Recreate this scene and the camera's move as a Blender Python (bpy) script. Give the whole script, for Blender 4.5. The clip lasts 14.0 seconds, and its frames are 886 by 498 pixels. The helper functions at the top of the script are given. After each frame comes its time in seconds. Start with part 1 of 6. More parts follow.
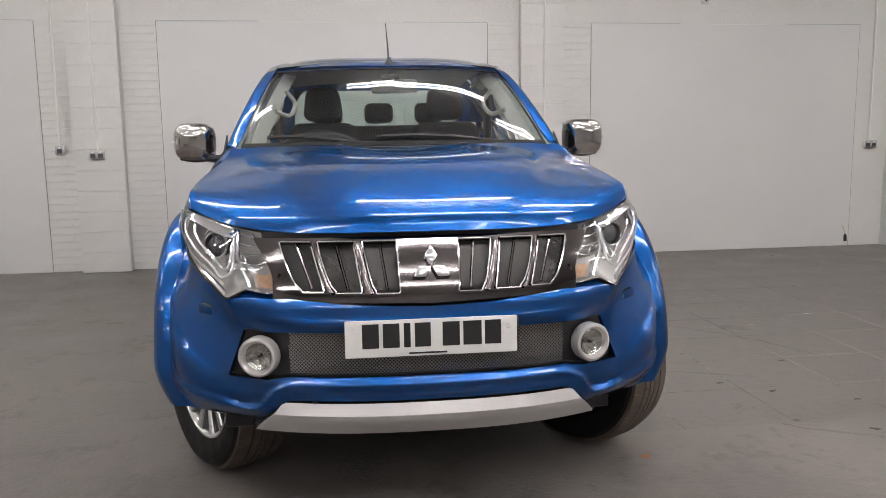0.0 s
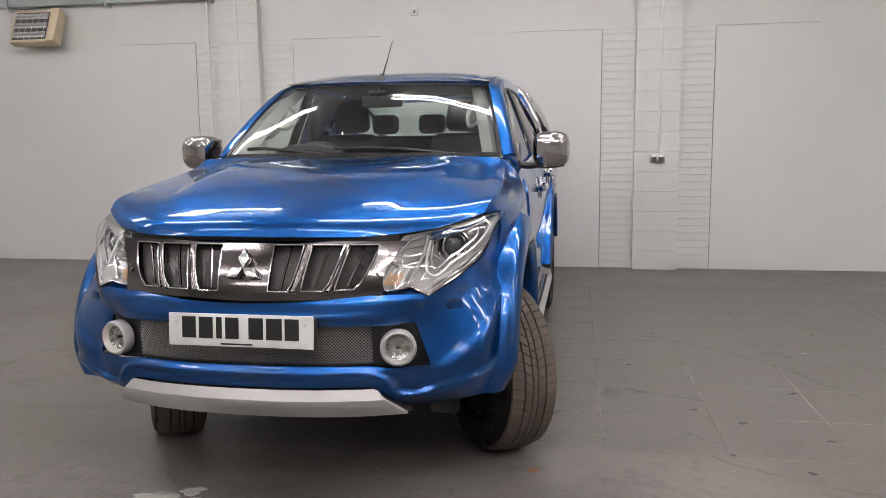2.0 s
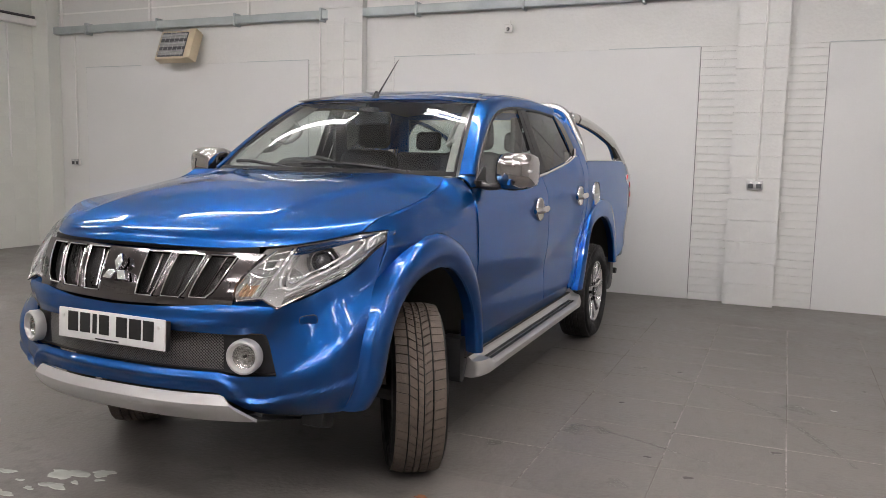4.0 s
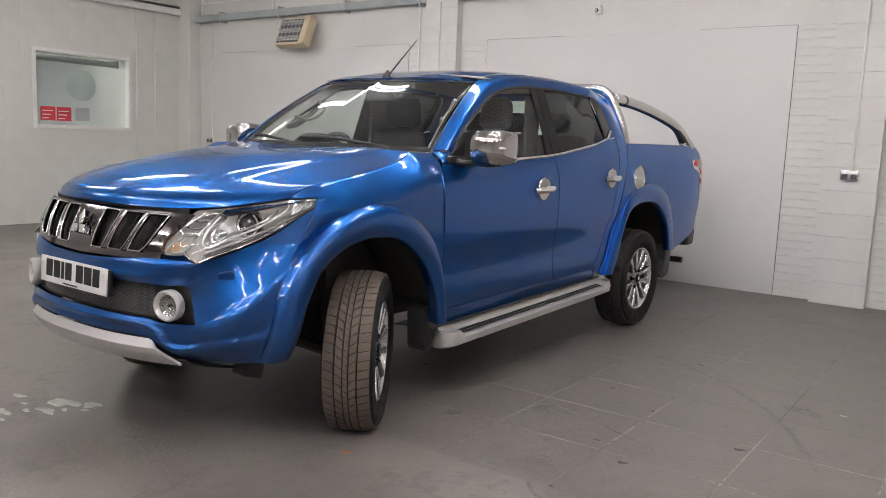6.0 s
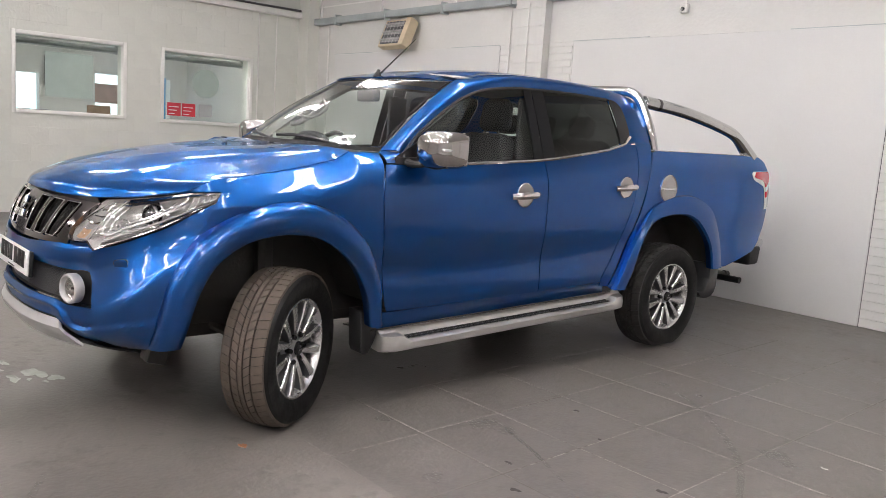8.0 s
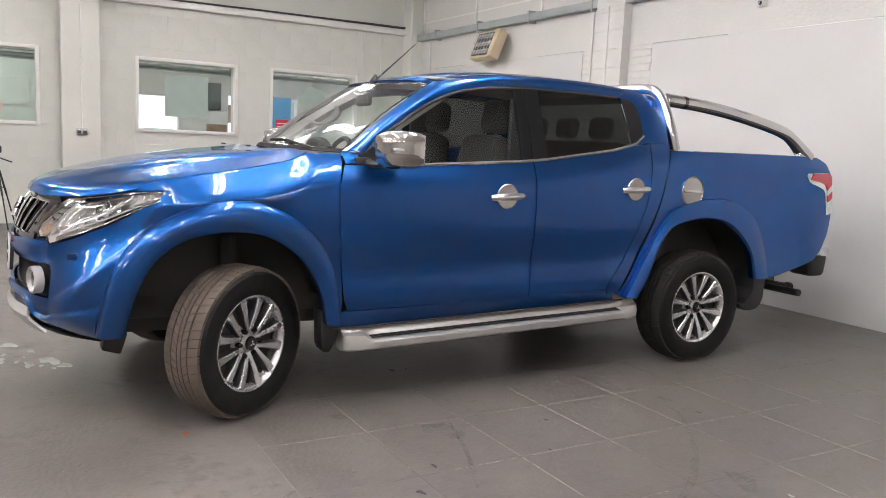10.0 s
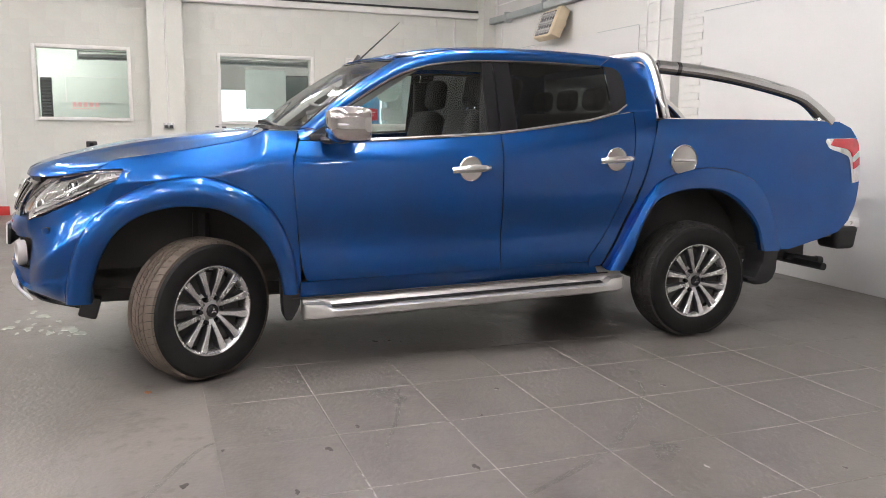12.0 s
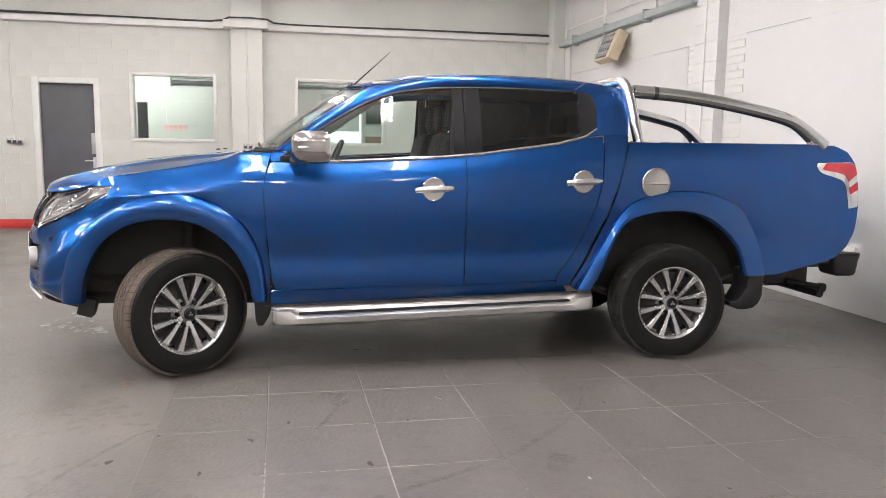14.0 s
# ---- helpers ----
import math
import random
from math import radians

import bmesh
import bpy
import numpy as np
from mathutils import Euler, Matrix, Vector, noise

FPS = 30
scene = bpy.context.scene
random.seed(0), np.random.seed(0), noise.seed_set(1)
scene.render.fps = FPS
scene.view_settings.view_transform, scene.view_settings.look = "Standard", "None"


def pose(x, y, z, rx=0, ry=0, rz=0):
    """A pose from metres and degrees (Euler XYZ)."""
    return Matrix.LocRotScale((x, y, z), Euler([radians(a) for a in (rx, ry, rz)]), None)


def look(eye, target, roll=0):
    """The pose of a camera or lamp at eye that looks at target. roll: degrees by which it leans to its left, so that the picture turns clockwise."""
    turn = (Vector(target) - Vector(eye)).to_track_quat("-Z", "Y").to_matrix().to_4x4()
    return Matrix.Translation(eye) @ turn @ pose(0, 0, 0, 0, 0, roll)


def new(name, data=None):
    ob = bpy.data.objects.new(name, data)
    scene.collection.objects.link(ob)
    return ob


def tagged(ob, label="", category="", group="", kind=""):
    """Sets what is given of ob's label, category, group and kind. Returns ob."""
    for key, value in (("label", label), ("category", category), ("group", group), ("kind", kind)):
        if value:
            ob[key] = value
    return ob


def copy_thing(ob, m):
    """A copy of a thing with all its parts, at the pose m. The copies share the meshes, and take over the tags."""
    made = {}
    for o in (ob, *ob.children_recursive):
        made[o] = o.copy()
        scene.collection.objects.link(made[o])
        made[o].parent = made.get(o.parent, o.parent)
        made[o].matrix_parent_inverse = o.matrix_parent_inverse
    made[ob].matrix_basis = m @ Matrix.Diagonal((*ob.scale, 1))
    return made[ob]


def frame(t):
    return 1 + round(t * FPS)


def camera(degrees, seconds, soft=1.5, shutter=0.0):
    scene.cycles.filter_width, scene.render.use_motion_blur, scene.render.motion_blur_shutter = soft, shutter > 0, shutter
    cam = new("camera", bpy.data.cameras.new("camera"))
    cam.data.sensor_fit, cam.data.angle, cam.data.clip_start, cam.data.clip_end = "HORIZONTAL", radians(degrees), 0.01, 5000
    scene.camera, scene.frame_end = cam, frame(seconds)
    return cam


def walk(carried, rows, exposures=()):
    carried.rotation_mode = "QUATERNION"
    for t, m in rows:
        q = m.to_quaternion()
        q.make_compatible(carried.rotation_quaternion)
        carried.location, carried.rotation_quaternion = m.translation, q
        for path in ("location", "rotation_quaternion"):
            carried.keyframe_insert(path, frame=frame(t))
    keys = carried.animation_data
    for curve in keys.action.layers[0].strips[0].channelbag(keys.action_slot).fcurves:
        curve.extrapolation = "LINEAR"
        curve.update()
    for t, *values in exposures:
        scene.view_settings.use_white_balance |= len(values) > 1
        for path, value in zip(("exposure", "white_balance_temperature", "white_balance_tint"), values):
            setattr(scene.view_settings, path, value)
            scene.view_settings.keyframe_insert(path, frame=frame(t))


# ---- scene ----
cam = camera(58.6, 14.0, 0.85)
PATH = [
    (0, (0.219, -0.017, 1.291), (0.483, 1.946, 1.012), -0.8),
    (0.5, (0.575, -0.142, 1.316), (0.687, 1.837, 1.048), -1.0),
    (1, (0.907, -0.132, 1.301), (0.863, 1.85, 1.037), -0.5),
    (1.5, (1.254, -0.105, 1.33), (1.07, 1.87, 1.07), -0.3),
    (2, (1.609, -0.181, 1.318), (1.279, 1.774, 1.055), -0.6),
    (2.5, (1.887, -0.138, 1.297), (1.437, 1.794, 1.043), -0.0),
    (3, (2.169, -0.019, 1.34), (1.594, 1.882, 1.104), 0.8),
    (5.5, (3.455, 0.403, 1.336), (2.391, 2.077, 1.081), 1.6),
    (6, (3.645, 0.549, 1.315), (2.488, 2.157, 1.043), 2.3),
    (6.5, (3.787, 0.787, 1.323), (2.547, 2.329, 1.034), 2.6),
    (7, (3.963, 0.963, 1.322), (2.629, 2.429, 1.053), 2.1),
    (7.5, (4.234, 1.186, 1.321), (2.808, 2.567, 1.075), 2.0),
    (7.7, (4.302, 1.267, 1.362), (2.861, 2.628, 1.097), 3.0),
    (9.8, (4.927, 2.142, 1.326), (3.229, 3.163, 1.054), 2.7),
    (10, (4.957, 2.215, 1.33), (3.241, 3.207, 1.063), 2.7),
    (10.5, (5.163, 2.423, 1.34), (3.384, 3.298, 1.081), 2.7),
    (11, (5.336, 2.586, 1.337), (3.53, 3.4, 1.06), 3.1),
    (11.5, (5.388, 2.801, 1.281), (3.553, 3.539, 0.983), 1.4),
    (12, (5.429, 2.994, 1.28), (3.578, 3.687, 0.975), 0.7),
    (12.5, (5.594, 3.238, 1.303), (3.706, 3.829, 1.012), 0.5),
    (13, (5.717, 3.425, 1.304), (3.807, 3.948, 1.023), 0.4),
    (13.5, (5.799, 3.624, 1.318), (3.879, 4.106, 1.036), 0.8),
    (14, (5.922, 3.78, 1.304), (3.98, 4.184, 1.046), 0.9),
]
walk(cam, [(t, look(eye, target, roll)) for t, eye, target, roll in PATH],
     exposures=[(0.0, -0.34), (3.0, -0.31), (5.5, -0.26), (6.1, -0.24), (7.0, 0.03), (7.5, 0.04), (10.0, 0.12), (11.0, 0.10), (11.6, 0.10), (12.1, 0.32), (14.0, 0.36)])

# ---- light ----
world = bpy.data.worlds.new("world")
scene.world = world
world.use_nodes = True
world.node_tree.nodes["Background"].inputs[0].default_value = (0.55, 0.62, 0.7, 1)
world.node_tree.nodes["Background"].inputs[1].default_value = 0.6

# ---- materials ----
def mat(name, color, rough=0.5, metal=0.0, coat=0.0, vary=0.12, scale=6.0, bump=0.0, bump_scale=80.0, fine=60.0, emit=None, spec=0.5):
    """Principled surface with colour variation at two scales and fine relief."""
    m = bpy.data.materials.new(name)
    m.use_nodes = True
    nt = m.node_tree
    b = nt.nodes["Principled BSDF"]
    b.inputs["Roughness"].default_value = rough
    b.inputs["Metallic"].default_value = metal
    b.inputs["Coat Weight"].default_value = coat
    b.inputs["Coat Roughness"].default_value = 0.03
    b.inputs["Specular IOR Level"].default_value = spec
    tc = nt.nodes.new("ShaderNodeTexCoord")
    if vary:
        n1 = nt.nodes.new("ShaderNodeTexNoise")
        n1.inputs["Scale"].default_value = scale
        n1.inputs["Detail"].default_value = 6
        n2 = nt.nodes.new("ShaderNodeTexNoise")
        n2.inputs["Scale"].default_value = fine
        n2.inputs["Detail"].default_value = 3
        add = nt.nodes.new("ShaderNodeMath")
        add.operation = "MULTIPLY_ADD"
        add.inputs[1].default_value = 0.35
        mr = nt.nodes.new("ShaderNodeMapRange")
        mr.inputs[1].default_value, mr.inputs[2].default_value = 0.4, 0.95
        mr.inputs[3].default_value, mr.inputs[4].default_value = 1 - vary, 1 + vary
        mul = nt.nodes.new("ShaderNodeVectorMath")
        mul.operation = "SCALE"
        mul.inputs[0].default_value = color
        nt.links.new(tc.outputs["Object"], n1.inputs["Vector"])
        nt.links.new(tc.outputs["Object"], n2.inputs["Vector"])
        nt.links.new(n2.outputs[0], add.inputs[0])
        nt.links.new(n1.outputs[0], add.inputs[2])
        nt.links.new(add.outputs[0], mr.inputs[0])
        nt.links.new(mr.outputs[0], mul.inputs["Scale"])
        nt.links.new(mul.outputs[0], b.inputs["Base Color"])
        mr2 = nt.nodes.new("ShaderNodeMapRange")
        mr2.inputs[1].default_value, mr2.inputs[2].default_value = 0.4, 0.95
        mr2.inputs[3].default_value, mr2.inputs[4].default_value = rough * (1 - vary), min(1, rough * (1 + vary))
        nt.links.new(add.outputs[0], mr2.inputs[0])
        nt.links.new(mr2.outputs[0], b.inputs["Roughness"])
    else:
        b.inputs["Base Color"].default_value = (*color, 1)
    if bump:
        n3 = nt.nodes.new("ShaderNodeTexNoise")
        n3.inputs["Scale"].default_value = bump_scale
        n3.inputs["Detail"].default_value = 5
        bp = nt.nodes.new("ShaderNodeBump")
        bp.inputs["Strength"].default_value = bump
        bp.inputs["Distance"].default_value = 0.01
        nt.links.new(tc.outputs["Object"], n3.inputs["Vector"])
        nt.links.new(n3.outputs[0], bp.inputs["Height"])
        nt.links.new(bp.outputs[0], b.inputs["Normal"])
    if emit:
        b.inputs["Emission Color"].default_value = (*emit[0], 1)
        b.inputs["Emission Strength"].default_value = emit[1]
    return m


def glass_mat(name, tint, gloss=1.0, dirt=0.02):
    """Thin pane: clear, tinted, with a Fresnel mirror on it."""
    m = bpy.data.materials.new(name)
    m.use_nodes = True
    nt = m.node_tree
    out = nt.nodes["Material Output"]
    nt.nodes.remove(nt.nodes["Principled BSDF"])
    tr = nt.nodes.new("ShaderNodeBsdfTransparent")
    tr.inputs[0].default_value = (*tint, 1)
    gl = nt.nodes.new("ShaderNodeBsdfGlossy")
    gl.inputs["Roughness"].default_value = dirt
    lw = nt.nodes.new("ShaderNodeLayerWeight")
    fr = nt.nodes.new("ShaderNodeMath")
    fr.operation = "POWER"
    fr.inputs[1].default_value = 4.5
    nt.links.new(lw.outputs["Facing"], fr.inputs[0])
    k = nt.nodes.new("ShaderNodeMath")
    k.operation = "MULTIPLY_ADD"
    k.inputs[1].default_value = 0.85 * gloss
    k.inputs[2].default_value = 0.065 * gloss
    mx = nt.nodes.new("ShaderNodeMixShader")
    nt.links.new(fr.outputs[0], k.inputs[0])
    nt.links.new(k.outputs[0], mx.inputs[0])
    nt.links.new(tr.outputs[0], mx.inputs[1])
    nt.links.new(gl.outputs[0], mx.inputs[2])
    nt.links.new(mx.outputs[0], out.inputs[0])
    return m


def paint_mat(name, color, edge):
    """Metallic car paint: flakes under a clear coat."""
    m = mat(name, color, 0.36, 1.0, 1.0, 0.06, 900.0, 0, fine=2200.0)
    nt = m.node_tree
    b = nt.nodes["Principled BSDF"]
    lw = nt.nodes.new("ShaderNodeTexVoronoi")
    lw.inputs["Scale"].default_value = 1400
    tc = nt.nodes.new("ShaderNodeTexCoord")
    bp = nt.nodes.new("ShaderNodeBump")
    bp.inputs["Strength"].default_value = 0.06
    bp.inputs["Distance"].default_value = 0.001
    nt.links.new(tc.outputs["Object"], lw.inputs["Vector"])
    nt.links.new(lw.outputs["Distance"], bp.inputs["Height"])
    nt.links.new(bp.outputs[0], b.inputs["Normal"])
    b.inputs["Specular Tint"].default_value = (*edge, 1)
    b.inputs["Coat Roughness"].default_value = 0.012
    b.inputs["Coat IOR"].default_value = 1.47
    return m


BLUE = paint_mat("blue_paint", (0.006, 0.075, 0.288), (0.3, 0.6, 1.0))
CHROME = mat("chrome", (0.82, 0.82, 0.83), 0.06, 1.0, vary=0.05)
CAPCHROME = mat("mirror_cap_chrome", (0.52, 0.49, 0.48), 0.045, 1.0, vary=0.04)
STEELBAR = mat("polished_steel", (0.66, 0.655, 0.65), 0.10, 1.0, vary=0.08)
GUN = mat("gunmetal_chrome", (0.19, 0.172, 0.174), 0.09, 1.0, vary=0.06)
BRUSHED = mat("brushed_steel", (0.52, 0.51, 0.49), 0.32, 1.0, vary=0.1, fine=200)
SATIN = mat("satin_aluminium", (0.56, 0.545, 0.525), 0.36, 0.6, vary=0.06, fine=300)
SILVERPAINT = mat("silver_paint", (0.50, 0.49, 0.483), 0.36, 0.35, vary=0.05, fine=500)
ALLOY = mat("machined_alloy", (0.72, 0.715, 0.71), 0.27, 0.8, vary=0.05)
HUBGREY = mat("hub_alloy", (0.36, 0.355, 0.35), 0.3, 0.8, vary=0.05)
ALLOYDARK = mat("grey_alloy", (0.10, 0.10, 0.105), 0.3, 0.85, vary=0.05)
BLACK = mat("black_plastic", (0.014, 0.014, 0.015), 0.45, 0.0, vary=0.2, bump=0.1, bump_scale=500)
PILLAR = mat("satin_black_film", (0.006, 0.006, 0.007), 0.35, 0.0, vary=0.1, spec=0.22)
GLOSSBLACK = mat("gloss_black", (0.012, 0.012, 0.014), 0.12, 0.0, vary=0.1)
RUBBER = mat("tyre_rubber", (0.009, 0.0088, 0.0088), 0.6, 0.0, vary=0.3, scale=14, bump=0.12, bump_scale=180, spec=0.22)
TREAD = mat("dusty_tread", (0.10, 0.078, 0.062), 0.85, 0.0, vary=0.3, scale=18, bump=0.3, bump_scale=150)
# darker tone of the tread, for the rear wheels
TREADDARK = mat("dark_tread", (0.022, 0.02, 0.019), 0.75, 0.0, vary=0.3, scale=18, bump=0.3, bump_scale=150)
UNDER = mat("underbody_black", (0.05, 0.047, 0.044), 0.8, 0.0, vary=0.3, bump=0.2, bump_scale=60)
GREYCLOTH = mat("dark_seat_cloth", (0.016, 0.016, 0.0175), 0.9, 0.0, vary=0.25, scale=20, bump=0.3, bump_scale=400)
TRIM = mat("light_headlining", (0.33, 0.325, 0.31), 0.85, 0.0, vary=0.08, bump=0.1, bump_scale=300)
DASH = mat("dashboard_black", (0.022, 0.022, 0.024), 0.6, 0.0, vary=0.15, bump=0.15, bump_scale=400)
REFLECTOR = mat("lamp_reflector", (0.85, 0.85, 0.85), 0.22, 0.55, vary=0.05)
AMBER = mat("amber_lens", (0.62, 0.42, 0.28), 0.15, 0.0, coat=1.0, vary=0.15, scale=60)
REDLENS = mat("red_lens", (0.62, 0.015, 0.03), 0.15, 0.0, coat=1.0, vary=0.12, scale=40)
WHITELENS = mat("white_lens", (0.75, 0.75, 0.76), 0.2, 0.2, coat=1.0, vary=0.1, scale=60)
PLATE = mat("plate_white", (0.8, 0.8, 0.78), 0.35, 0.0, vary=0.04)
INK = mat("ink_black", (0.012, 0.012, 0.012), 0.5, 0.0, vary=0.1)
CLEAR = glass_mat("clear_glass", (0.80, 0.86, 0.83), 1.2)
LENS = glass_mat("lamp_glass", (0.96, 0.96, 0.96), 1.0)
TINT = glass_mat("privacy_glass", (0.075, 0.08, 0.08), 1.0)
PANE = glass_mat("window_glass", (0.93, 0.97, 0.95), 0.8)
SIDEGLASS = glass_mat("side_glass", (0.85, 0.91, 0.88), 1.0)
MIRROR = mat("mirror_glass", (0.85, 0.86, 0.87), 0.02, 1.0, vary=0)
WALL = mat("white_painted_block", (0.66, 0.655, 0.63), 0.62, 0.0, vary=0.05, scale=1.2, bump=0.35, bump_scale=35, fine=25)
PANELMAT = mat("white_board", (0.655, 0.652, 0.64), 0.55, 0.0, vary=0.04, scale=0.8, bump=0.08, bump_scale=60)
WALLW = mat("cream_painted_block", (0.67, 0.675, 0.625), 0.62, 0.0, vary=0.05, scale=1.0, bump=0.35, bump_scale=30, fine=25)
GREYSTEEL = mat("grey_green_steel", (0.42, 0.46, 0.46), 0.5, 0.2, vary=0.12, scale=4)
CABLE = mat("dark_cable", (0.06, 0.06, 0.065), 0.6, 0.0, vary=0.2)
WHITEPVC = mat("white_pvc", (0.76, 0.75, 0.72), 0.4, 0.0, vary=0.05)
FRAMEW = mat("white_gloss_frame", (0.8, 0.79, 0.76), 0.35, 0.0, vary=0.05)
CREAM = mat("cream_enamel", (0.62, 0.52, 0.36), 0.5, 0.0, vary=0.1)
DARKDOOR = mat("dark_grey_door", (0.085, 0.085, 0.095), 0.5, 0.0, vary=0.12, scale=3)
REDPAINT = mat("red_paint", (0.55, 0.035, 0.03), 0.5, 0.0, vary=0.12)
STEELSOCK = mat("brushed_steel_plate", (0.5, 0.5, 0.5), 0.35, 1.0, vary=0.08)
CEIL = mat("white_ceiling", (0.74, 0.74, 0.72), 0.8, 0.0, vary=0.05, scale=2, bump=0.2, bump_scale=20)


def floor_mat():
    """Grey floor paint, worn and scuffed, a little glossy."""
    m = mat("grey_floor_paint", (0.147, 0.134, 0.123), 0.40, 0.0, vary=0.34, scale=1.5, bump=0.2, bump_scale=45, fine=14, spec=0.32)
    nt = m.node_tree
    b = nt.nodes["Principled BSDF"]
    tc = nt.nodes.new("ShaderNodeTexCoord")
    n = nt.nodes.new("ShaderNodeTexNoise")
    n.inputs["Scale"].default_value = 2.6
    n.inputs["Detail"].default_value = 8
    n.inputs["Roughness"].default_value = 0.7
    r = nt.nodes.new("ShaderNodeValToRGB")
    r.color_ramp.elements[0].position, r.color_ramp.elements[1].position = 0.56, 0.72
    r.color_ramp.elements[0].color, r.color_ramp.elements[1].color = (0, 0, 0, 1), (0.4, 0.4, 0.4, 1)
    mx = nt.nodes.new("ShaderNodeMix")
    mx.data_type = "RGBA"
    mx.inputs[7].default_value = (0.215, 0.19, 0.176, 1)
    old = b.inputs["Base Color"].links[0].from_socket
    nt.links.new(tc.outputs["Object"], n.inputs["Vector"])
    nt.links.new(n.outputs[0], r.inputs[0])
    nt.links.new(r.outputs[0], mx.inputs[0])
    nt.links.new(old, mx.inputs[6])
    nt.links.new(mx.outputs[2], b.inputs["Base Color"])
    return m


def flecked(m, under, low, high, scale, patch, alpha=0.0):
    """Breaks a surface up: chips of its colour over another one, or over nothing."""
    nt = m.node_tree
    b = nt.nodes["Principled BSDF"]
    tc = nt.nodes.new("ShaderNodeTexCoord")
    tot = nt.nodes.new("ShaderNodeMath")
    tot.operation = "MULTIPLY_ADD"
    tot.inputs[1].default_value = 0.9
    for k, sc in enumerate((scale, patch)):
        n = nt.nodes.new("ShaderNodeTexNoise")
        n.inputs["Scale"].default_value = sc
        n.inputs["Detail"].default_value = 4
        nt.links.new(tc.outputs["Object"], n.inputs["Vector"])
        nt.links.new(n.outputs[0], tot.inputs[0 if k == 0 else 2])
    r = nt.nodes.new("ShaderNodeMapRange")
    r.inputs[1].default_value, r.inputs[2].default_value = low, high
    nt.links.new(tot.outputs[0], r.inputs[0])
    if alpha:
        r.inputs[4].default_value = alpha
        nt.links.new(r.outputs[0], b.inputs["Alpha"])
        return m
    mx = nt.nodes.new("ShaderNodeMix")
    mx.data_type = "RGBA"
    mx.inputs[6].default_value = (*under, 1)
    old = b.inputs["Base Color"].links[0].from_socket
    nt.links.new(r.outputs[0], mx.inputs[0])
    nt.links.new(old, mx.inputs[7])
    nt.links.new(mx.outputs[2], b.inputs["Base Color"])
    return m


FLOOR = flecked(floor_mat(), (0.112, 0.100, 0.091), 0.66, 0.90, 16.0, 2.4)
JOINT = flecked(mat("floor_joint", (0.33, 0.305, 0.285), 0.8, 0.0, vary=0.3, scale=9, fine=60), (0.135, 0.121, 0.110), 0.92, 1.10, 42.0, 1.1)


# ---- mesh tools ----
def part(name, bm, material, parent=None, label="", sharp=35, kind="", category="", group=""):
    """Links a bmesh as one mesh object, under a thing or a part if one is given."""
    me = bpy.data.meshes.new(name)
    bm.to_mesh(me)
    bm.free()
    me.materials.append(material)
    for p in me.polygons:
        p.use_smooth = True
    me.set_sharp_from_angle(angle=radians(sharp))
    ob = new(name, me)
    if parent is not None:
        ob.parent = parent
    return tagged(ob, label, category, group, kind)


def thing(name, label, category, m=None, group=""):
    """An Empty at a thing's base."""
    ob = new(name)
    ob.empty_display_size = 0.2
    if m is not None:
        ob.matrix_basis = m
    return tagged(ob, label, category, group)


def curve(pts, k=0.5):
    """A smooth curve through points, by chord length, u from 0 to 1."""
    p = np.array(pts, float)
    d = np.r_[0, np.cumsum(np.linalg.norm(np.diff(p, axis=0), axis=1))]
    d /= d[-1]
    n = len(p)
    tan = np.zeros_like(p)
    for i in range(n):
        a, b = max(i - 1, 0), min(i + 1, n - 1)
        tan[i] = (p[b] - p[a]) / (d[b] - d[a])

    def f(u):
        u = min(max(u, 0.0), 1.0)
        i = min(int(np.searchsorted(d, u, side="right")) - 1, n - 2)
        h = d[i + 1] - d[i]
        s = (u - d[i]) / h
        return ((1 + 2 * s) * (1 - s) ** 2 * p[i] + s * (1 - s) ** 2 * h * tan[i] + s * s * (3 - 2 * s) * p[i + 1] + s * s * (s - 1) * h * tan[i + 1])
    return f


def poly(pts):
    """A path of straight runs through points, by chord length."""
    p = np.array(pts, float)
    d = np.r_[0, np.cumsum(np.linalg.norm(np.diff(p, axis=0), axis=1))]
    d /= d[-1]
    return lambda u: np.array([np.interp(u, d, p[:, k]) for k in range(p.shape[1])])


def sheet(n, m, f):
    """A grid of quads from f(u, v)."""
    bm = bmesh.new()
    vs = [[bm.verts.new(f(i / n, j / m)) for j in range(m + 1)] for i in range(n + 1)]
    for i in range(n):
        for j in range(m):
            q = (vs[i][j], vs[i + 1][j], vs[i + 1][j + 1], vs[i][j + 1])
            try:
                bm.faces.new(q)
            except ValueError:
                pass
    bmesh.ops.remove_doubles(bm, verts=bm.verts, dist=1e-5)
    return bm


def shell(bm, away, t=0.006):
    """Turns a sheet's faces away from a point and gives it thickness inwards."""
    bmesh.ops.recalc_face_normals(bm, faces=bm.faces)
    bm.normal_update()
    s = sum((f.calc_area() * f.normal.dot(f.calc_center_median() - Vector(away)) for f in bm.faces))
    if s < 0:
        bmesh.ops.reverse_faces(bm, faces=bm.faces)
        bm.normal_update()
    outer, faces = bm.verts[:], bm.faces[:]
    rim = [e for e in bm.edges if e.is_boundary]
    rim = [(e.link_loops[0].vert, e.link_loops[0].link_loop_next.vert) for e in rim]
    inner = {v: bm.verts.new(v.co - v.normal * t) for v in outer}
    for f in faces:
        bm.faces.new([inner[v] for v in reversed(f.verts)])
    for a, b in rim:
        bm.faces.new((b, a, inner[a], inner[b]))
    bm.normal_update()
    return bm


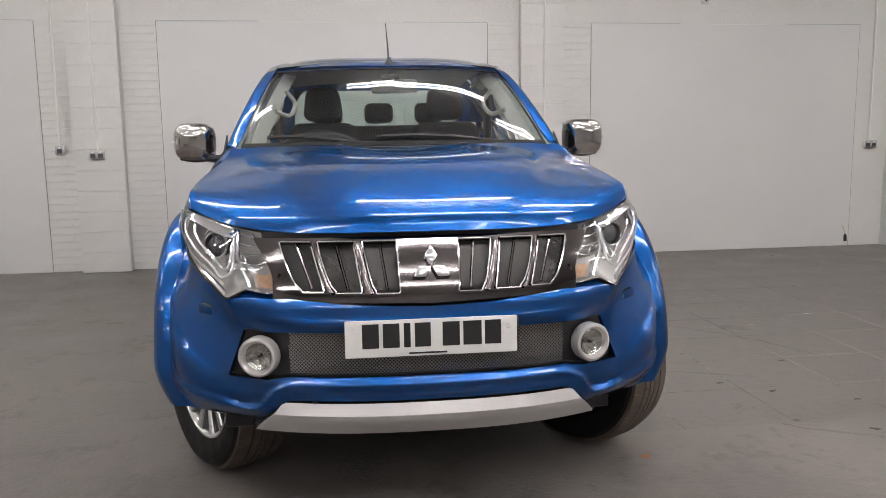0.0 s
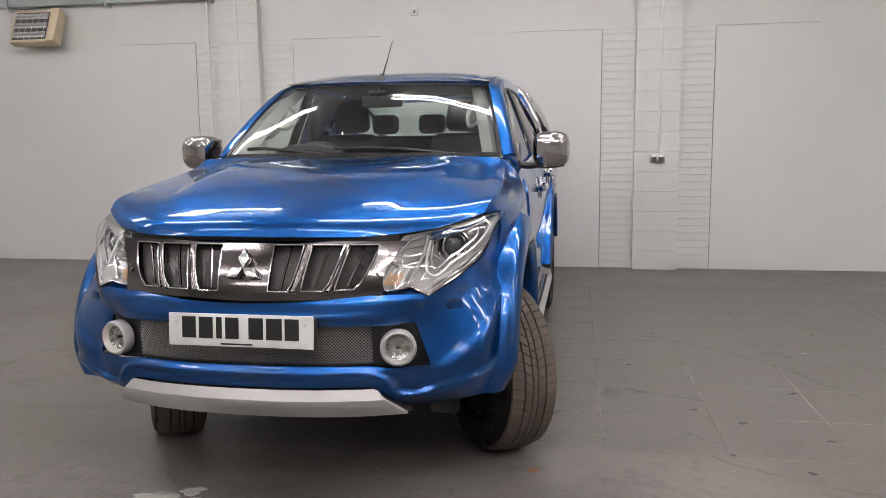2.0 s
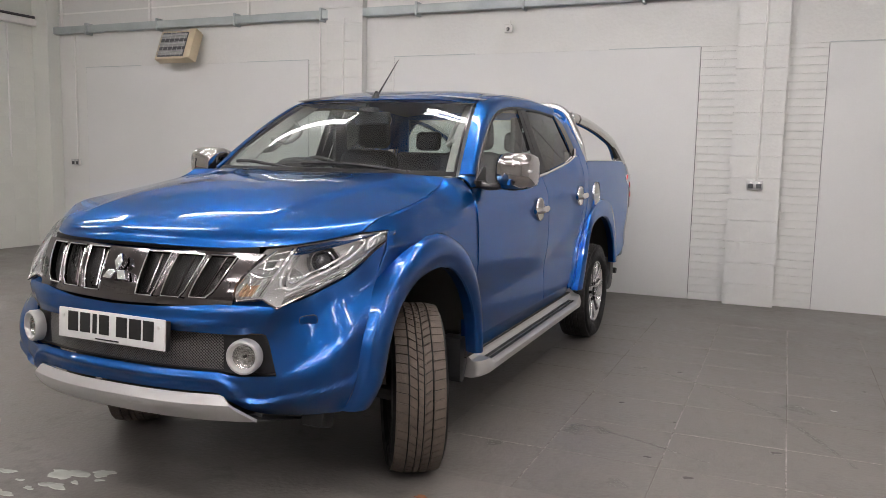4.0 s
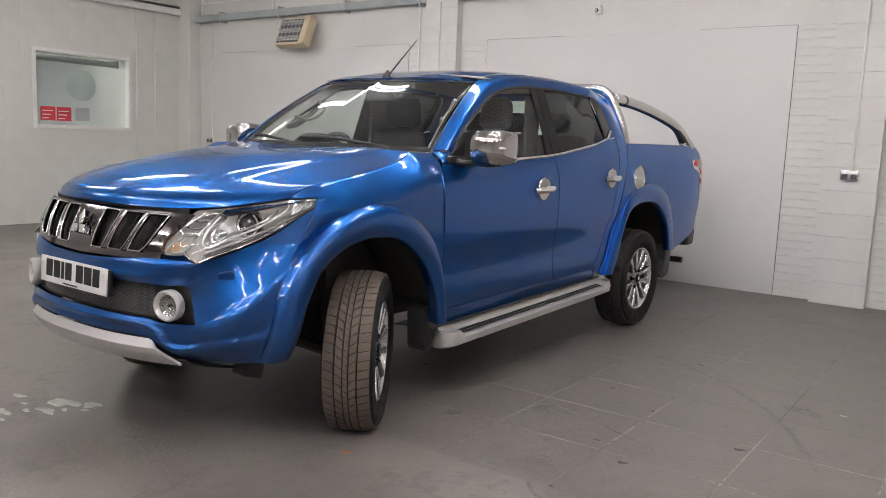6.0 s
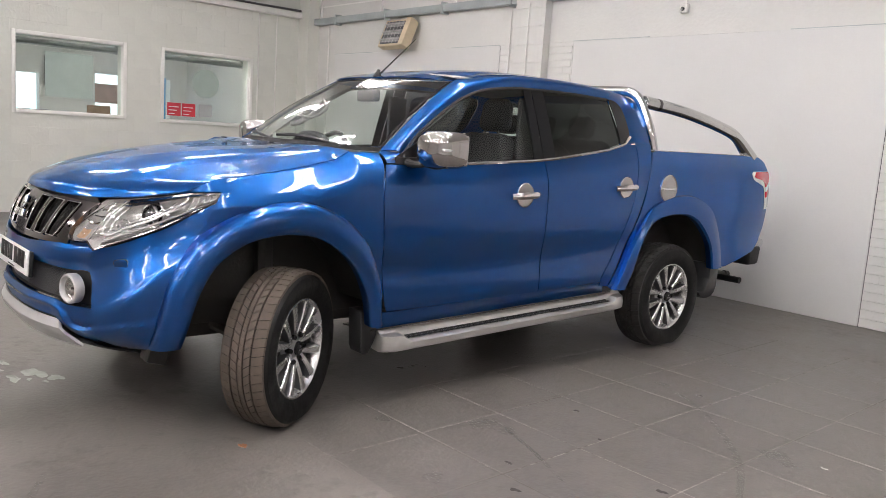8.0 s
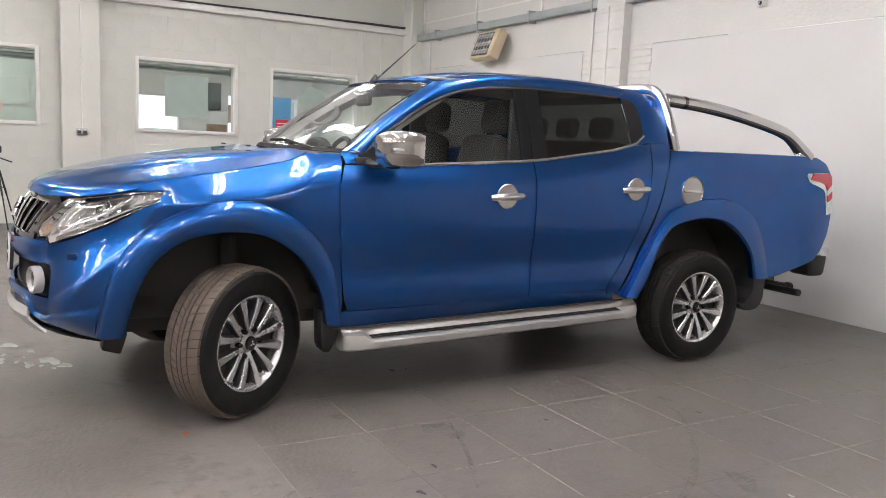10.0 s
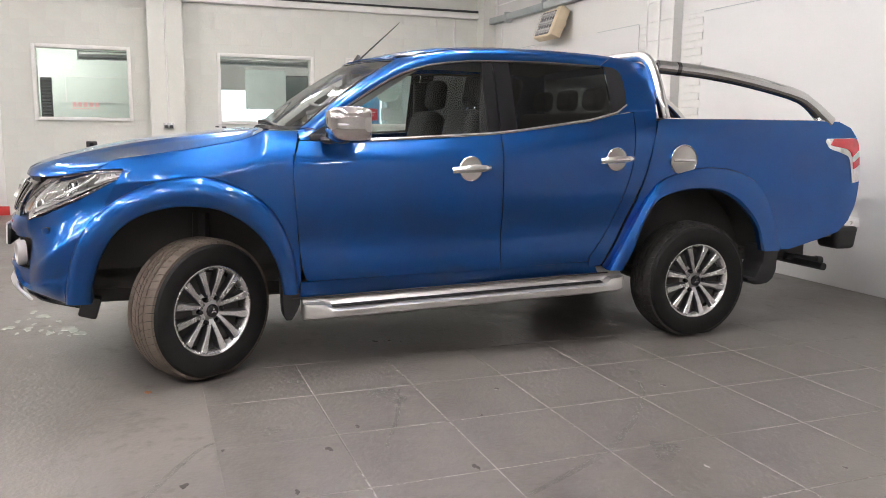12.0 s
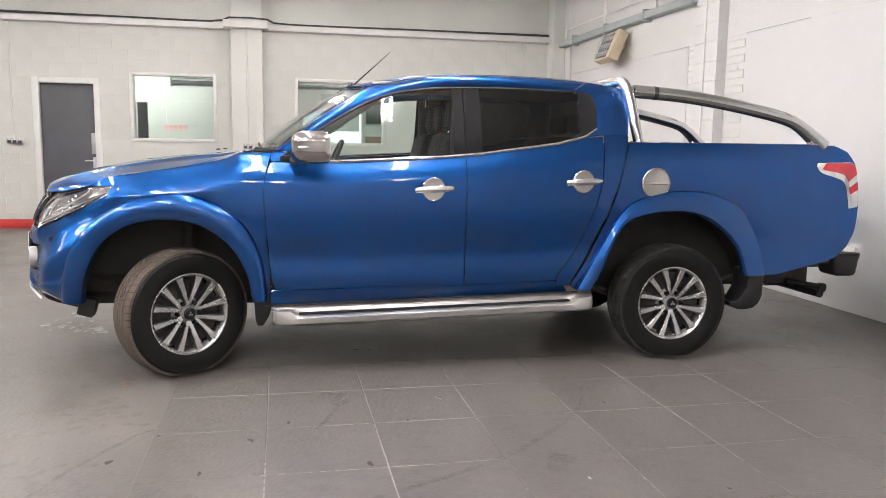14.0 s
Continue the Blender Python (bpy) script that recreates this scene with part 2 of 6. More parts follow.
def ruled(a, b, n, m, bulge=None):
    def f(u, v):
        p = a(u) * (1 - v) + b(u) * v
        return p + bulge(u, v) if bulge else p
    return sheet(n, m, f)


def coons(c0, c1, d0, d1, n, m, extra=None):
    """c0, c1: along u at v = 0 and 1; d0, d1: along v at u = 0 and 1."""
    def f(u, v):
        p = (1 - v) * c0(u) + v * c1(u) + (1 - u) * d0(v) + u * d1(v)
        p = p - ((1 - u) * (1 - v) * c0(0) + u * (1 - v) * c0(1) + (1 - u) * v * c1(0) + u * v * c1(1))
        return p + extra(u, v, p) if extra else p
    return sheet(n, m, f)


def flip(bm):
    """The mirror image in x, as a new bmesh."""
    b = bm.copy()
    for v in b.verts:
        v.co.x = -v.co.x
    bmesh.ops.reverse_faces(b, faces=b.faces)
    return b


def both(bm):
    """Half and mirror image joined at the middle."""
    me = bpy.data.meshes.new("half")
    f = flip(bm)
    f.to_mesh(me)
    f.free()
    bm.from_mesh(me)
    bpy.data.meshes.remove(me)
    bmesh.ops.remove_doubles(bm, verts=[v for v in bm.verts if abs(v.co.x) < 1e-4], dist=2e-4)
    return bm


def box(x0, x1, y0, y1, z0, z1, r=0.0, seg=2):
    bm = bmesh.new()
    bmesh.ops.create_cube(bm, size=1)
    for v in bm.verts:
        v.co = Vector(((x0 + x1) / 2 + v.co.x * (x1 - x0), (y0 + y1) / 2 + v.co.y * (y1 - y0), (z0 + z1) / 2 + v.co.z * (z1 - z0)))
    if r:
        bmesh.ops.bevel(bm, geom=bm.edges[:], offset=r, segments=seg, profile=0.5, affect="EDGES")
    return bm


def join(*bms):
    out = bms[0]
    for b in bms[1:]:
        me = bpy.data.meshes.new("j")
        b.to_mesh(me)
        b.free()
        out.from_mesh(me)
        bpy.data.meshes.remove(me)
    return out


def move(bm, m):
    bmesh.ops.transform(bm, matrix=m, verts=bm.verts)
    return bm


def lathe(profile, n=48, axis="X"):
    """Turns a profile of (along, radius) round an axis."""
    bm = bmesh.new()
    rings = []
    for a, r in profile:
        ring = []
        for k in range(n):
            c, s = math.cos(2 * math.pi * k / n), math.sin(2 * math.pi * k / n)
            ring.append(bm.verts.new((a, r * c, r * s) if axis == "X" else (r * c, a, r * s) if axis == "Y" else (r * c, r * s, a)))
        rings.append(ring)
    for p, q in zip(rings, rings[1:]):
        for k in range(n):
            bm.faces.new((p[k], p[(k + 1) % n], q[(k + 1) % n], q[k]))
    bmesh.ops.remove_doubles(bm, verts=bm.verts, dist=1e-6)
    bmesh.ops.recalc_face_normals(bm, faces=bm.faces)
    return bm


def tube(path, r, n=24, k=10, flat=1.0, caps=True):
    """A round bar along path(u); r is a radius or a function of u; flat squeezes it upright."""
    bm = bmesh.new()
    rings = []
    for i in range(n + 1):
        u = i / n
        p = Vector(path(u))
        d = (Vector(path(min(u + 0.01, 1))) - Vector(path(max(u - 0.01, 0)))).normalized()
        s = d.cross(Vector((0, 0, 1)))
        if s.length < 0.05:
            s = d.cross(Vector((0, 1, 0)))
        s.normalize()
        w = s.cross(d).normalized()
        rr = r(u) if callable(r) else r
        rings.append([bm.verts.new(p + s * rr * math.cos(2 * math.pi * j / k) + w * rr * flat * math.sin(2 * math.pi * j / k)) for j in range(k)])
    for a, b in zip(rings, rings[1:]):
        for j in range(k):
            bm.faces.new((a[j], a[(j + 1) % k], b[(j + 1) % k], b[j]))
    if caps:
        bm.faces.new(rings[0])
        bm.faces.new(rings[-1])
    bmesh.ops.recalc_face_normals(bm, faces=bm.faces)
    return bm


def bar(a, b, r, k=8):
    a, b = np.array(a, float), np.array(b, float)
    return tube(lambda u: a * (1 - u) + b * u, r, 1, k)


def prism(outline, y0, y1, r=0.0):
    """An outline of (x, z) pushed from y0 to y1."""
    bm = bmesh.new()
    lo = [bm.verts.new((x, y0, z)) for x, z in outline]
    hi = [bm.verts.new((x, y1, z)) for x, z in outline]
    bm.faces.new(lo)
    bm.faces.new(hi)
    n = len(lo)
    for i in range(n):
        bm.faces.new((lo[i], lo[(i + 1) % n], hi[(i + 1) % n], hi[i]))
    bmesh.ops.recalc_face_normals(bm, faces=bm.faces)
    if r:
        bmesh.ops.bevel(bm, geom=bm.edges[:], offset=r, segments=2, profile=0.5, affect="EDGES")
    return bm


def slab_with_holes(axis, at, depth, u0, u1, z0, z1, holes):
    """An upright wall slab, thickness depth from at, along u, with (u0, u1, z0, z1) openings right through it."""
    us = sorted({u0, u1, *[h[0] for h in holes], *[h[1] for h in holes]})
    zs = sorted({z0, z1, *[h[2] for h in holes], *[h[3] for h in holes]})
    bm = bmesh.new()
    cache = {}

    def vert(d, u, z):
        key = (d, u, z)
        if key not in cache:
            cache[key] = bm.verts.new((d, u, z) if axis == "x" else (u, d, z))
        return cache[key]

    def solid(i, j):
        if not (0 <= i < len(us) - 1 and 0 <= j < len(zs) - 1):
            return False
        uc, zc = (us[i] + us[i + 1]) / 2, (zs[j] + zs[j + 1]) / 2
        return not any(h[0] < uc < h[1] and h[2] < zc < h[3] for h in holes)
    for i in range(len(us) - 1):
        for j in range(len(zs) - 1):
            if not solid(i, j):
                continue
            a, b, c, e = us[i], us[i + 1], zs[j], zs[j + 1]
            for d in (at, at + depth):
                bm.faces.new((vert(d, a, c), vert(d, b, c), vert(d, b, e), vert(d, a, e)))
            for di, dj, p, q in ((-1, 0, (a, c), (a, e)), (1, 0, (b, c), (b, e)), (0, -1, (a, c), (b, c)), (0, 1, (a, e), (b, e))):
                if not solid(i + di, j + dj):
                    bm.faces.new((vert(at, *p), vert(at, *q), vert(at + depth, *q), vert(at + depth, *p)))
    bmesh.ops.recalc_face_normals(bm, faces=bm.faces)
    return bm

# ---- ceiling lights: twin-tube battens ----
TUBE = mat("lit_tube", (0.9, 0.9, 0.9), 0.4, 0.0, vary=0, emit=((1.0, 0.942, 0.945), 48.0))
BATTEN = mat("batten_white", (0.8, 0.8, 0.78), 0.5, 0.0, vary=0.03)


def batten(m):
    ob = thing("ceiling_light", "white twin-tube fluorescent batten, lit", "ceiling light", m, "fluorescent battens")
    part("batten_body", box(-0.9, 0.9, -0.05, 0.05, 0.03, 0.10, 0.008), BATTEN, ob)
    for s in (-0.05, 0.05):
        part("tube", bar((-0.88, s, 0.0), (0.88, s, 0.0), 0.019, 10), TUBE, ob)
    for s in (-0.895, 0.895):
        part("end_cap", box(s - 0.015, s + 0.015, -0.075, 0.075, -0.025, 0.05, 0.004), BATTEN, ob)
    return ob


first = batten(pose(-4.6, 0.6, 3.68))
# the row at y = -3.7 is unseen, added to light the car's front
for y in (-3.7, 0.6, 3.55, 5.3):
    for x in (-4.6, -1.75, 1.05, 2.95, 5.6, 8.5):
        if (x, y) not in ((-4.6, 0.6), (2.95, -3.7), (8.5, -3.7), (5.6, 5.3), (5.6, 3.55)):
            copy_thing(first, pose(x, 4.75 if (x, y) == (2.95, 5.3) else y, 3.68))
for x in (-1.75, 1.05, 2.95):
    copy_thing(first, pose(x, -1.5, 3.68))
copy_thing(first, pose(2.15, -0.55, 3.68, 0, 0, 90))
# two unseen battens added east of the car to brighten its side
for x in (5.0, 7.2):
    copy_thing(first, pose(x, 2.1, 3.68))
# ---- the hall ----
GROUND = -0.022
# unseen east and south walls, added and toned to bounce light onto the car
EASTWALL = mat("light_grey_painted_wall", (0.64, 0.64, 0.63), 0.6, 0.0, vary=0.1, scale=1.5, bump=0.2, bump_scale=30)
SOUTHWALL = mat("pale_painted_wall", (0.62, 0.62, 0.60), 0.6, 0.0, vary=0.08, scale=1.5, bump=0.2, bump_scale=30)
NY, WX, EX, SY, TOP = 8.45, -7.115, 10.5, -8.5, 3.82


def structure(name, bm, material, label, category="", parent=None):
    return part(name, bm, material, parent, label, 30, "structure", category)


floor = structure("floor", box(-12.4, EX + 0.3, SY - 0.3, NY + 0.4, -0.3, GROUND - 0.0012), JOINT, "grey painted concrete floor with scored joints", "floor")
ceiling = structure("ceiling", box(-12.4, EX + 0.3, SY - 0.3, NY + 0.4, TOP, TOP + 0.2), CEIL, "white painted hall ceiling", "ceiling")
wall_north = structure("wall_north", box(-12.4, EX + 0.3, NY, NY + 0.3, -0.05, TOP), WALL, "white painted brick wall", "wall")
wall_south = structure("wall_south", box(-12.4, EX + 0.3, SY - 0.3, SY, -0.05, TOP), SOUTHWALL, "unseen pale plain wall added to close the hall", "wall")
wall_east = structure("wall_east", box(EX, EX + 0.3, SY, NY, -0.05, TOP), EASTWALL, "unseen light grey plain wall added to close the hall", "wall")
WINS = [(1.59, 2.785, 1.355, 2.32), (4.08, 5.45, 1.33, 2.295), (6.03, 7.395, 1.315, 2.295)]
D0, D1, DT = 0.25, 1.03, 2.165
wall_west = structure("wall_west", slab_with_holes("x", WX, -0.22, SY, NY, -0.05, TOP, WINS + [(D0, D1, -0.05, DT)]), WALLW, "cream painted blockwork wall with office windows and a door", "wall")

# flush boards that close old openings in the north wall
for i, (a, b) in enumerate(((-6.32, -2.68), (-1.515, 1.86), (3.005, 6.145))):
    bd = structure("wall_board", box(a, b, NY - 0.012, NY - 0.002, GROUND, 2.488, 0.003, 1), PANELMAT, "smooth white board closing an old opening", "wall panel")
    # dark side strips and grey top strips put the edge shade into colour
    edge = [box(a - 0.004, a - 0.001, NY - 0.006, NY - 0.001, GROUND, 2.488)] + [box(b + 0.001, b + 0.005, NY - 0.006, NY - 0.001, GROUND, 2.488)]
    structure("trim", join(*edge), CABLE, "thin dark strip drawn as the shade in the board's edge gap", "trim")
    x = a
    run = [box(a, a + 1.0, NY - 0.02, NY - 0.012, 2.49, 2.496), box(b - 0.9, b, NY - 0.02, NY - 0.012, 2.488, 2.494)]
    structure("trim", join(*run), GREYSTEEL, "thin grey strip drawn as the shadow line over the board", "trim")

# brick piers, built of painted blocks
def blockwork(x0, x1, y0, y1, z0, z1, h, wdt, mats, name, parent):
    """Courses of painted pieces standing proud of recessed joints; returns them."""
    shared = {}
    n = 0
    z, row = z0, 0
    while z < z1 - 0.02:
        zz = min(z + h, z1)
        x = x0 - (wdt / 2 if row % 2 else 0)
        while x < x1 - 0.005:
            a, b = max(x, x0), min(x + wdt, x1)
            if b - a > 0.02:
                key = (round(b - a, 3), round(zz - z, 3))
                if key not in shared:
                    bm = box(-(b - a) / 2 + 0.0002, (b - a) / 2 - 0.0002, -(y1 - y0) / 2, (y1 - y0) / 2, -(zz - z) / 2 + 0.001, (zz - z) / 2 - 0.001)
                    bmesh.ops.bevel(bm, geom=[e for e in bm.edges if abs(e.verts[0].co.z - e.verts[1].co.z) < 1e-6], offset=0.003, segments=1, affect="EDGES")
                    me = bpy.data.meshes.new(name)
                    bm.to_mesh(me)
                    bm.free()
                    me.materials.append(mats)
                    shared[key] = me
                ob = new(name, shared[key])
                ob.parent = parent
                ob.location = ((a + b) / 2, (y0 + y1) / 2 + random.uniform(-0.0012, 0.0012), (z + zz) / 2)
                n += 1
            x += wdt
        z, row = zz, row + 1
    return n


PIERS = ((-2.355, -1.88), (2.205, 2.665), (6.55, 7.02))

# steel ledge, cable tray and cables along the walls
tray_n = thing("cable_trunking", "grey-green steel cable trunking along the wall", "cable trunking")
part("trunking_body", box(WX + 0.15, EX, NY - 0.11, NY - 0.002, 2.95, 3.045, 0.006), GREYSTEEL, tray_n)
for i in range(14):
    part("bracket", box(WX + 0.9 + i * 1.25, WX + 0.93 + i * 1.25, NY - 0.125, NY - 0.001, 2.92, 3.075, 0.004, 1), GREYSTEEL, tray_n)
tray_w = thing("cable_trunking", "white steel cable trunking along the block wall", "cable trunking")
for a, b in ((SY, 2.97), (3.63, NY - 0.002)):
    part("trunking_body", box(WX + 0.002, WX + 0.10, a, b, 3.05, 3.14, 0.006), FRAMEW, tray_w)
part("trunking_body", box(WX + 0.002, WX + 0.42, 2.97, 3.63, 3.04, 3.15, 0.008), FRAMEW, tray_w)
cab_w = thing("wall_cable", "dark cables lying on the trunking", "cable")
for k in range(2):
    part("cable", tube(curve([(WX + 0.05 + 0.02 * k, SY, 3.165), (WX + 0.06, -1.0, 3.17 + 0.01 * k), (WX + 0.05, 1.5, 3.17), (WX + 0.07, 2.88, 3.165), (WX + 0.45, 3.04, 3.17), (WX + 0.45, 3.59, 3.17), (WX + 0.06, 3.79, 3.165), (WX + 0.05, 6.0, 3.17), (WX + 0.06, NY - 0.15, 3.165 + 0.01 * k)]), 0.014, 60, 6), CABLE, cab_w)

# pier on the west wall and its conduits
pier_w = structure("pier", box(WX + 0.002, WX + 0.30, 3.07, 3.545, GROUND, 3.04, 0.006, 1), WALLW, "cream painted block pier", "pier")
structure("pier", box(WX + 0.002, WX + 0.22, 3.07, 3.545, 3.15, TOP, 0.006, 1), WALLW, "cream painted block pier", "pier")
structure("pier", box(WX + 0.002, WX + 0.30, 8.24, NY - 0.002, GROUND, TOP, 0.006, 1), WALLW, "cream painted corner pier", "pier")


def conduit(pts, label="white painted conduit on the wall", r=0.011):
    ob = part("conduit", tube(poly(pts), r, 24, 8), WHITEPVC, None, label, category="conduit")
    return ob


conduit([(WX + 0.315, 3.31, 3.02), (WX + 0.315, 3.31, 1.30)])
conduit([(WX + 0.013, 7.53, 3.04), (WX + 0.013, 7.53, 0.4)])
conduit([(WX + 0.013, 7.84, 3.04), (WX + 0.013, 7.84, 1.24)])
conduit([(WX + 0.013, -0.12, 3.04), (WX + 0.013, -0.12, 1.33)])
for x, lo in ((-2.515, 1.26), (-2.125, 1.21), (2.455, 1.195), (6.335, 1.195), (-6.52, 1.22)):
    y = NY - 0.128 if -2.36 < x < -1.87 or 2.2 < x < 2.67 else NY - 0.014
    conduit([(x, y, 2.94), (x, y, lo)])


def socket(m, double=True):
    """Steel twin switched socket: box, plate, rockers."""
    ob = thing("wall_socket", "brushed steel double socket on a painted wall", "socket", m, "wall sockets")
    w = 0.073 if double else 0.043
    part("back_box", box(-w, w, -0.035, 0.0, -0.043, 0.043, 0.005), WHITEPVC, ob)
    part("face_plate", box(-w, w, -0.041, -0.035, -0.043, 0.043, 0.003), STEELSOCK, ob)
    for s in ((-0.036, 0.036) if double else (0,)):
        part("socket_insert", box(s - 0.024, s + 0.024, -0.044, -0.041, -0.03, 0.012, 0.002), CABLE, ob)
        part("rocker_switch", box(s - 0.008, s + 0.008, -0.046, -0.041, 0.018, 0.034, 0.002), WHITEPVC, ob)
    return ob


for x, z, y in ((-2.515, 1.22, NY - 0.002), (-2.13, 1.17, NY - 0.117), (2.44, 1.152, NY - 0.117), (6.335, 1.153, NY - 0.014), (-6.55, 1.18, NY - 0.002)):
    socket(pose(x, y, z), x != -2.515)
socket(pose(WX + 0.302, 3.31, 1.252, 0, 0, 90))
socket(pose(WX + 0.002, -0.14, 1.285, 0, 0, 90))
socket(pose(WX + 0.002, -0.03, 1.28, 0, 0, 90), False)


def sensor(x):
    """Small white movement sensor with a dark eye."""
    ob = thing("movement_sensor", "small white movement sensor with a dark eye", "sensor", pose(x, NY - 0.002, 2.735), "wall sensors")
    part("housing", box(-0.04, 0.04, -0.06, 0.0, -0.035, 0.055, 0.012, 3), WHITEPVC, ob)
    part("sensor_eye", lathe([(-0.078, 0.012), (-0.07, 0.018), (-0.055, 0.02)], 16, "Y"), CABLE, ob)
    part("mount", bar((0, -0.01, 0.05), (0, -0.01, 0.1), 0.01), WHITEPVC, ob)


sensor(-0.13)
sensor(4.28)

# radiant heater on the north wall
heater = thing("wall_heater", "cream radiant electric heater tilted off the wall", "heater", pose(-4.52, NY - 0.22, 2.70, -22, 0, 0))
part("reflector_body", prism([(-0.29, -0.20), (0.29, -0.20), (0.29, 0.20), (-0.29, 0.20)], -0.02, 0.10, 0.012), CREAM, heater)
part("end_cheek", box(0.19, 0.295, -0.05, 0.06, -0.205, 0.205, 0.01), CREAM, heater)
part("recess", box(-0.25, 0.17, -0.028, -0.02, -0.17, 0.17, 0.004), DARKDOOR, heater)
for i in range(3):
    z = -0.115 + i * 0.115
    part("reflector", box(-0.24, 0.16, -0.036, -0.029, z - 0.035, z + 0.035, 0.003), REFLECTOR, heater)
    part("element", bar((-0.24, -0.05, z), (0.16, -0.05, z), 0.008), STEELSOCK, heater)
for i in range(6):
    part("guard_wire", bar((-0.23 + i * 0.076, -0.058, -0.18), (-0.23 + i * 0.076, -0.058, 0.18), 0.0025, 6), STEELSOCK, heater)
part("wall_bracket", box(-0.1, 0.1, 0.10, 0.2, 0.02, 0.1, 0.004), CREAM, heater)

# west windows: frame, pane, sill
for i, (a, b, c, e) in enumerate(WINS):
    w = thing("window_%d" % (i + 1), "white framed internal office window", "window")
    tagged(w, kind="structure")
    f = 0.045
    for q in (box(WX - 0.1, WX + 0.022, a - f, a + 0.004, c - f, e + f, 0.006), box(WX - 0.1, WX + 0.022, b - 0.004, b + f, c - f, e + f, 0.006),
              box(WX - 0.1, WX + 0.02, a + 0.004, b - 0.004, e - 0.004, e + f, 0.006)):
        part("window_frame", q, FRAMEW, w)
    part("window_sill", box(WX - 0.1, WX + 0.03, a + 0.004, b - 0.004, c - f, c + 0.004, 0.006), FRAMEW, w)
    p = part("pane", box(WX - 0.064, WX - 0.058, a + 0.004, b - 0.004, c + 0.004, e - 0.004), PANE, w)
    p.visible_shadow = False

door = thing("door_1", "dark grey painted door in a white frame, shut", "door")
tagged(door, kind="structure")
part("door_leaf", box(WX - 0.10, WX - 0.06, D0 + 0.005, D1 - 0.005, GROUND + 0.006, DT - 0.005, 0.003), DARKDOOR, door)
for q in (box(WX - 0.12, WX + 0.02, D0 - 0.09, D0 + 0.002, GROUND, DT + 0.085, 0.006), box(WX - 0.12, WX + 0.02, D1 - 0.002, D1 + 0.09, GROUND, DT + 0.085, 0.006), box(WX - 0.12, WX + 0.018, D0 + 0.002, D1 - 0.002, DT - 0.003, DT + 0.085, 0.006)):
    part("door_frame", q, FRAMEW, door)
part("push_plate", box(WX - 0.058, WX - 0.05, D1 - 0.075, D1 - 0.015, 1.10, 1.42, 0.003), STEELSOCK, door)
part("door_handle", join(bar((WX - 0.06, D1 - 0.055, 1.0), (WX - 0.005, D1 - 0.055, 1.0), 0.01), bar((WX - 0.005, D1 - 0.045, 1.0), (WX - 0.005, D1 - 0.165, 1.0), 0.009)), STEELSOCK, door)
part("lock_box", box(WX - 0.06, WX - 0.02, D1 - 0.055, D1 - 0.007, 0.88, 1.05, 0.004), STEELSOCK, door)
structure("baseboard", box(WX + 0.022, WX + 0.045, SY, D1 + 0.12, GROUND, 0.105, 0.004), REDPAINT, "red painted skirting strip", "skirting")

# high cladding panels over the trunking
for i in range(9):
    x = WX + 0.35 + i * 1.6
    structure("trim", box(x, x + 0.03, NY - 0.03, NY - 0.002, 3.06, TOP, 0.003, 1), FRAMEW, "white painted cover strip on the upper wall", "trim")
for z in (3.22, 3.75):
    structure("trim", box(WX, EX, NY - 0.034, NY - 0.032, z, z + 0.02), FRAMEW, "white painted cover strip on the upper wall", "trim")

# ---- offices behind the west wall ----
OX = -11.9
structure("wall_office", slab_with_holes("x", OX, -0.2, SY, NY, -0.05, 2.75, [(1.9, 2.5, 0.9, 2.0), (4.3, 5.6, 0.95, 2.0), (6.6, 8.1, 0.95, 2.1)]), WALL, "white plastered office wall with outside windows", "wall")
structure("ceiling_office", box(OX, WX - 0.22, SY, NY, 2.75, 2.85), CEIL, "white office ceiling", "ceiling")
structure("wall_office", box(OX, WX - 0.22, 3.45, 3.57, -0.05, 2.75), WALLW, "pale green office partition", "wall")
# ---- the pickup: x to its left side, y to its rear, front axle at y = 0 ----
CAR = pose(0.505, 3.2335, 0.0105, -0.4, 0, -0.8)
car = thing("pickup_truck", "bright metallic blue double-cab pickup with chrome trim and steered front wheels", "pickup truck", CAR)
MID = (0.0, 1.6, 0.95)


def on_body(material, name, bm, parent=None, label="", t=0.006, mirror=True, sharp=35):
    """A left-hand shell part and, mirrored, its right-hand twin."""
    shell(bm, MID, t)
    r = flip(bm) if mirror else None
    a = part(name, bm, material, parent or car, label, sharp)
    b = part(name, r, material, parent or car, label, sharp) if mirror else None
    return a, b


belt = lambda y: float(np.interp(y, (0.4, 0.9, 1.54, 1.73, 2.2, 2.37, 2.5, 2.7), (1.193, 1.2, 1.24, 1.26, 1.33, 1.375, 1.39, 1.39)))
_pf = curve([(0.0, 0.842), (0.12, 0.858), (0.3, 0.866), (0.55, 0.872), (0.78, 0.868), (0.9, 0.85), (1.0, 0.815)])
_ps = np.array([_pf(k / 80) for k in range(81)])


def side_x(y, z):
    """Half width of the lower body."""
    s = (z - 0.44) / (belt(y) - 0.44)
    x = float(np.interp(s, _ps[:, 0], _ps[:, 1]))
    if y > 3.75:
        x -= 0.032 * ((y - 3.75) / 0.5) ** 3.5
    if y < 0.3:
        x -= 0.03 * ((0.3 - y) / 0.8) ** 2
    x += 0.0025 * math.exp(-((s - 0.86) / 0.05) ** 2) - 0.015 * math.exp(-((s - 0.30) / 0.13) ** 2) + 0.004 * math.exp(-((s - 0.06) / 0.07) ** 2)
    return x


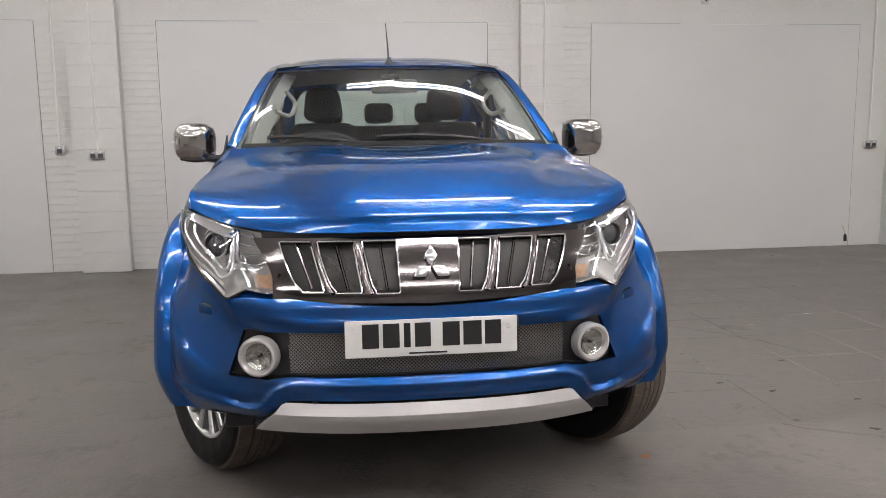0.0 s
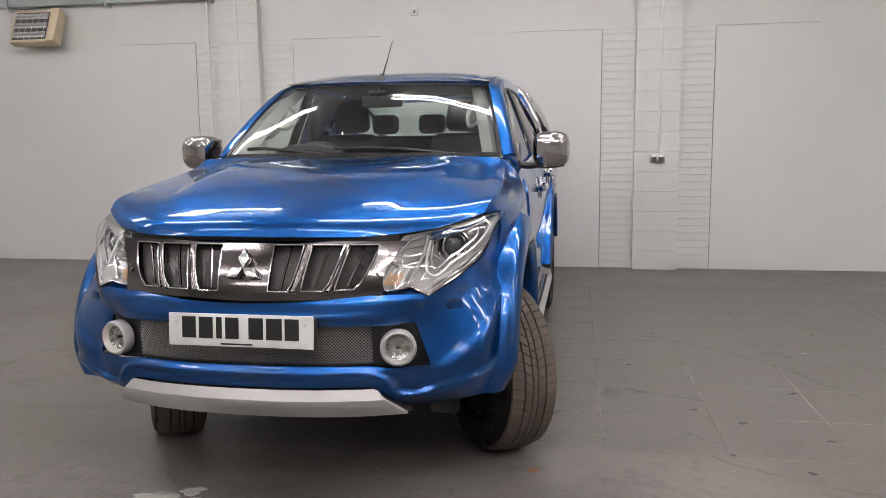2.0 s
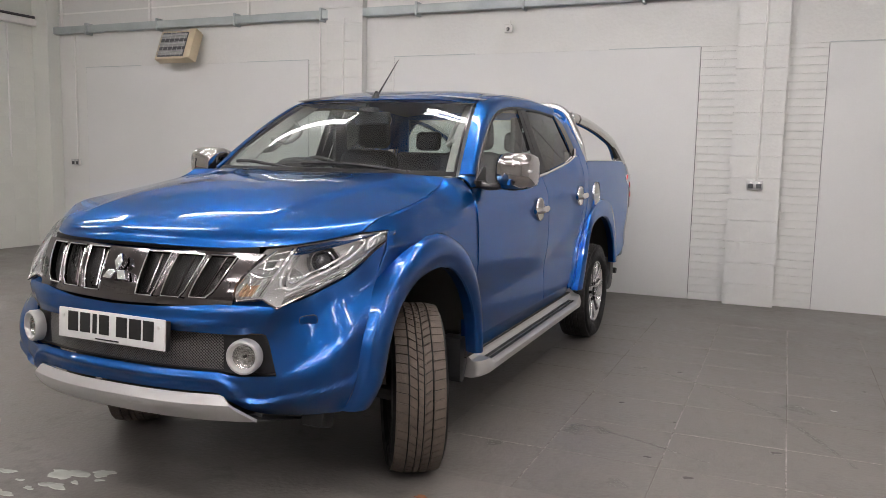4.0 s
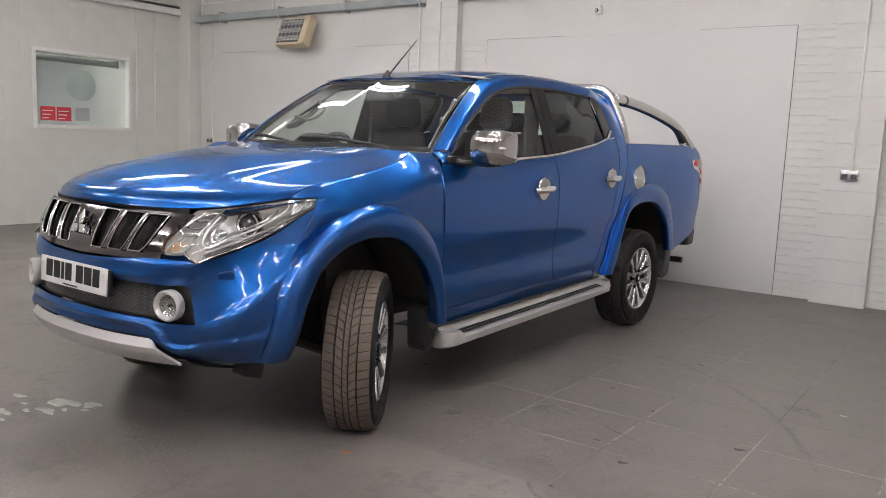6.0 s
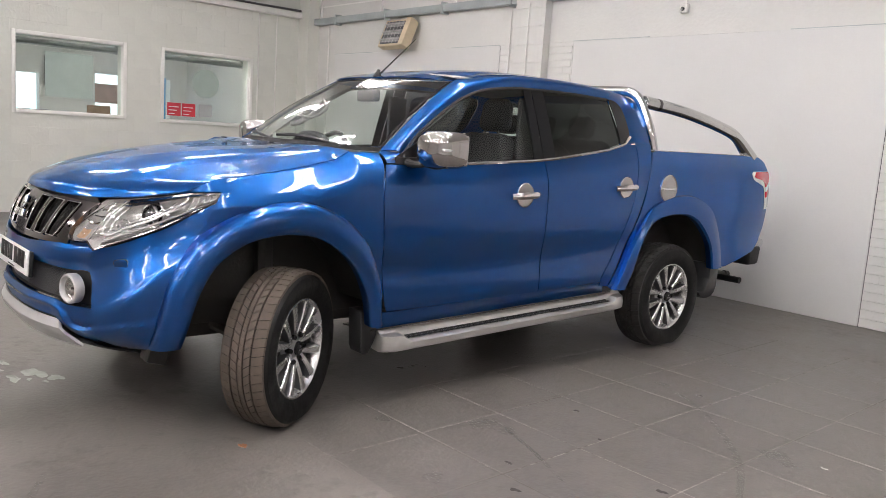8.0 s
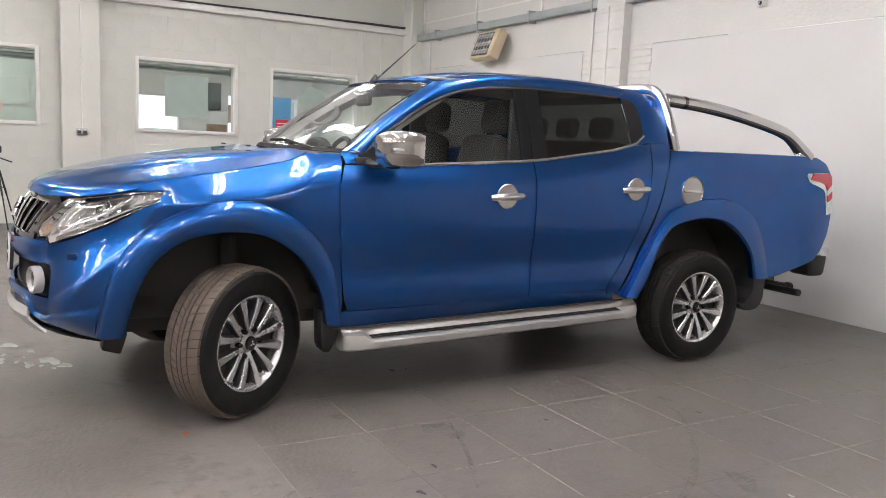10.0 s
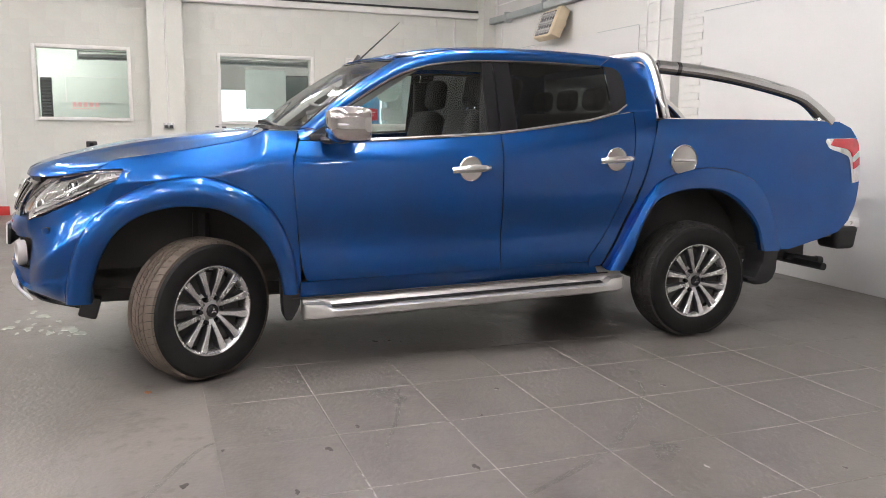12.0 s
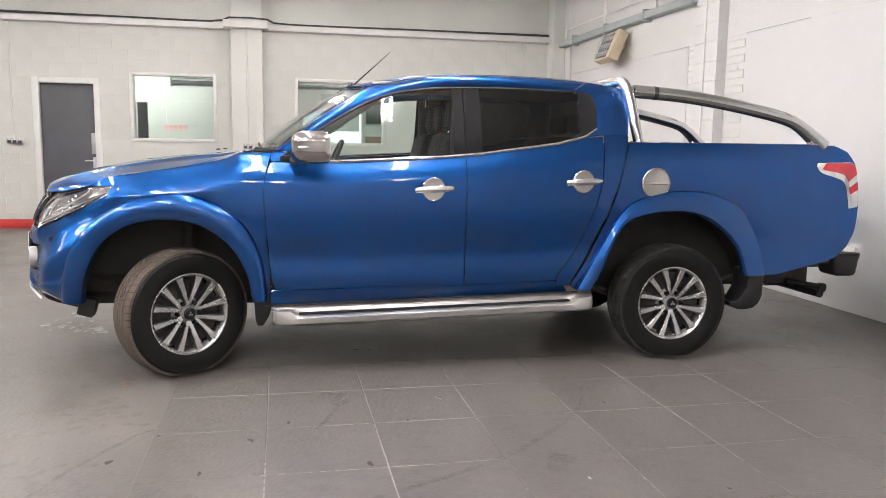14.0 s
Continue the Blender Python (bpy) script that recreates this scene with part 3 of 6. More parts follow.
def glass_x(z, y=1.2):
    """Half width of the cabin side above the waist."""
    b = min(belt(y), 1.40)
    t = (z - b) / (1.653 - b)
    return 0.808 - 0.15 * (t ** 1.12 if t > 0 else t)


def on_glass(f2, inset=0.0):
    def f(u):
        y, z = f2(u)
        return np.array((glass_x(z, y) - inset, y, z))
    return f


def side_patch(a, b, n, m, out=0.0):
    """Fills between two (y, z) curves on the body side."""
    def f(u, v):
        y, z = a(u) * (1 - v) + b(u) * v
        return (side_x(y, z) + out, y, z)
    return sheet(n, m, f)


def glass_patch(a, b, n, m, inset=0.0, belly=0.006):
    def f(u, v):
        y, z = a(u) * (1 - v) + b(u) * v
        return (glass_x(z, y) - inset + belly * math.sin(math.pi * u), y, z)
    return sheet(n, m, f)


# the front corners draw in ahead of the wheel
draw_in = lambda y: 0.014 * max(0.0, (-0.08 - y) / 0.48) ** 1.6


# key lines
F_OUT = curve([(-0.63, 0.40), (-0.612, 0.535), (-0.57, 0.69), (-0.485, 0.82), (-0.37, 0.913), (-0.24, 0.976), (-0.09, 1.011), (0.03, 1.012), (0.16, 0.975), (0.27, 0.92), (0.365, 0.83), (0.42, 0.73), (0.46, 0.61), (0.482, 0.41)])
F_IN = curve([(-0.51, 0.40), (-0.495, 0.51), (-0.455, 0.635), (-0.385, 0.75), (-0.27, 0.83), (-0.14, 0.865), (-0.03, 0.869), (0.09, 0.85), (0.21, 0.785), (0.305, 0.69), (0.37, 0.56), (0.40, 0.41)])
R_OUT = curve([(2.335, 0.45), (2.472, 0.702), (2.643, 0.965), (2.82, 1.04), (3.03, 1.066), (3.235, 1.038), (3.395, 0.962), (3.49, 0.84), (3.56, 0.69), (3.61, 0.53)])
R_IN = curve([(2.42, 0.45), (2.488, 0.57), (2.554, 0.744), (2.64, 0.865), (2.786, 0.917), (2.972, 0.931), (3.126, 0.906), (3.265, 0.827), (3.39, 0.70), (3.452, 0.53)])
HOOD_SIDE = curve([(0.772, -0.468, 1.048), (0.79, -0.38, 1.092), (0.80, -0.23, 1.118), (0.792, -0.03, 1.150), (0.77, 0.15, 1.184), (0.755, 0.25, 1.208), (0.742, 0.33, 1.245)])
LIP = curve([(0.0, -0.862, 0.992), (0.12, -0.857, 0.992), (0.25, -0.838, 0.99), (0.427, -0.782, 0.990), (0.60, -0.665, 1.004), (0.70, -0.56, 1.026), (0.772, -0.468, 1.048)])
DOOR_F = curve([(0.535, 0.462), (0.512, 0.51), (0.492, 0.67), (0.472, 0.90), (0.468, 1.08), (0.505, 1.20)])
CAB_GAP = curve([(2.285, 0.472), (2.404, 0.665), (2.551, 1.015), (2.62, 1.33)])
FENDER_EDGE = curve([(0.5305, 0.462), (0.5075, 0.51), (0.4875, 0.67), (0.4675, 0.90), (0.4635, 1.08), (0.5005, 1.235)])

# bonnet
def crease(u, v, p):
    x = abs(p[0])
    k = math.sin(math.pi * min(1.0, max(0.0, (u - 0.1) / 0.9))) ** 0.6 if u > 0.1 else 0.0
    step = 1 / (1 + math.exp((x - (0.43 + 0.14 * u)) / 0.013))
    d = HOOD_SIDE(u) - hood_mid(u) - (1 - u) * (HOOD_SIDE(0) - hood_mid(0)) - u * (HOOD_SIDE(1) - hood_mid(1))
    d[0] = 0.0
    return (v ** 2.0 - v) * d + np.array((0, 0, k * 0.012 * step + 0.008 * math.sin(math.pi * v) ** 2 * min(1, u * 5)))


hood_mid = curve([(0, -0.862, 0.992), (0, -0.842, 1.03), (0, -0.765, 1.067), (0, -0.49, 1.135), (0, -0.142, 1.195), (0, 0.33, 1.245)])
hood_back = curve([(0, 0.33, 1.245), (0.15, 0.333, 1.246), (0.4, 0.343, 1.25), (0.62, 0.342, 1.25), (0.742, 0.33, 1.245)])
bm = coons(hood_mid, HOOD_SIDE, LIP, hood_back, 60, 44, crease)
bm = shell(both(bm), (0, 0, 0.3), 0.008)
hood = part("bonnet", bm, BLUE, car, "blue bonnet with creased centre bulge", 40)
for s in (-0.27, 0.27):
    part("washer_jet", move(box(-0.014, 0.014, -0.012, 0.012, 0, 0.008, 0.003), pose(s, 0.17, 1.252)), BLACK, hood)

# front wings, laid out in upright columns from the arch to the bonnet edge
_fo = np.array([F_OUT(k / 200) for k in range(201)])
_hs = np.array([HOOD_SIDE(k / 100) for k in range(101)])
_fe = np.array([FENDER_EDGE(k / 60) for k in range(61)])


def wing_x(y, z):
    """Half width of the wing: upright below a shoulder, leaning in to the bonnet above it, easing into the door."""
    zt_ = float(np.interp(y, _hs[:, 1], _hs[:, 2])) - 0.002
    xt_ = float(np.interp(y, _hs[:, 1], _hs[:, 0])) + 0.0055
    h = float(np.interp(y, (-0.32, -0.1, 0.5), (0.115, 0.135, 0.185)))
    w = min(1.0, max(0.0, (z - zt_ + h) / h))
    x = 0.872 - draw_in(y) - 0.022 * max(0.0, (-0.15 - y) / 0.2) ** 1.5 - 0.006 * max(0.0, zt_ - h - z) / 0.2
    x += (xt_ - x) * w ** float(np.interp(y, (-0.3, 0.1, 0.45), (1.1, 1.4, 2.1)))
    k = min(1.0, max(0.0, (y - 0.10) / 0.37))
    c = min(1.0, max(0.0, (1.243 - z) / 0.12))
    k = k * k * (3 - 2 * k) * c * c * (3 - 2 * c)
    return x + k * (side_x(y, min(z, 1.19)) - x)


def wing_point(u, v):
    yb, yt = -0.45 + 0.935 * u, -0.315 + 0.803 * u
    k = max(0.0, (u - 0.55) / 0.45) ** 2
    zb_ = float(np.interp(yb, _fo[:, 0], _fo[:, 1]))
    zt_ = float(np.interp(yt + k * (0.5005 - yt), _hs[:, 1], _hs[:, 2])) - 0.002
    z = zb_ + (zt_ - zb_) * v
    y = yb + (yt - yb) * v
    y += k * min(1.0, 4 * v) * (float(np.interp(z, _fe[:, 1], _fe[:, 0])) - y)
    return (wing_x(y, z), y, z)


def wing_skin(u, v):
    if v < 0.93:
        x, y, z = wing_point(u, v / 0.93)
        return (x - 0.005 * max(0.0, 1 - u / 0.08) ** 2 * min(1.0, max(0.0, (1.05 - z) / 0.02)), y, z)
    x, y, z = wing_point(u, 1.0)
    k = (v - 0.93) / 0.07
    return (x - 0.045 * k ** 0.8, y, z - 0.016 * k)


on_body(BLUE, "front_wing", sheet(70, 30, wing_skin))
# the wing's narrow nose between lamp and bonnet
_hz = lambda y: float(np.interp(y, _hs[:, 1], _hs[:, 2])) - 0.002


def wing_nose(u, v):
    y = -0.462 + (0.122 + 0.027 * v) * u
    low = float(np.interp(y, (-0.468, -0.38, -0.312), (1.044, 1.049, 1.050)))
    z = low + (_hz(y) - low) * v
    return (wing_x(y, z) - 0.006 * max(0.0, 1 - 6 * u) * (1 - v), y, z)


on_body(BLUE, "wing_nose", sheet(16, 8, wing_nose))
# blue corner between wing, windscreen and door
pb = ruled(poly([(0.815, 0.506, 1.199), (0.816, 0.55, 1.200), (0.816, 0.60, 1.202), (0.815, 0.66, 1.206)]), poly([(0.743, 0.505, 1.249), (0.762, 0.53, 1.256), (0.790, 0.575, 1.252), (0.808, 0.615, 1.243), (0.814, 0.66, 1.214)]), 16, 8, lambda u, v: np.array((0.012, -0.004, 0.006)) * math.sin(math.pi * v) * (1 - u))
on_body(BLUE, "pillar_base", pb)


def flare(out, inn, x_out, name, profile):
    """Wide painted arch lip with a rolled edge and inner return."""
    tuck = lambda p: p - np.array((draw_in(p[1]) + 0.05 * max(0.0, (0.54 - p[2]) / 0.14) ** 1.7 if p[1] < 0 else 0.0, 0, 0))
    mix = lambda k, d: (lambda u: np.array((x_out + d, *(out(u) * (1 - k) + inn(u) * k))))
    rows = [mix(k, d) for k, d in profile]
    rows.append(lambda u: np.array((x_out - 0.02, *(inn(u) + 0.004))))
    n = 72
    bm = bmesh.new()
    vs = [[bm.verts.new(tuck(r(i / n))) for r in rows] for i in range(n + 1)]
    for i in range(n):
        for j in range(len(rows) - 1):
            bm.faces.new((vs[i][j], vs[i + 1][j], vs[i + 1][j + 1], vs[i][j + 1]))
    return on_body(BLUE, name, bm, None, "blue wide wheel-arch flare", 0.005, True, 26)


flare(F_OUT, F_IN, 0.87, "wheel_arch_flare", ((-0.01, -0.075), (0, -0.025), (0.012, 0.008), (0.06, 0.026), (0.14, 0.037), (0.3, 0.049), (0.5, 0.054), (0.72, 0.052), (0.9, 0.044), (0.97, 0.037), (1, 0.028)))
flare(R_OUT, R_IN, 0.87, "wheel_arch_flare", ((0, -0.025), (0.01, 0.006), (0.05, 0.018), (0.25, 0.026), (0.6, 0.036), (0.92, 0.034), (1, 0.022)))

# black inner arches
def liner(cy, r, w0, w1, z):
    bm = sheet(28, 2, lambda u, v: (w0 + (w1 - w0) * v, cy - r * math.cos(math.pi * (u * 0.84 + 0.08)), z + r * math.sin(math.pi * (u * 0.84 + 0.08))))
    bm2 = sheet(28, 4, lambda u, v: (w0, cy - v * r * math.cos(math.pi * (u * 0.84 + 0.08)), z + v * r * math.sin(math.pi * (u * 0.84 + 0.08))))
    return join(bm, bm2)


for cy, r in ((-0.05, 0.55), (3.02, 0.60)):
    bm = liner(cy, r, 0.48, 0.845, 0.36)
    part("arch_liner", flip(bm), UNDER, car)
    part("arch_liner", bm, UNDER, car)

# doors
_df = np.array([DOOR_F(k / 60) for k in range(61)])
DOOR_R = curve([(2.205, 0.53), (2.325, 0.70), (2.43, 0.95), (2.468, 1.1), (2.485, 1.40)])
_dr = np.array([DOOR_R(k / 60) for k in range(61)])
_cg = np.array([CAB_GAP(k / 60) + np.array((0.03 * (k / 60) ** 2, 0.055 * k / 60)) for k in range(61)])
at_z = lambda table, z: float(np.interp(z, table[:, 1], table[:, 0]))


def door_skin(y_front, y_rear, low0, low1):
    """A door between two upright edges, from the sill to the waist."""
    def f(u, v):
        y = y_front(1.0) * (1 - v) + y_rear(1.0) * v
        for _ in range(3):
            lo = low0 + (low1 - low0) * v
            z = lo + (belt(y) - 0.003 - lo) * u
            y = y_front(z) * (1 - v) + y_rear(z) * v
        return (side_x(y, z), y, z)
    return sheet(40, 36, f)


front_doors = on_body(BLUE, "front_door", door_skin(lambda z: at_z(_df, z), lambda z: 1.629, 0.464, 0.486), None, "blue front door with chrome handle")
rear_doors = on_body(BLUE, "rear_door", door_skin(lambda z: 1.6345, lambda z: at_z(_dr, z), 0.486, 0.507), None, "blue rear door with chrome handle")


def corner_skin(u, v):
    z = 0.475 + (1.392 - 0.475) * u
    y = (at_z(_dr, z) + 0.006) * (1 - v) + at_z(_cg, z) * v
    return (side_x(y, z), y, z)


on_body(BLUE, "cab_corner", sheet(36, 8, corner_skin))
def sill_skin(u, v):
    y = 0.50 + (1.80 - 0.06 * v) * u
    z = (0.36 + 0.06 * u) * (1 - v) + (0.457 + 0.045 * u) * v
    return (side_x(y, z) - 0.006 - 0.024 * (1 - v) ** 1.3, y, z)


sill = sheet(30, 8, sill_skin)
on_body(BLUE, "sill", sill)
sill2 = sheet(20, 1, lambda u, v: (0.83 - 0.25 * v, 0.46 + 1.9 * u, 0.365 + 0.06 * u - 0.02 * v))
on_body(UNDER, "sill_underside", sill2)

# windscreen, roof, rails
ws_bot = curve([(0, 0.37, 1.252), (0.4, 0.41, 1.252), (0.67, 0.487, 1.25), (0.725, 0.515, 1.25)])
ws_top = curve([(0, 0.935, 1.655), (0.35, 0.98, 1.651), (0.583, 1.078, 1.647)])
ws = ruled(ws_bot, ws_top, 24, 16, lambda u, v: np.array((0, -0.012 * math.sin(math.pi * v), 0.018 * math.sin(math.pi * v))))
ws = both(ws)
windscreen = part("windscreen", ws, CLEAR, car, "clear laminated windscreen")
windscreen.visible_shadow = False
fr = both(ruled(lambda u: ws_bot(u) + np.array((0, -0.004, 0.0)), lambda u: ws_bot(u) * 0.96 + ws_top(u) * 0.04 + np.array((0, -0.008, 0.004)), 24, 2))
part("screen_border", shell(fr, MID, 0.003), RUBBER, windscreen)
fr = both(ruled(lambda u: ws_top(u) + np.array((0, -0.002, 0.001)), lambda u: ws_bot(u) * 0.03 + ws_top(u) * 0.97 + np.array((0, -0.004, 0.003)), 24, 2))
part("screen_border", shell(fr, MID, 0.003), GLOSSBLACK, windscreen)
sd = lambda k: (lambda u: (lambda a, b: a * (1 - u) + b * u + np.array((0, -0.014 * math.sin(math.pi * u), 0.02 * math.sin(math.pi * u))))(ws_bot(k), ws_top(k)))
e = ruled(sd(1.0), sd(0.984), 16, 2)
part("screen_border", shell(flip(e), MID, 0.003), GLOSSBLACK, windscreen)
part("screen_border", shell(e, MID, 0.003), GLOSSBLACK, windscreen)

roof_mid = curve([(0, 0.935, 1.661), (0, 1.08, 1.698), (0, 1.32, 1.742), (0, 1.7, 1.771), (0, 2.2, 1.765), (0, 2.70, 1.727)])
ROOF_SIDE = curve([(0.583, 1.078, 1.653), (0.603, 1.40, 1.716), (0.608, 1.75, 1.735), (0.608, 2.15, 1.735), (0.602, 2.45, 1.722), (0.588, 2.685, 1.692)])
roof_back = curve([(0, 2.70, 1.727), (0.35, 2.70, 1.722), (0.588, 2.685, 1.692)])
bm = coons(roof_mid, ROOF_SIDE, lambda v: ws_top(v) + np.array((0, 0, 0.006)), roof_back, 40, 24, lambda u, v, p: np.array((0, 0, 0.008 * math.sin(math.pi * v) - 0.008 * math.exp(-((v - 0.86) / 0.03) ** 2))))
part("roof", shell(both(bm), (0, 1.6, 0.5), 0.006), BLUE, car, "blue roof panel", 30)

WTOP = curve([(0.60, 1.235), (0.708, 1.339), (0.884, 1.457), (1.046, 1.55), (1.21, 1.612), (1.38, 1.643), (1.546, 1.658), (1.95, 1.668), (2.34, 1.662)])
a_line = poly([tuple(np.array((0.746, 0.505, 1.250)))] + [tuple(ws_bot(1) * (1 - k / 10) + ws_top(1) * (k / 10) + np.array((0.012, 0.01, 0.008 + 0.02 * math.sin(math.pi * k / 10)))) for k in range(1, 11)] + [tuple(ROOF_SIDE(k / 14) + np.array((0.006, 0, -0.003))) for k in range(1, 14)])
w3 = on_glass(WTOP)
ab = poly([tuple(a_line(k / 60)) for k in range(61)])


def rail_bulge(u, v):
    return np.array((0.022, 0, 0.012)) * math.sin(math.pi * v)


# match the two edges by distance along the car
def by_y(f, y0, y1):
    ts = np.linspace(0, 1, 400)
    ys = np.array([f(t)[1] for t in ts])
    return lambda u: f(float(np.interp(y0 + (y1 - y0) * u, ys, ts)))


rail = ruled(by_y(w3, 0.61, 2.34), by_y(ab, 0.515, 2.44), 70, 8, rail_bulge)
on_body(BLUE, "roof_rail", rail, None, "blue pillar and roof rail")
QIN = curve([(2.34, 1.662), (2.43, 1.65), (2.464, 1.61), (2.462, 1.50), (2.445, 1.43), (2.37, 1.378)])
rs_y = by_y(ROOF_SIDE, 2.437, 2.685)
q_out = poly([tuple(rs_y(k / 6) + np.array((0.006, 0, -0.003))) for k in range(7)] + [(0.636, 2.690, 1.662), (0.684, 2.690, 1.61), (0.748, 2.672, 1.50), (0.8145, 2.646, 1.391), (0.8145, 2.56, 1.391), (0.8135, 2.46, 1.391)])
cp = ruled(on_glass(QIN), q_out, 40, 8, lambda u, v: np.array((0.008 * math.sin(math.pi * v), 0, 0)))
on_body(BLUE, "rear_pillar", cp, None, "blue rear cab pillar")
on_body(BLUE, "pillar_return", ruled(lambda u: q_out(0.26 + 0.48 * u), lambda u: q_out(0.26 + 0.48 * u) + np.array((-0.12, -0.02, 0)), 20, 2))

# side glass, pillars, seals
WF = lambda u: np.array((0.64 + 0.925 * u, belt(0.64 + 0.925 * u) + 0.012))
wt_y = by_y(lambda u: np.array((0, *WTOP(u))), 0.62, 1.565)
g = glass_patch(WF, lambda u: wt_y(u)[1:] - np.array((0, 0.012)), 30, 12, 0.006)
gm = flip(g)
for bmx, pd in ((g, front_doors[0]), (gm, front_doors[1])):
    q = part("side_window", bmx, SIDEGLASS, pd, "clear front side window")
    q.visible_shadow = False
g = glass_patch(lambda u: np.array((1.735 + 0.625 * u, belt(1.735 + 0.625 * u) + 0.012)), lambda u: np.array((1.735 + 0.625 * u, 1.655)), 24, 10, 0.006)
gm = flip(g)
for bmx, pd in ((g, rear_doors[0]), (gm, rear_doors[1])):
    q = part("side_window", bmx, TINT, pd, "dark tinted rear side window")
    q.visible_shadow = False
bp = glass_patch(lambda u: np.array((1.563 + 0.066 * u, belt(1.60))), lambda u: np.array((1.563 + 0.066 * u, 1.657)), 3, 10, -0.003, 0.0)
on_body(PILLAR, "pillar_cover", bp, None, "satin black door pillar cover", 0.004)
bp = glass_patch(lambda u: np.array((1.6345 + 0.10 * u, belt(1.68))), lambda u: np.array((1.6345 + 0.10 * u, 1.662)), 3, 10, -0.003, 0.0)
on_body(PILLAR, "pillar_cover", bp, None, "satin black door pillar cover", 0.004)
qp = glass_patch(lambda u: np.array((2.345 + 0.02 * u, 1.385 + 0.27 * u)), lambda u: QIN(1 - u), 16, 4, -0.001)
on_body(GLOSSBLACK, "quarter_trim", qp, None, "gloss black quarter trim", 0.004)
seal = tube(lambda u: w3(u) + np.array((0.003, 0, -0.006)), 0.009, 60, 6)
part("window_seal", flip(seal), BLACK, car)
part("window_seal", seal, BLACK, car)
ch = [(glass_x(belt(y), y) + 0.012, y, belt(y) + 0.006) for y in np.linspace(0.66, 2.37, 30)] + [(glass_x(1.43, 2.448) + 0.010, 2.448, 1.43)]
strip = tube(poly(ch), 0.009, 60, 6)
part("chrome_strip", flip(strip), CHROME, car, "chrome waistline strip")
part("chrome_strip", strip, CHROME, car, "chrome waistline strip")
# light inner pillar trims and grab handles behind the screen
for s in (1, -1):
    a = lambda u: sd(0.975)(u) + np.array((-0.012, 0.035, -0.012))
    b = lambda u: sd(0.975)(u) + np.array((-0.075, 0.085, -0.02))
    q = shell(ruled(a, b, 16, 3), (0, 0.6, 1.9), 0.004)
    part("pillar_trim", q if s > 0 else flip(q), TRIM, car)
    grip = tube(curve([tuple(sd(0.95)(0.45) + np.array((-0.05, 0.06, -0.02))), tuple(sd(0.93)(0.50) + np.array((-0.09, 0.11, -0.06))), tuple(sd(0.93)(0.68) + np.array((-0.09, 0.11, -0.06))), tuple(sd(0.95)(0.74) + np.array((-0.05, 0.06, -0.02)))]), 0.011, 20, 8)
    part("grab_handle", grip if s > 0 else flip(grip), TRIM, car)
# mirror-foot triangle
tri = sheet(6, 6, lambda u, v: (0.812, 0.535 + 0.16 * u, 1.205 + 0.10 * u * v + 0.008))
on_body(BLACK, "mirror_foot_cover", tri)

# rear of the cab with its window
bw = box(-0.78, 0.78, 2.60, 2.63, 0.96, 1.32, 0.004)
part("cab_back", bw, BLUE, car)
for q in (box(-0.60, 0.60, 2.60, 2.63, 1.645, 1.70, 0.004), box(0.60, 0.68, 2.60, 2.63, 1.32, 1.66, 0.004), box(-0.68, -0.60, 2.60, 2.63, 1.32, 1.66, 0.004)):
    part("cab_back", q, BLUE, car)
q = part("rear_window", box(-0.60, 0.60, 2.612, 2.616, 1.32, 1.645), CLEAR, car, "clear cab rear window")
q.visible_shadow = False

# load bed
bed_top = poly([tuple(CAB_GAP(k / 10) + np.array((0.014, 0))) for k in range(10)] + [(2.655, 1.345), (2.70, 1.352), (3.2, 1.36), (3.84, 1.366), (4.08, 1.362), (4.17, 1.325), (4.225, 1.25), (4.26, 1.10), (4.275, 0.98), (4.27, 0.80), (4.22, 0.705), (4.13, 0.64)])
bed_low = poly([tuple(R_OUT(k / 30)) for k in range(31)] + [(3.70, 0.53), (3.9, 0.578), (4.07, 0.62), (4.115, 0.632)])
bs = side_patch(bed_low, bed_top, 110, 14)
on_body(BLUE, "bed_side", bs, None, "blue load-bed side", 0.008)
bt = sheet(40, 3, lambda u, v: (side_x(2.66 + 1.42 * u, 1.36) - 0.004 - 0.075 * v, 2.66 + 1.42 * u, 1.352 + 0.012 * min(1, u * 1.3) + 0.006 * math.sin(math.pi * v)))
on_body(BLACK, "bed_rail_cap", bt, None, "black bed rail capping", 0.008)
part("bed_front", box(-0.70, 0.70, 2.67, 2.69, 0.98, 1.34, 0.004), BLUE, car)
for s in (-1, 1):
    part("bed_inner_side", box(min(s * 0.70, s * 0.72), max(s * 0.70, s * 0.72), 2.69, 4.14, 1.0, 1.345, 0.003), BLUE, car)
part("bed_floor", box(-0.46, 0.46, 2.69, 4.15, 0.72, 0.75), BLACK, car)
tg = sheet(30, 10, lambda u, v: ((u - 0.5) * 1.50, 4.21 + 0.05 * math.sin(math.pi * v * 0.8) - 0.09 * abs(2 * u - 1) ** 4, 0.70 + 0.65 * v))
part("tailgate", shell(tg, MID, 0.03), BLUE, car, "blue tailgate")

# tail lamps
TA = curve([(3.92, 1.234), (3.955, 1.192), (4.057, 1.162), (4.134, 1.13), (4.165, 1.05), (4.187, 0.96)])
TB = curve([(3.93, 1.252), (4.08, 1.256), (4.205, 1.252), (4.235, 1.18), (4.262, 0.972)])
tl = on_body(CHROME, "tail_lamp", side_patch(TA, TB, 30, 6, 0.006), None, "chrome-edged red and white tail lamp", 0.02)


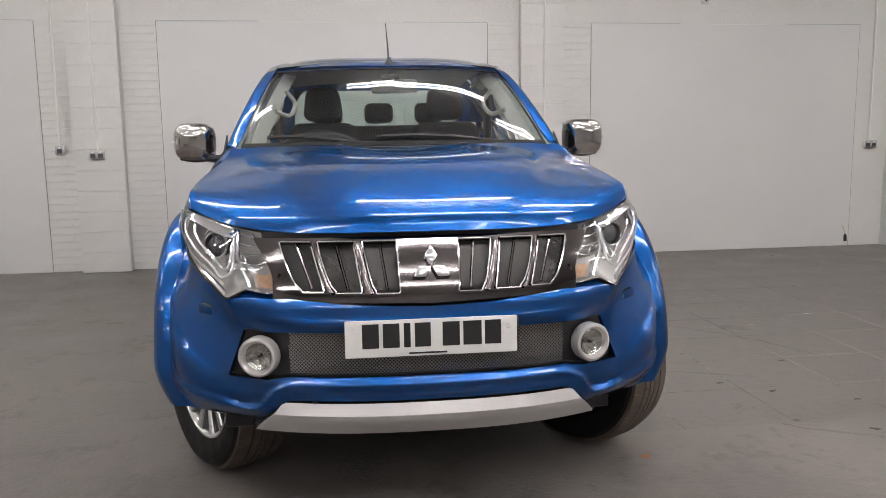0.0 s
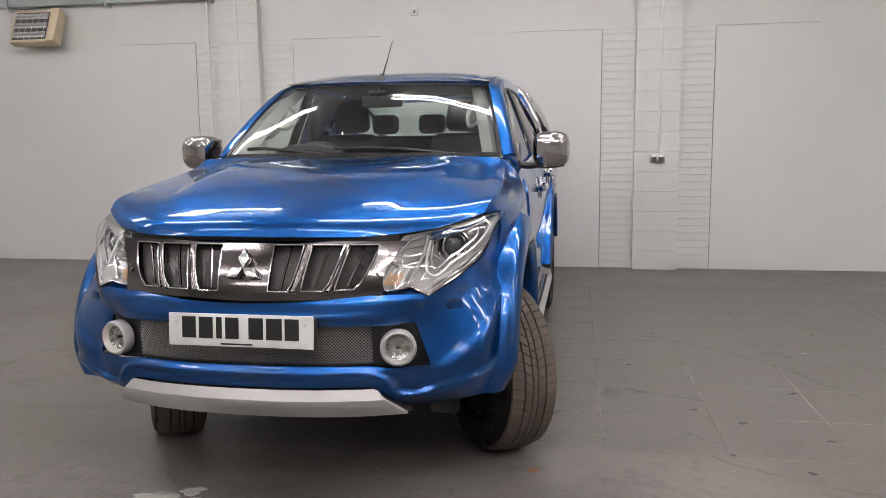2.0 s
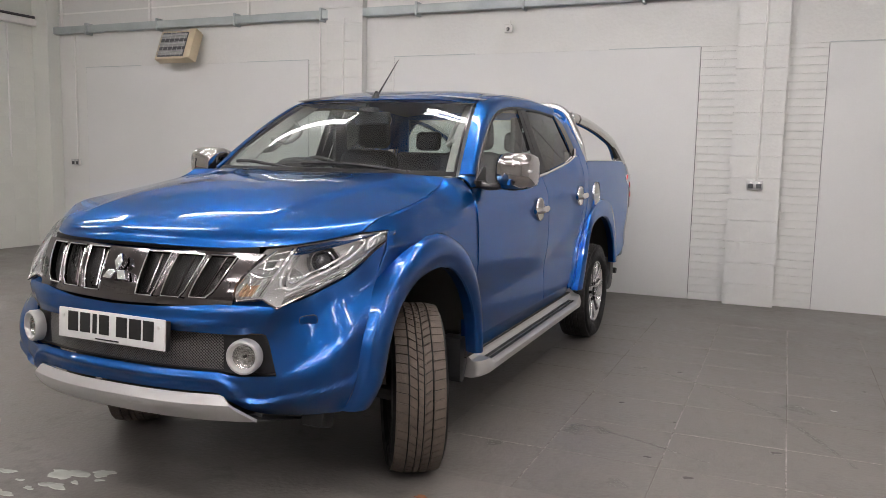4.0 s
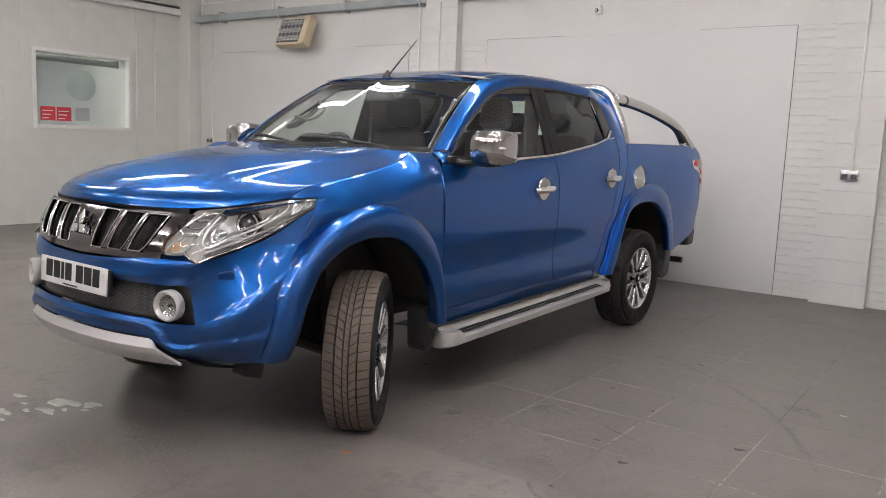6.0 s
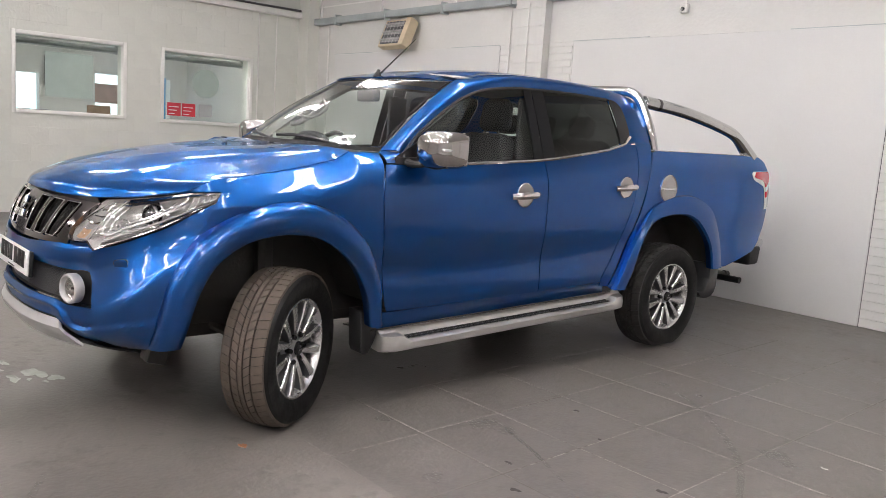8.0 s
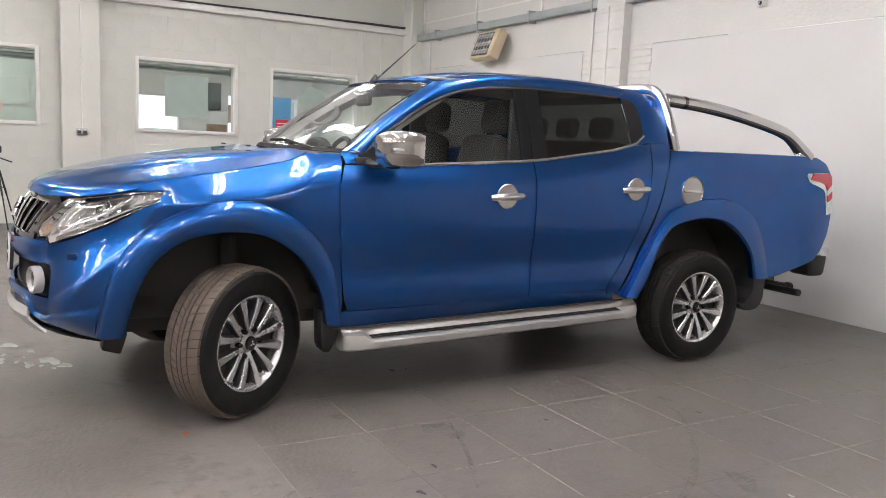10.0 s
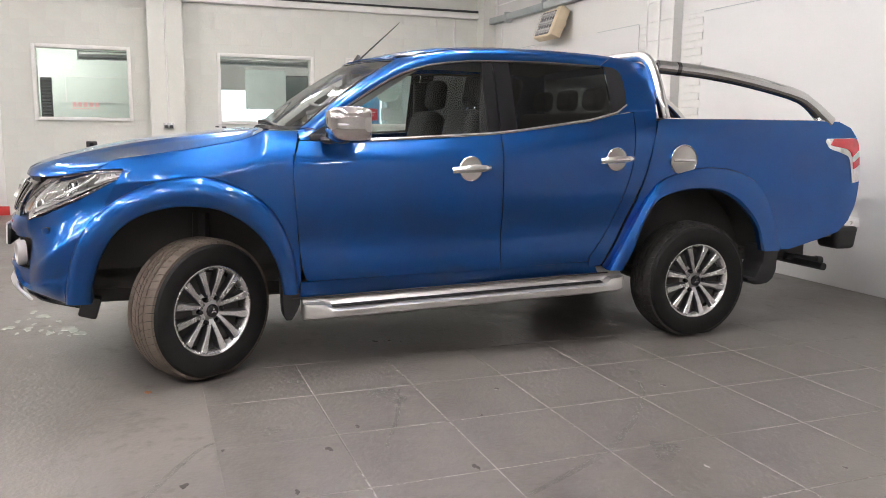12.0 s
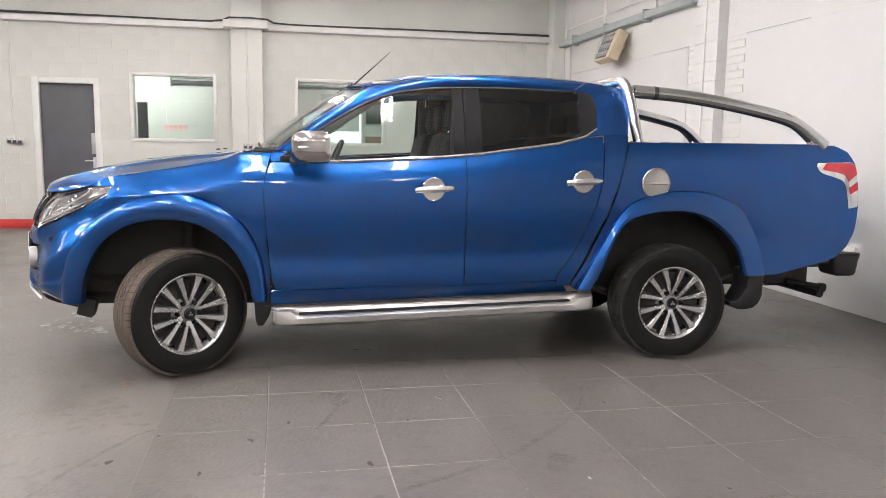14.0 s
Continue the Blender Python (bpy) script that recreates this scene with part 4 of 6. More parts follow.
def lens_part(lo, hi, a, b, material, name):
    bm = side_patch(lambda u: TA(lo + (hi - lo) * u) * (1 - a) + TB(lo + (hi - lo) * u) * a, lambda u: TA(lo + (hi - lo) * u) * (1 - b) + TB(lo + (hi - lo) * u) * b, 14, 3, 0.011)
    shell(bm, MID, 0.012)
    r = flip(bm)
    part(name, bm, material, tl[0])
    part(name, r, material, tl[1])


lens_part(0.12, 0.62, 0.30, 0.98, REDLENS, "red_lens")
lens_part(0.62, 0.70, 0.30, 0.98, WHITELENS, "white_lens")
lens_part(0.70, 0.80, 0.30, 0.98, REDLENS, "red_lens")
lens_part(0.80, 0.98, 0.30, 0.98, WHITELENS, "white_lens")

# fuel flap with brushed cover
fuel = lathe([(0.0, 0.0), (0.0, 0.0829), (0.005, 0.0885), (0.010, 0.0874), (0.013, 0.0806), (0.014, 0.0)], 40)
flap = part("fuel_flap", move(fuel, pose(side_x(2.82, 1.09) - 0.002, 2.82, 1.108)), BRUSHED, car, "round brushed steel fuel-flap cover")
part("flap_rim", move(lathe([(0.0, 0.0829), (0.012, 0.09521), (0.016, 0.0907), (0.012, 0.0952), (0.0, 0.0963)], 40), pose(side_x(2.82, 1.09) - 0.002, 2.82, 1.108)), CHROME, flap)
part("flap_rib", box(side_x(2.82, 1.09) + 0.010, side_x(2.82, 1.09) + 0.017, 2.742, 2.898, 1.100, 1.116, 0.003), CHROME, flap)

# door handles: round recess bowl and bar
def handle(y, z, doors):
    for s, d in zip((1, -1), doors):
        x = side_x(y, z)
        rim = lathe([(0.0, 0.062), (0.008, 0.063), (0.011, 0.066), (0.008, 0.069), (0.0, 0.070)], 36)
        bowl = lathe([(0.0, 0.0), (0.0, 0.064), (0.006, 0.066), (0.008, 0.060), (0.005, 0.05), (0.0045, 0.0)], 36)
        h = part("handle_bowl", move(bowl, pose(x + 0.004, y, z + 0.003)), BRUSHED, d, "brushed steel handle bowl")
        r = part("bowl_rim", move(rim, pose(x + 0.004, y, z + 0.003)), CHROME, d)
        grip = tube(curve([(x + 0.012, y - 0.105, z - 0.006), (x + 0.034, y - 0.06, z - 0.001), (x + 0.038, y, z + 0.003), (x + 0.034, y + 0.07, z + 0.006), (x + 0.012, y + 0.112, z + 0.008)]), lambda u: 0.013 + 0.004 * math.sin(math.pi * u), 20, 10, 1.25)
        k = part("door_handle", grip, CHROME, d, "chrome pull handle")
        l = part("key_lock", move(lathe([(0.0, 0.0), (0.0, 0.008), (0.005, 0.008), (0.005, 0.0)], 14), pose(x + 0.046, y + 0.055, z + 0.004)), BLACK, d)
        if s < 0:
            for o in (h, r, k, l):
                for v in o.data.vertices:
                    v.co.x = -v.co.x
                o.data.flip_normals()


handle(1.432, 1.052, front_doors)
handle(2.350, 1.108, rear_doors)

# door mirrors
def door_mirror(s):
    rings = []
    bm = bmesh.new()
    prof = [(-0.118, 0.42), (-0.108, 0.74), (-0.08, 0.92), (-0.03, 1.0), (0.04, 1.0), (0.072, 0.96), (0.078, 0.90)]
    n = 32
    for dy, k in prof:
        ring = []
        for j in range(n):
            a = 2 * math.pi * j / n
            c, q = math.cos(a), math.sin(a)
            ex = math.copysign(abs(c) ** 0.55, c) * 0.094 * k
            ez = math.copysign(abs(q) ** 0.6, q) * (0.094 * k) * (1.0 if q > 0 else 0.97 - 0.08 * c)
            ring.append(bm.verts.new((0.968 + ex, 0.735 + dy + 0.10 * ex, 1.279 + ez)))
        rings.append(ring)
    for p, q in zip(rings, rings[1:]):
        for j in range(n):
            bm.faces.new((p[j], p[(j + 1) % n], q[(j + 1) % n], q[j]))
    bm.faces.new(rings[0])
    bm.faces.new(rings[-1])
    bmesh.ops.recalc_face_normals(bm, faces=bm.faces)
    arm = tube(curve([(0.80, 0.63, 1.212), (0.85, 0.635, 1.20), (0.90, 0.67, 1.205), (0.945, 0.71, 1.225)]), lambda u: 0.024 - 0.004 * u, 12, 10, 0.8)
    gls = move(box(-0.080, 0.080, 0, 0.004, -0.076, 0.076, 0.014, 3), pose(0.968, 0.803, 1.281, 0, 0, 6))
    ind = box(1.0, 1.061, 0.652, 0.722, 1.274, 1.288, 0.006)
    foot = box(0.775, 0.82, 0.555, 0.70, 1.195, 1.232, 0.008)
    low = tube(curve([(0.885, 0.69, 1.202), (0.96, 0.69, 1.195), (1.03, 0.71, 1.205)]), 0.02, 10, 10, 0.6)
    ms = [bm, arm, gls, ind, foot, low]
    if s < 0:
        ms = [flip(q) for q in ms]
    h = part("door_mirror", ms[0], CAPCHROME, car, "chrome-capped door mirror", 40)
    part("mirror_arm", ms[1], BLACK, h)
    part("mirror_glass", ms[2], MIRROR, h)
    part("indicator", ms[3], WHITELENS, h)
    part("mirror_foot", ms[4], BLACK, h)
    part("mirror_underside", ms[5], BLACK, h)


door_mirror(1)
door_mirror(-1)
# ---- front end ----
FOGREF = mat("faceted_reflector", (0.62, 0.62, 0.60), 0.1, 1.0, vary=0.3, scale=60, bump=0.9, bump_scale=38)
SMOKE = mat("projector_glass", (0.05, 0.05, 0.055), 0.05, 0.0, coat=1.0, vary=0.1)
LAMPDARK = mat("lamp_housing_grey", (0.78, 0.77, 0.75), 0.2, 0.6, vary=0.1)
front_sweep = lambda x: 0.335 * (abs(x) / 0.88) ** 2.5
yc = lambda z: float(np.interp(z, (0.30, 0.36, 0.42, 0.5, 0.57, 0.66, 0.74, 0.775, 0.80, 0.82), (-0.88, -0.905, -0.93, -0.945, -0.94, -0.928, -0.942, -0.938, -0.922, -0.90)))
# the shelf that runs under the fog lamps and out to the arch
shelf_z = lambda x: float(np.interp(abs(x), (0.44, 0.487, 0.53, 0.60, 0.86), (0.535, 0.521, 0.458, 0.458, 0.527)))


def shelf(x, z):
    k = min(1.0, max(0.0, (shelf_z(x) + 0.009 - z) / 0.018))
    return k * k * (3 - 2 * k) * (1 - 0.75 * min(1.0, max(0.0, (shelf_z(x) - 0.02 - z) / 0.10)))



def nose(x, z):
    y = yc(z) + front_sweep(x)
    lean = float(np.interp(z, (0.42, 0.55, 0.69, 0.79), (0.0, 0.008, -0.048, 0.0)))
    x += lean * math.copysign(math.exp(-((abs(x) - 0.6) / 0.09) ** 2), x)
    side = min(1.0, max(0.0, (abs(x) - 0.40) / 0.16))
    y += side * (0.10 * max(0.0, (0.485 - z) / 0.11) ** 1.6 - 0.030 * shelf(x, z))
    y -= 0.012 * (1 - side) * math.exp(-((z - 0.535) / 0.014) ** 2) + 0.010 * math.exp(-((z - 0.722) / 0.012) ** 2) * max(0.0, 1 - max(0.0, (abs(x) - 0.38) / 0.22))
    x -= 0.055 * max(0.0, (x - 0.6) / 0.28) ** 2
    return (x - 0.075 * 0.5 * max(0.0, (0.62 - z) / 0.22) ** 1.5 * max(0.0, (x - 0.6) / 0.23) ** 2, y, z)


zb = lambda x: float(np.interp(x, (0, 0.44, 0.555, 0.66, 0.88), (0.484, 0.484, 0.380, 0.372, 0.375)))
zt = lambda x: float(np.interp(x, (0, 0.2, 0.35, 0.43, 0.62), (0.772, 0.778, 0.79, 0.797, 0.793)))
hb = lambda x: float(np.interp(x, (0, 0.43, 0.50, 0.62), (0.560, 0.558, 0.545, 0.548)))
ht = lambda x: float(np.interp(x, (0, 0.62), (0.700, 0.690)))
xs = [0.62 * k / 52 for k in range(53)]
bm = bmesh.new()
cols = []
for x in xs:
    z0, z1, z2, z3 = zb(x), hb(x), ht(x), zt(x)
    zz = [z0 + (z1 - z0) * k / 24 for k in range(25)] + [z1 + (z2 - z1) * k / 6 for k in range(1, 7)] + [z2 + (z3 - z2) * k / 9 for k in range(1, 10)]
    cols.append([bm.verts.new(nose(x, z)) for z in zz])
for i in range(len(xs) - 1):
    for j in range(len(cols[0]) - 1):
        if 24 <= j < 30:
            continue
        bm.faces.new((cols[i][j], cols[i + 1][j], cols[i + 1][j + 1], cols[i][j + 1]))
# the bumper's corner, from the fog-lamp pocket round to the arch and up to the lamp
z_col = [co.co.z for co in cols[-1]]


def flare_foot(v):
    y, z = F_OUT(v)
    return np.array((0.862 - draw_in(y) - 0.022 * max(0.0, (-0.15 - y) / 0.2) ** 1.5 * min(1.0, max(0.0, (z - 0.78) / 0.1)) - 0.05 * max(0.0, (0.54 - z) / 0.14) ** 1.7, y + 0.004, z))


HL_LOW = curve([nose(0.62, 0.793), (0.67, -0.73, 0.811), (0.73, -0.645, 0.852), (0.778, -0.555, 0.896), (0.806, -0.42, 0.972), (0.835, -0.312, 1.032)])
c_in = lambda v: np.array(nose(0.62, float(np.interp(v * 39, range(40), z_col))))
_foot = [flare_foot(0.30 * k / 12) for k in range(13)]
c_out = poly([tuple(q) for q in _foot] + [tuple(HL_LOW(1))])
low_end = np.array(nose(0.85, zb(0.85)))
c_low = lambda u: np.array(nose(0.62 + 0.23 * u, zb(0.62 + 0.23 * u))) + u ** 2 * (flare_foot(0) - low_end)
corner = coons(c_low, HL_LOW, c_in, c_out, 30, 39, lambda u, v, p: np.array((0.040, -0.044, 0.0)) * math.sin(math.pi * u) * math.sin(math.pi * v))
rim = {v for e in corner.edges if len(e.link_faces) == 1 for v in e.verts}
for _ in range(40):
    bmesh.ops.smooth_vert(corner, verts=[v for v in corner.verts if v not in rim], factor=0.5, use_axis_x=True, use_axis_y=True, use_axis_z=False)
for v in corner.verts:
    if v not in rim:
        u = min(1.0, max(0.0, (v.co.x - 0.60) / 0.26))
        v.co += Vector((0.016, -0.022, 0.0)) * (shelf(v.co.x, v.co.z) * u * (1 - u ** 6))
wc = min((v.co.copy() for v in corner.verts), key=lambda c: (c.x - 0.70) ** 2 + (c.z - 0.735) ** 2)
bm = join(bm, corner)
bmesh.ops.remove_doubles(bm, verts=bm.verts, dist=0.0006)
bumper = part("front_bumper", shell(both(bm), MID, 0.012), BLUE, car, "blue front bumper with fog-lamp pockets", 50)
LOW_PTS = ((0.46, -0.832, 0.804), (0.52, -0.815, 0.806), (0.562, -0.80, 0.814), (0.615, -0.795, 0.789))
low_at = lambda x: np.array((x, np.interp(x, [q[0] for q in LOW_PTS], [q[1] for q in LOW_PTS]), np.interp(x, [q[0] for q in LOW_PTS], [q[2] for q in LOW_PTS])))
on_body(BLUE, "lamp_apron", ruled(lambda u: np.array(nose(0.425 + 0.195 * u, zt(0.425 + 0.195 * u) - 0.002)), lambda u: low_at(0.425 + 0.185 * u) + np.array((0, 0.012, -0.003)), 16, 3))

# headlamps
L_LOW = poly([(0.452, -0.845, 0.872), (0.472, -0.828, 0.805), (0.515, -0.815, 0.809), (0.562, -0.80, 0.818), (0.59, -0.80, 0.804), (0.623, -0.795, 0.789), (0.66, -0.745, 0.816), (0.715, -0.67, 0.85), (0.765, -0.58, 0.893), (0.79, -0.50, 0.935), (0.80, -0.42, 0.975), (0.814, -0.36, 1.002), (0.831, -0.315, 1.034)])
L_TOP = poly([(0.520, -0.715, 0.984), (0.60, -0.645, 0.996), (0.68, -0.565, 1.013), (0.772, -0.468, 1.038), (0.81, -0.38, 1.044), (0.833, -0.312, 1.044)])
lens_b = lambda u, v: np.array((0.020, -0.026, 0.006)) * math.sin(math.pi * v) * min(1, 4 * u, 4 * (1 - u))
def lamp_pt(u, v, inset):
    """A point behind the lamp lens, inset along the lens's facing."""
    p = L_LOW(u) * (1 - v) + L_TOP(u) * v + lens_b(u, v)
    return p + np.array((-0.55, 0.80, -0.05)) * inset


def facet_strip(u0, u1, v0, v1, deep, teeth=0, n=24, m=3):
    """A bright strip inside the lamp, optionally toothed along its length."""
    def f(a, b):
        saw = 0.010 * abs(2 * ((a * teeth) % 1.0) - 1) if teeth else 0.0
        return lamp_pt(u0 + (u1 - u0) * a, v0 + (v1 - v0) * b, deep * (0.45 + 0.55 * math.sin(math.pi * b)) + saw)
    return sheet(n * (3 if teeth else 1), m, f)


for s in (1, -1):
    lens = ruled(L_LOW, L_TOP, 30, 10, lens_b)
    house = ruled(lambda u: L_LOW(u) + np.array((-0.001, 0.003, 0.0)), lambda u: L_TOP(u) + np.array((-0.001, 0.003, 0.0)), 36, 12, lambda u, v: np.array((-0.045, 0.085, 0)) * math.sin(math.pi * v) ** 0.6 * min(1, 7 * u, 4 * (1 - u)))
    turn = Matrix.Translation((0.674, -0.580, 0.935)) @ pose(0, 0, 0, -4, 0, 24)
    beam = Matrix.Translation((0.606, -0.672, 0.873)) @ pose(0, 0, 0, -4, 0, 24)
    cup = lambda r, depth, face: lathe([(0.0, r), (-0.006, r * 1.04), (-0.008, r * 0.97), (depth * 0.35, r * 0.82), (depth * 0.8, r * 0.5), (depth, face)], 32, "Y")
    line = lambda pts, deep, r, flat=1.0: tube(curve([tuple(lamp_pt(u, v, deep)) for u, v in pts]), r, 40, 8, flat)
    pieces = [
        ("lens_edge", tube(lambda u: L_LOW(u) + np.array((0.002, -0.002, 0.0)), 0.0035, 60, 6), GUN),
        ("projector_bowl", move(cup(0.060, 0.05, 0.036), turn @ pose(0, 0.012, 0)), CHROME),
        ("projector_ring", move(lathe([(0.0, 0.036), (-0.016, 0.038), (-0.020, 0.042), (-0.014, 0.047), (0.01, 0.048)], 32, "Y"), turn), CHROME),
        ("projector", move(lathe([(-0.026, 0.0), (-0.023, 0.016), (-0.014, 0.029), (0.0, 0.036), (0.02, 0.036)], 28, "Y"), turn), SMOKE),
        ("main_beam_bowl", move(cup(0.040, 0.045, 0.012), beam @ pose(0, 0.01, 0)), CHROME),
        ("main_beam_bulb", move(lathe([(-0.012, 0.0), (-0.008, 0.011), (0.02, 0.012)], 16, "Y"), beam), REFLECTOR),
        ("upper_bezel", facet_strip(0.22, 0.95, 0.82, 0.97, 0.012), CHROME),
        ("lower_bezel", facet_strip(0.30, 0.93, 0.04, 0.13, 0.012), CHROME),
        ("light_strip", facet_strip(0.30, 0.90, 0.15, 0.21, 0.014), WHITELENS),
        ("outer_reflector", facet_strip(0.74, 0.93, 0.34, 0.76, 0.03, 5), REFLECTOR),
        ("shroud", line([(0.235, 0.86), (0.225, 0.55), (0.25, 0.30), (0.31, 0.24), (0.40, 0.30), (0.54, 0.34), (0.66, 0.46), (0.72, 0.66), (0.70, 0.84)], 0.014, 0.0045), REFLECTOR),
        ("inner_shroud", line([(0.265, 0.80), (0.26, 0.55), (0.28, 0.38), (0.32, 0.33), (0.40, 0.40), (0.50, 0.44), (0.60, 0.54), (0.63, 0.70)], 0.032, 0.005), CHROME),
        ("indicator", facet_strip(0.05, 0.17, 0.05, 0.38, 0.016, 7), REFLECTOR),
        ("amber_bulb", facet_strip(0.07, 0.145, 0.08, 0.28, 0.006, 5), AMBER),
        ("divider", line([(0.19, 0.04), (0.195, 0.5), (0.20, 0.93)], 0.010, 0.006), CHROME),
        ("divider", line([(0.035, 0.10), (0.04, 0.5), (0.09, 0.93)], 0.008, 0.005), CHROME)]
    for vv, dd in ((0.41, 0.0), (0.56, 0.018), (0.72, 0.034), (0.87, 0.05)):
        pieces.append(("cell_rail", line([(0.04 + dd, vv), (0.12 + dd / 2, vv + 0.01), (0.19, vv + 0.02)], 0.010, 0.0035), CHROME))
    f = (lambda q: q) if s > 0 else flip
    h = part("headlamp", f(house), LAMPDARK, car, "clear headlamp with projector and amber indicator")
    q = part("headlamp_lens", f(lens), LENS, h)
    q.visible_shadow = False
    for nm, b, mt in pieces:
        part(nm, f(b), mt, h)

# grille: gunmetal panel with three slanted slots a side
def gy(x, v):
    return -0.932 + 0.082 * v + 0.92 * front_sweep(x) + 0.012 * abs(2 * v - 1) ** 2


gz = lambda x, v: (0.792 - 0.014 * max(0, 1 - abs(x) / 0.45) + 0.03 * max(0, abs(x) - 0.36)) * (1 - v) + (0.972 + 0.004 * math.cos(x * 3)) * v
g3 = lambda x, v, out=0.0: (x, gy(x, v) - out, gz(x, v))
xe = lambda v: 0.475 + 0.065 * max(0.0, (v - 0.35) / 0.65) ** 1.3
EDGES = ((0.090, 0.096), (0.160, 0.200), (0.204, 0.230), (0.280, 0.338), (0.318, 0.359), (0.382, 0.455))
LO, HI = 0.16, 0.945


def ge(k, v):
    a, b = EDGES[k]
    w = (v - LO) / (HI - LO)
    w = max(0.0, min(1.0, w))
    return a + (b - a) * (w ** 0.6 if k % 2 else w)


grille = part("grille", shell(both(sheet(40, 3, lambda u, v: g3(xe(0.16 * v) * u, 0.16 * v))), MID, 0.012), GUN, car, "gunmetal chrome grille with slanted slots", 40)
part("grille_top_rail", shell(both(sheet(40, 2, lambda u, v: g3(xe(0.92 + 0.08 * v) * u, 0.92 + 0.08 * v))), MID, 0.012), GUN, grille)
# black strip that stands for the shade under the bonnet lip
part("grille_shadow_strip", shell(both(sheet(40, 1, lambda u, v: (0.51 * u, gy(0.51 * u, 1) + 0.014, gz(0.51 * u, 1) - 0.004 + 0.022 * v))), MID, 0.004), BLACK, grille)
part("badge_panel", shell(both(sheet(10, 14, lambda u, v: g3(ge(0, LO + (HI - LO) * v) * u, LO - 0.02 + (HI - LO + 0.04) * v, 0.008))), MID, 0.016), GUN, grille)
part("grille_backing", both(sheet(24, 6, lambda u, v: (0.47 * u, gy(0.47 * u, v) + 0.055, gz(0.45 * u, v)))), UNDER, grille)
for s in (1, -1):
    for k in (1, 3, 5):
        if k < 5:
            f = lambda u, v: g3(ge(k, LO + (HI - LO) * v) * (1 - u) + ge(k + 1, LO + (HI - LO) * v) * u, LO + (HI - LO) * v, 0.004 + 0.010 * math.sin(math.pi * u))
        else:
            f = lambda u, v: g3(ge(5, LO + (HI - LO) * v) * (1 - u) + xe(LO + (HI - LO) * v) * u, LO + (HI - LO) * v, 0.004)
        b = shell(sheet(6, 16, f), MID, 0.02)
        part("grille_bar", b if s > 0 else flip(b), GUN, grille)
    for k in (0, 2, 4):
        pts = [g3(ge(k, LO + (HI - LO) * w), LO + (HI - LO) * w, 0.009) for w in np.linspace(0.9, 0.0, 9)] + [g3(ge(k + 1, LO) + 0.004, LO - 0.01, 0.010)] + [g3(ge(k + 1, LO + (HI - LO) * w), LO + (HI - LO) * w, 0.009) for w in np.linspace(0.0, 1.0, 9)] + [g3(ge(k, HI), HI, 0.009)]
        b = tube(poly(pts), 0.0030, 70, 8)
        part("slot_trim", b if s > 0 else flip(b), CHROME, grille)
        b = tube(poly([g3((ge(k, LO + 0.03) + ge(k + 1, LO + 0.03)) / 2, LO + 0.03, -0.014), g3((ge(k, HI) + ge(k + 1, HI)) / 2, HI, -0.014)]), 0.005, 6, 8)
        part("slot_blade", b if s > 0 else flip(b), GUN, grille)


def wires(inside, place, u0, u1, w0, w1, pitch, r, wave=0.0):
    """Crossed slanting wires over a region, clipped to it."""
    vs, fs = [], []
    for d in (1, -1):
        c = u0 - (w1 - w0)
        while c < u1 + (w1 - w0):
            n = 26
            run = []
            for k in range(n + 1):
                w = w0 + (w1 - w0) * k / n
                u = c + (w - w0) if d > 0 else c + (w1 - w)
                ok = u0 <= u <= u1 and inside(u, w)
                if ok:
                    run.append((u, w))
                if (not ok or k == n) and len(run) > 1:
                    base = len(vs)
                    for (a, b) in run:
                        p = place(a, b)
                        vs.extend([(p[0] - r, p[1] - r + d * wave, p[2]), (p[0] + r, p[1] - r + d * wave, p[2]), (p[0], p[1] + r + d * wave, p[2])])
                    for q in range(len(run) - 1):
                        o = base + 3 * q
                        fs.extend([(o, o + 1, o + 4, o + 3), (o + 1, o + 2, o + 5, o + 4), (o + 2, o, o + 3, o + 5)])
                    run = []
                elif not ok:
                    run = []
            c += pitch
    me = bpy.data.meshes.new("wires")
    me.from_pydata(vs, [], fs)
    bm = bmesh.new()
    bm.from_mesh(me)
    bpy.data.meshes.remove(me)
    bmesh.ops.recalc_face_normals(bm, faces=bm.faces)
    return bm


WIRE = mat("dark_steel_mesh", (0.10, 0.098, 0.097), 0.28, 0.9, vary=0.1)
LOWWIRE = mat("grey_steel_mesh", (0.30, 0.295, 0.29), 0.32, 0.7, vary=0.1)
_zr = lambda z: (z - 0.792) / 0.18
part("grille_mesh", wires(lambda x, z: any(ge(k, min(1, max(LO, _zr(z)))) - 0.004 < abs(x) < ge(k + 1, min(1, max(LO, _zr(z)))) + 0.004 for k in (0, 2, 4)), lambda x, z: (x, gy(x, _zr(z)) + 0.022, z), -0.455, 0.455, 0.815, 0.968, 0.0108, 0.0013, 0.001), WIRE, grille, "woven dark steel mesh", kind="stuff")
# badge of three diamonds
def diamond(cx, cz, a, l, wdt):
    pts = [(0, 0), (l * 0.5, wdt), (l, 0), (l * 0.5, -wdt)]
    c, s = math.cos(radians(a)), math.sin(radians(a))
    out = [(cx + x * c - z * s, cz + x * s + z * c) for x, z in pts]
    return prism(out, -0.927, -0.900, 0.003)


for a in (90, 210, 330):
    d = diamond(0.005, 0.886, a, 0.066, 0.021)
    bmesh.ops.transform(d, matrix=pose(0, -0.906, 0.886) @ pose(0, 0, 0, -22) @ pose(0, 0.906, -0.886), verts=d.verts)
    part("badge_diamond", d, CHROME, grille)

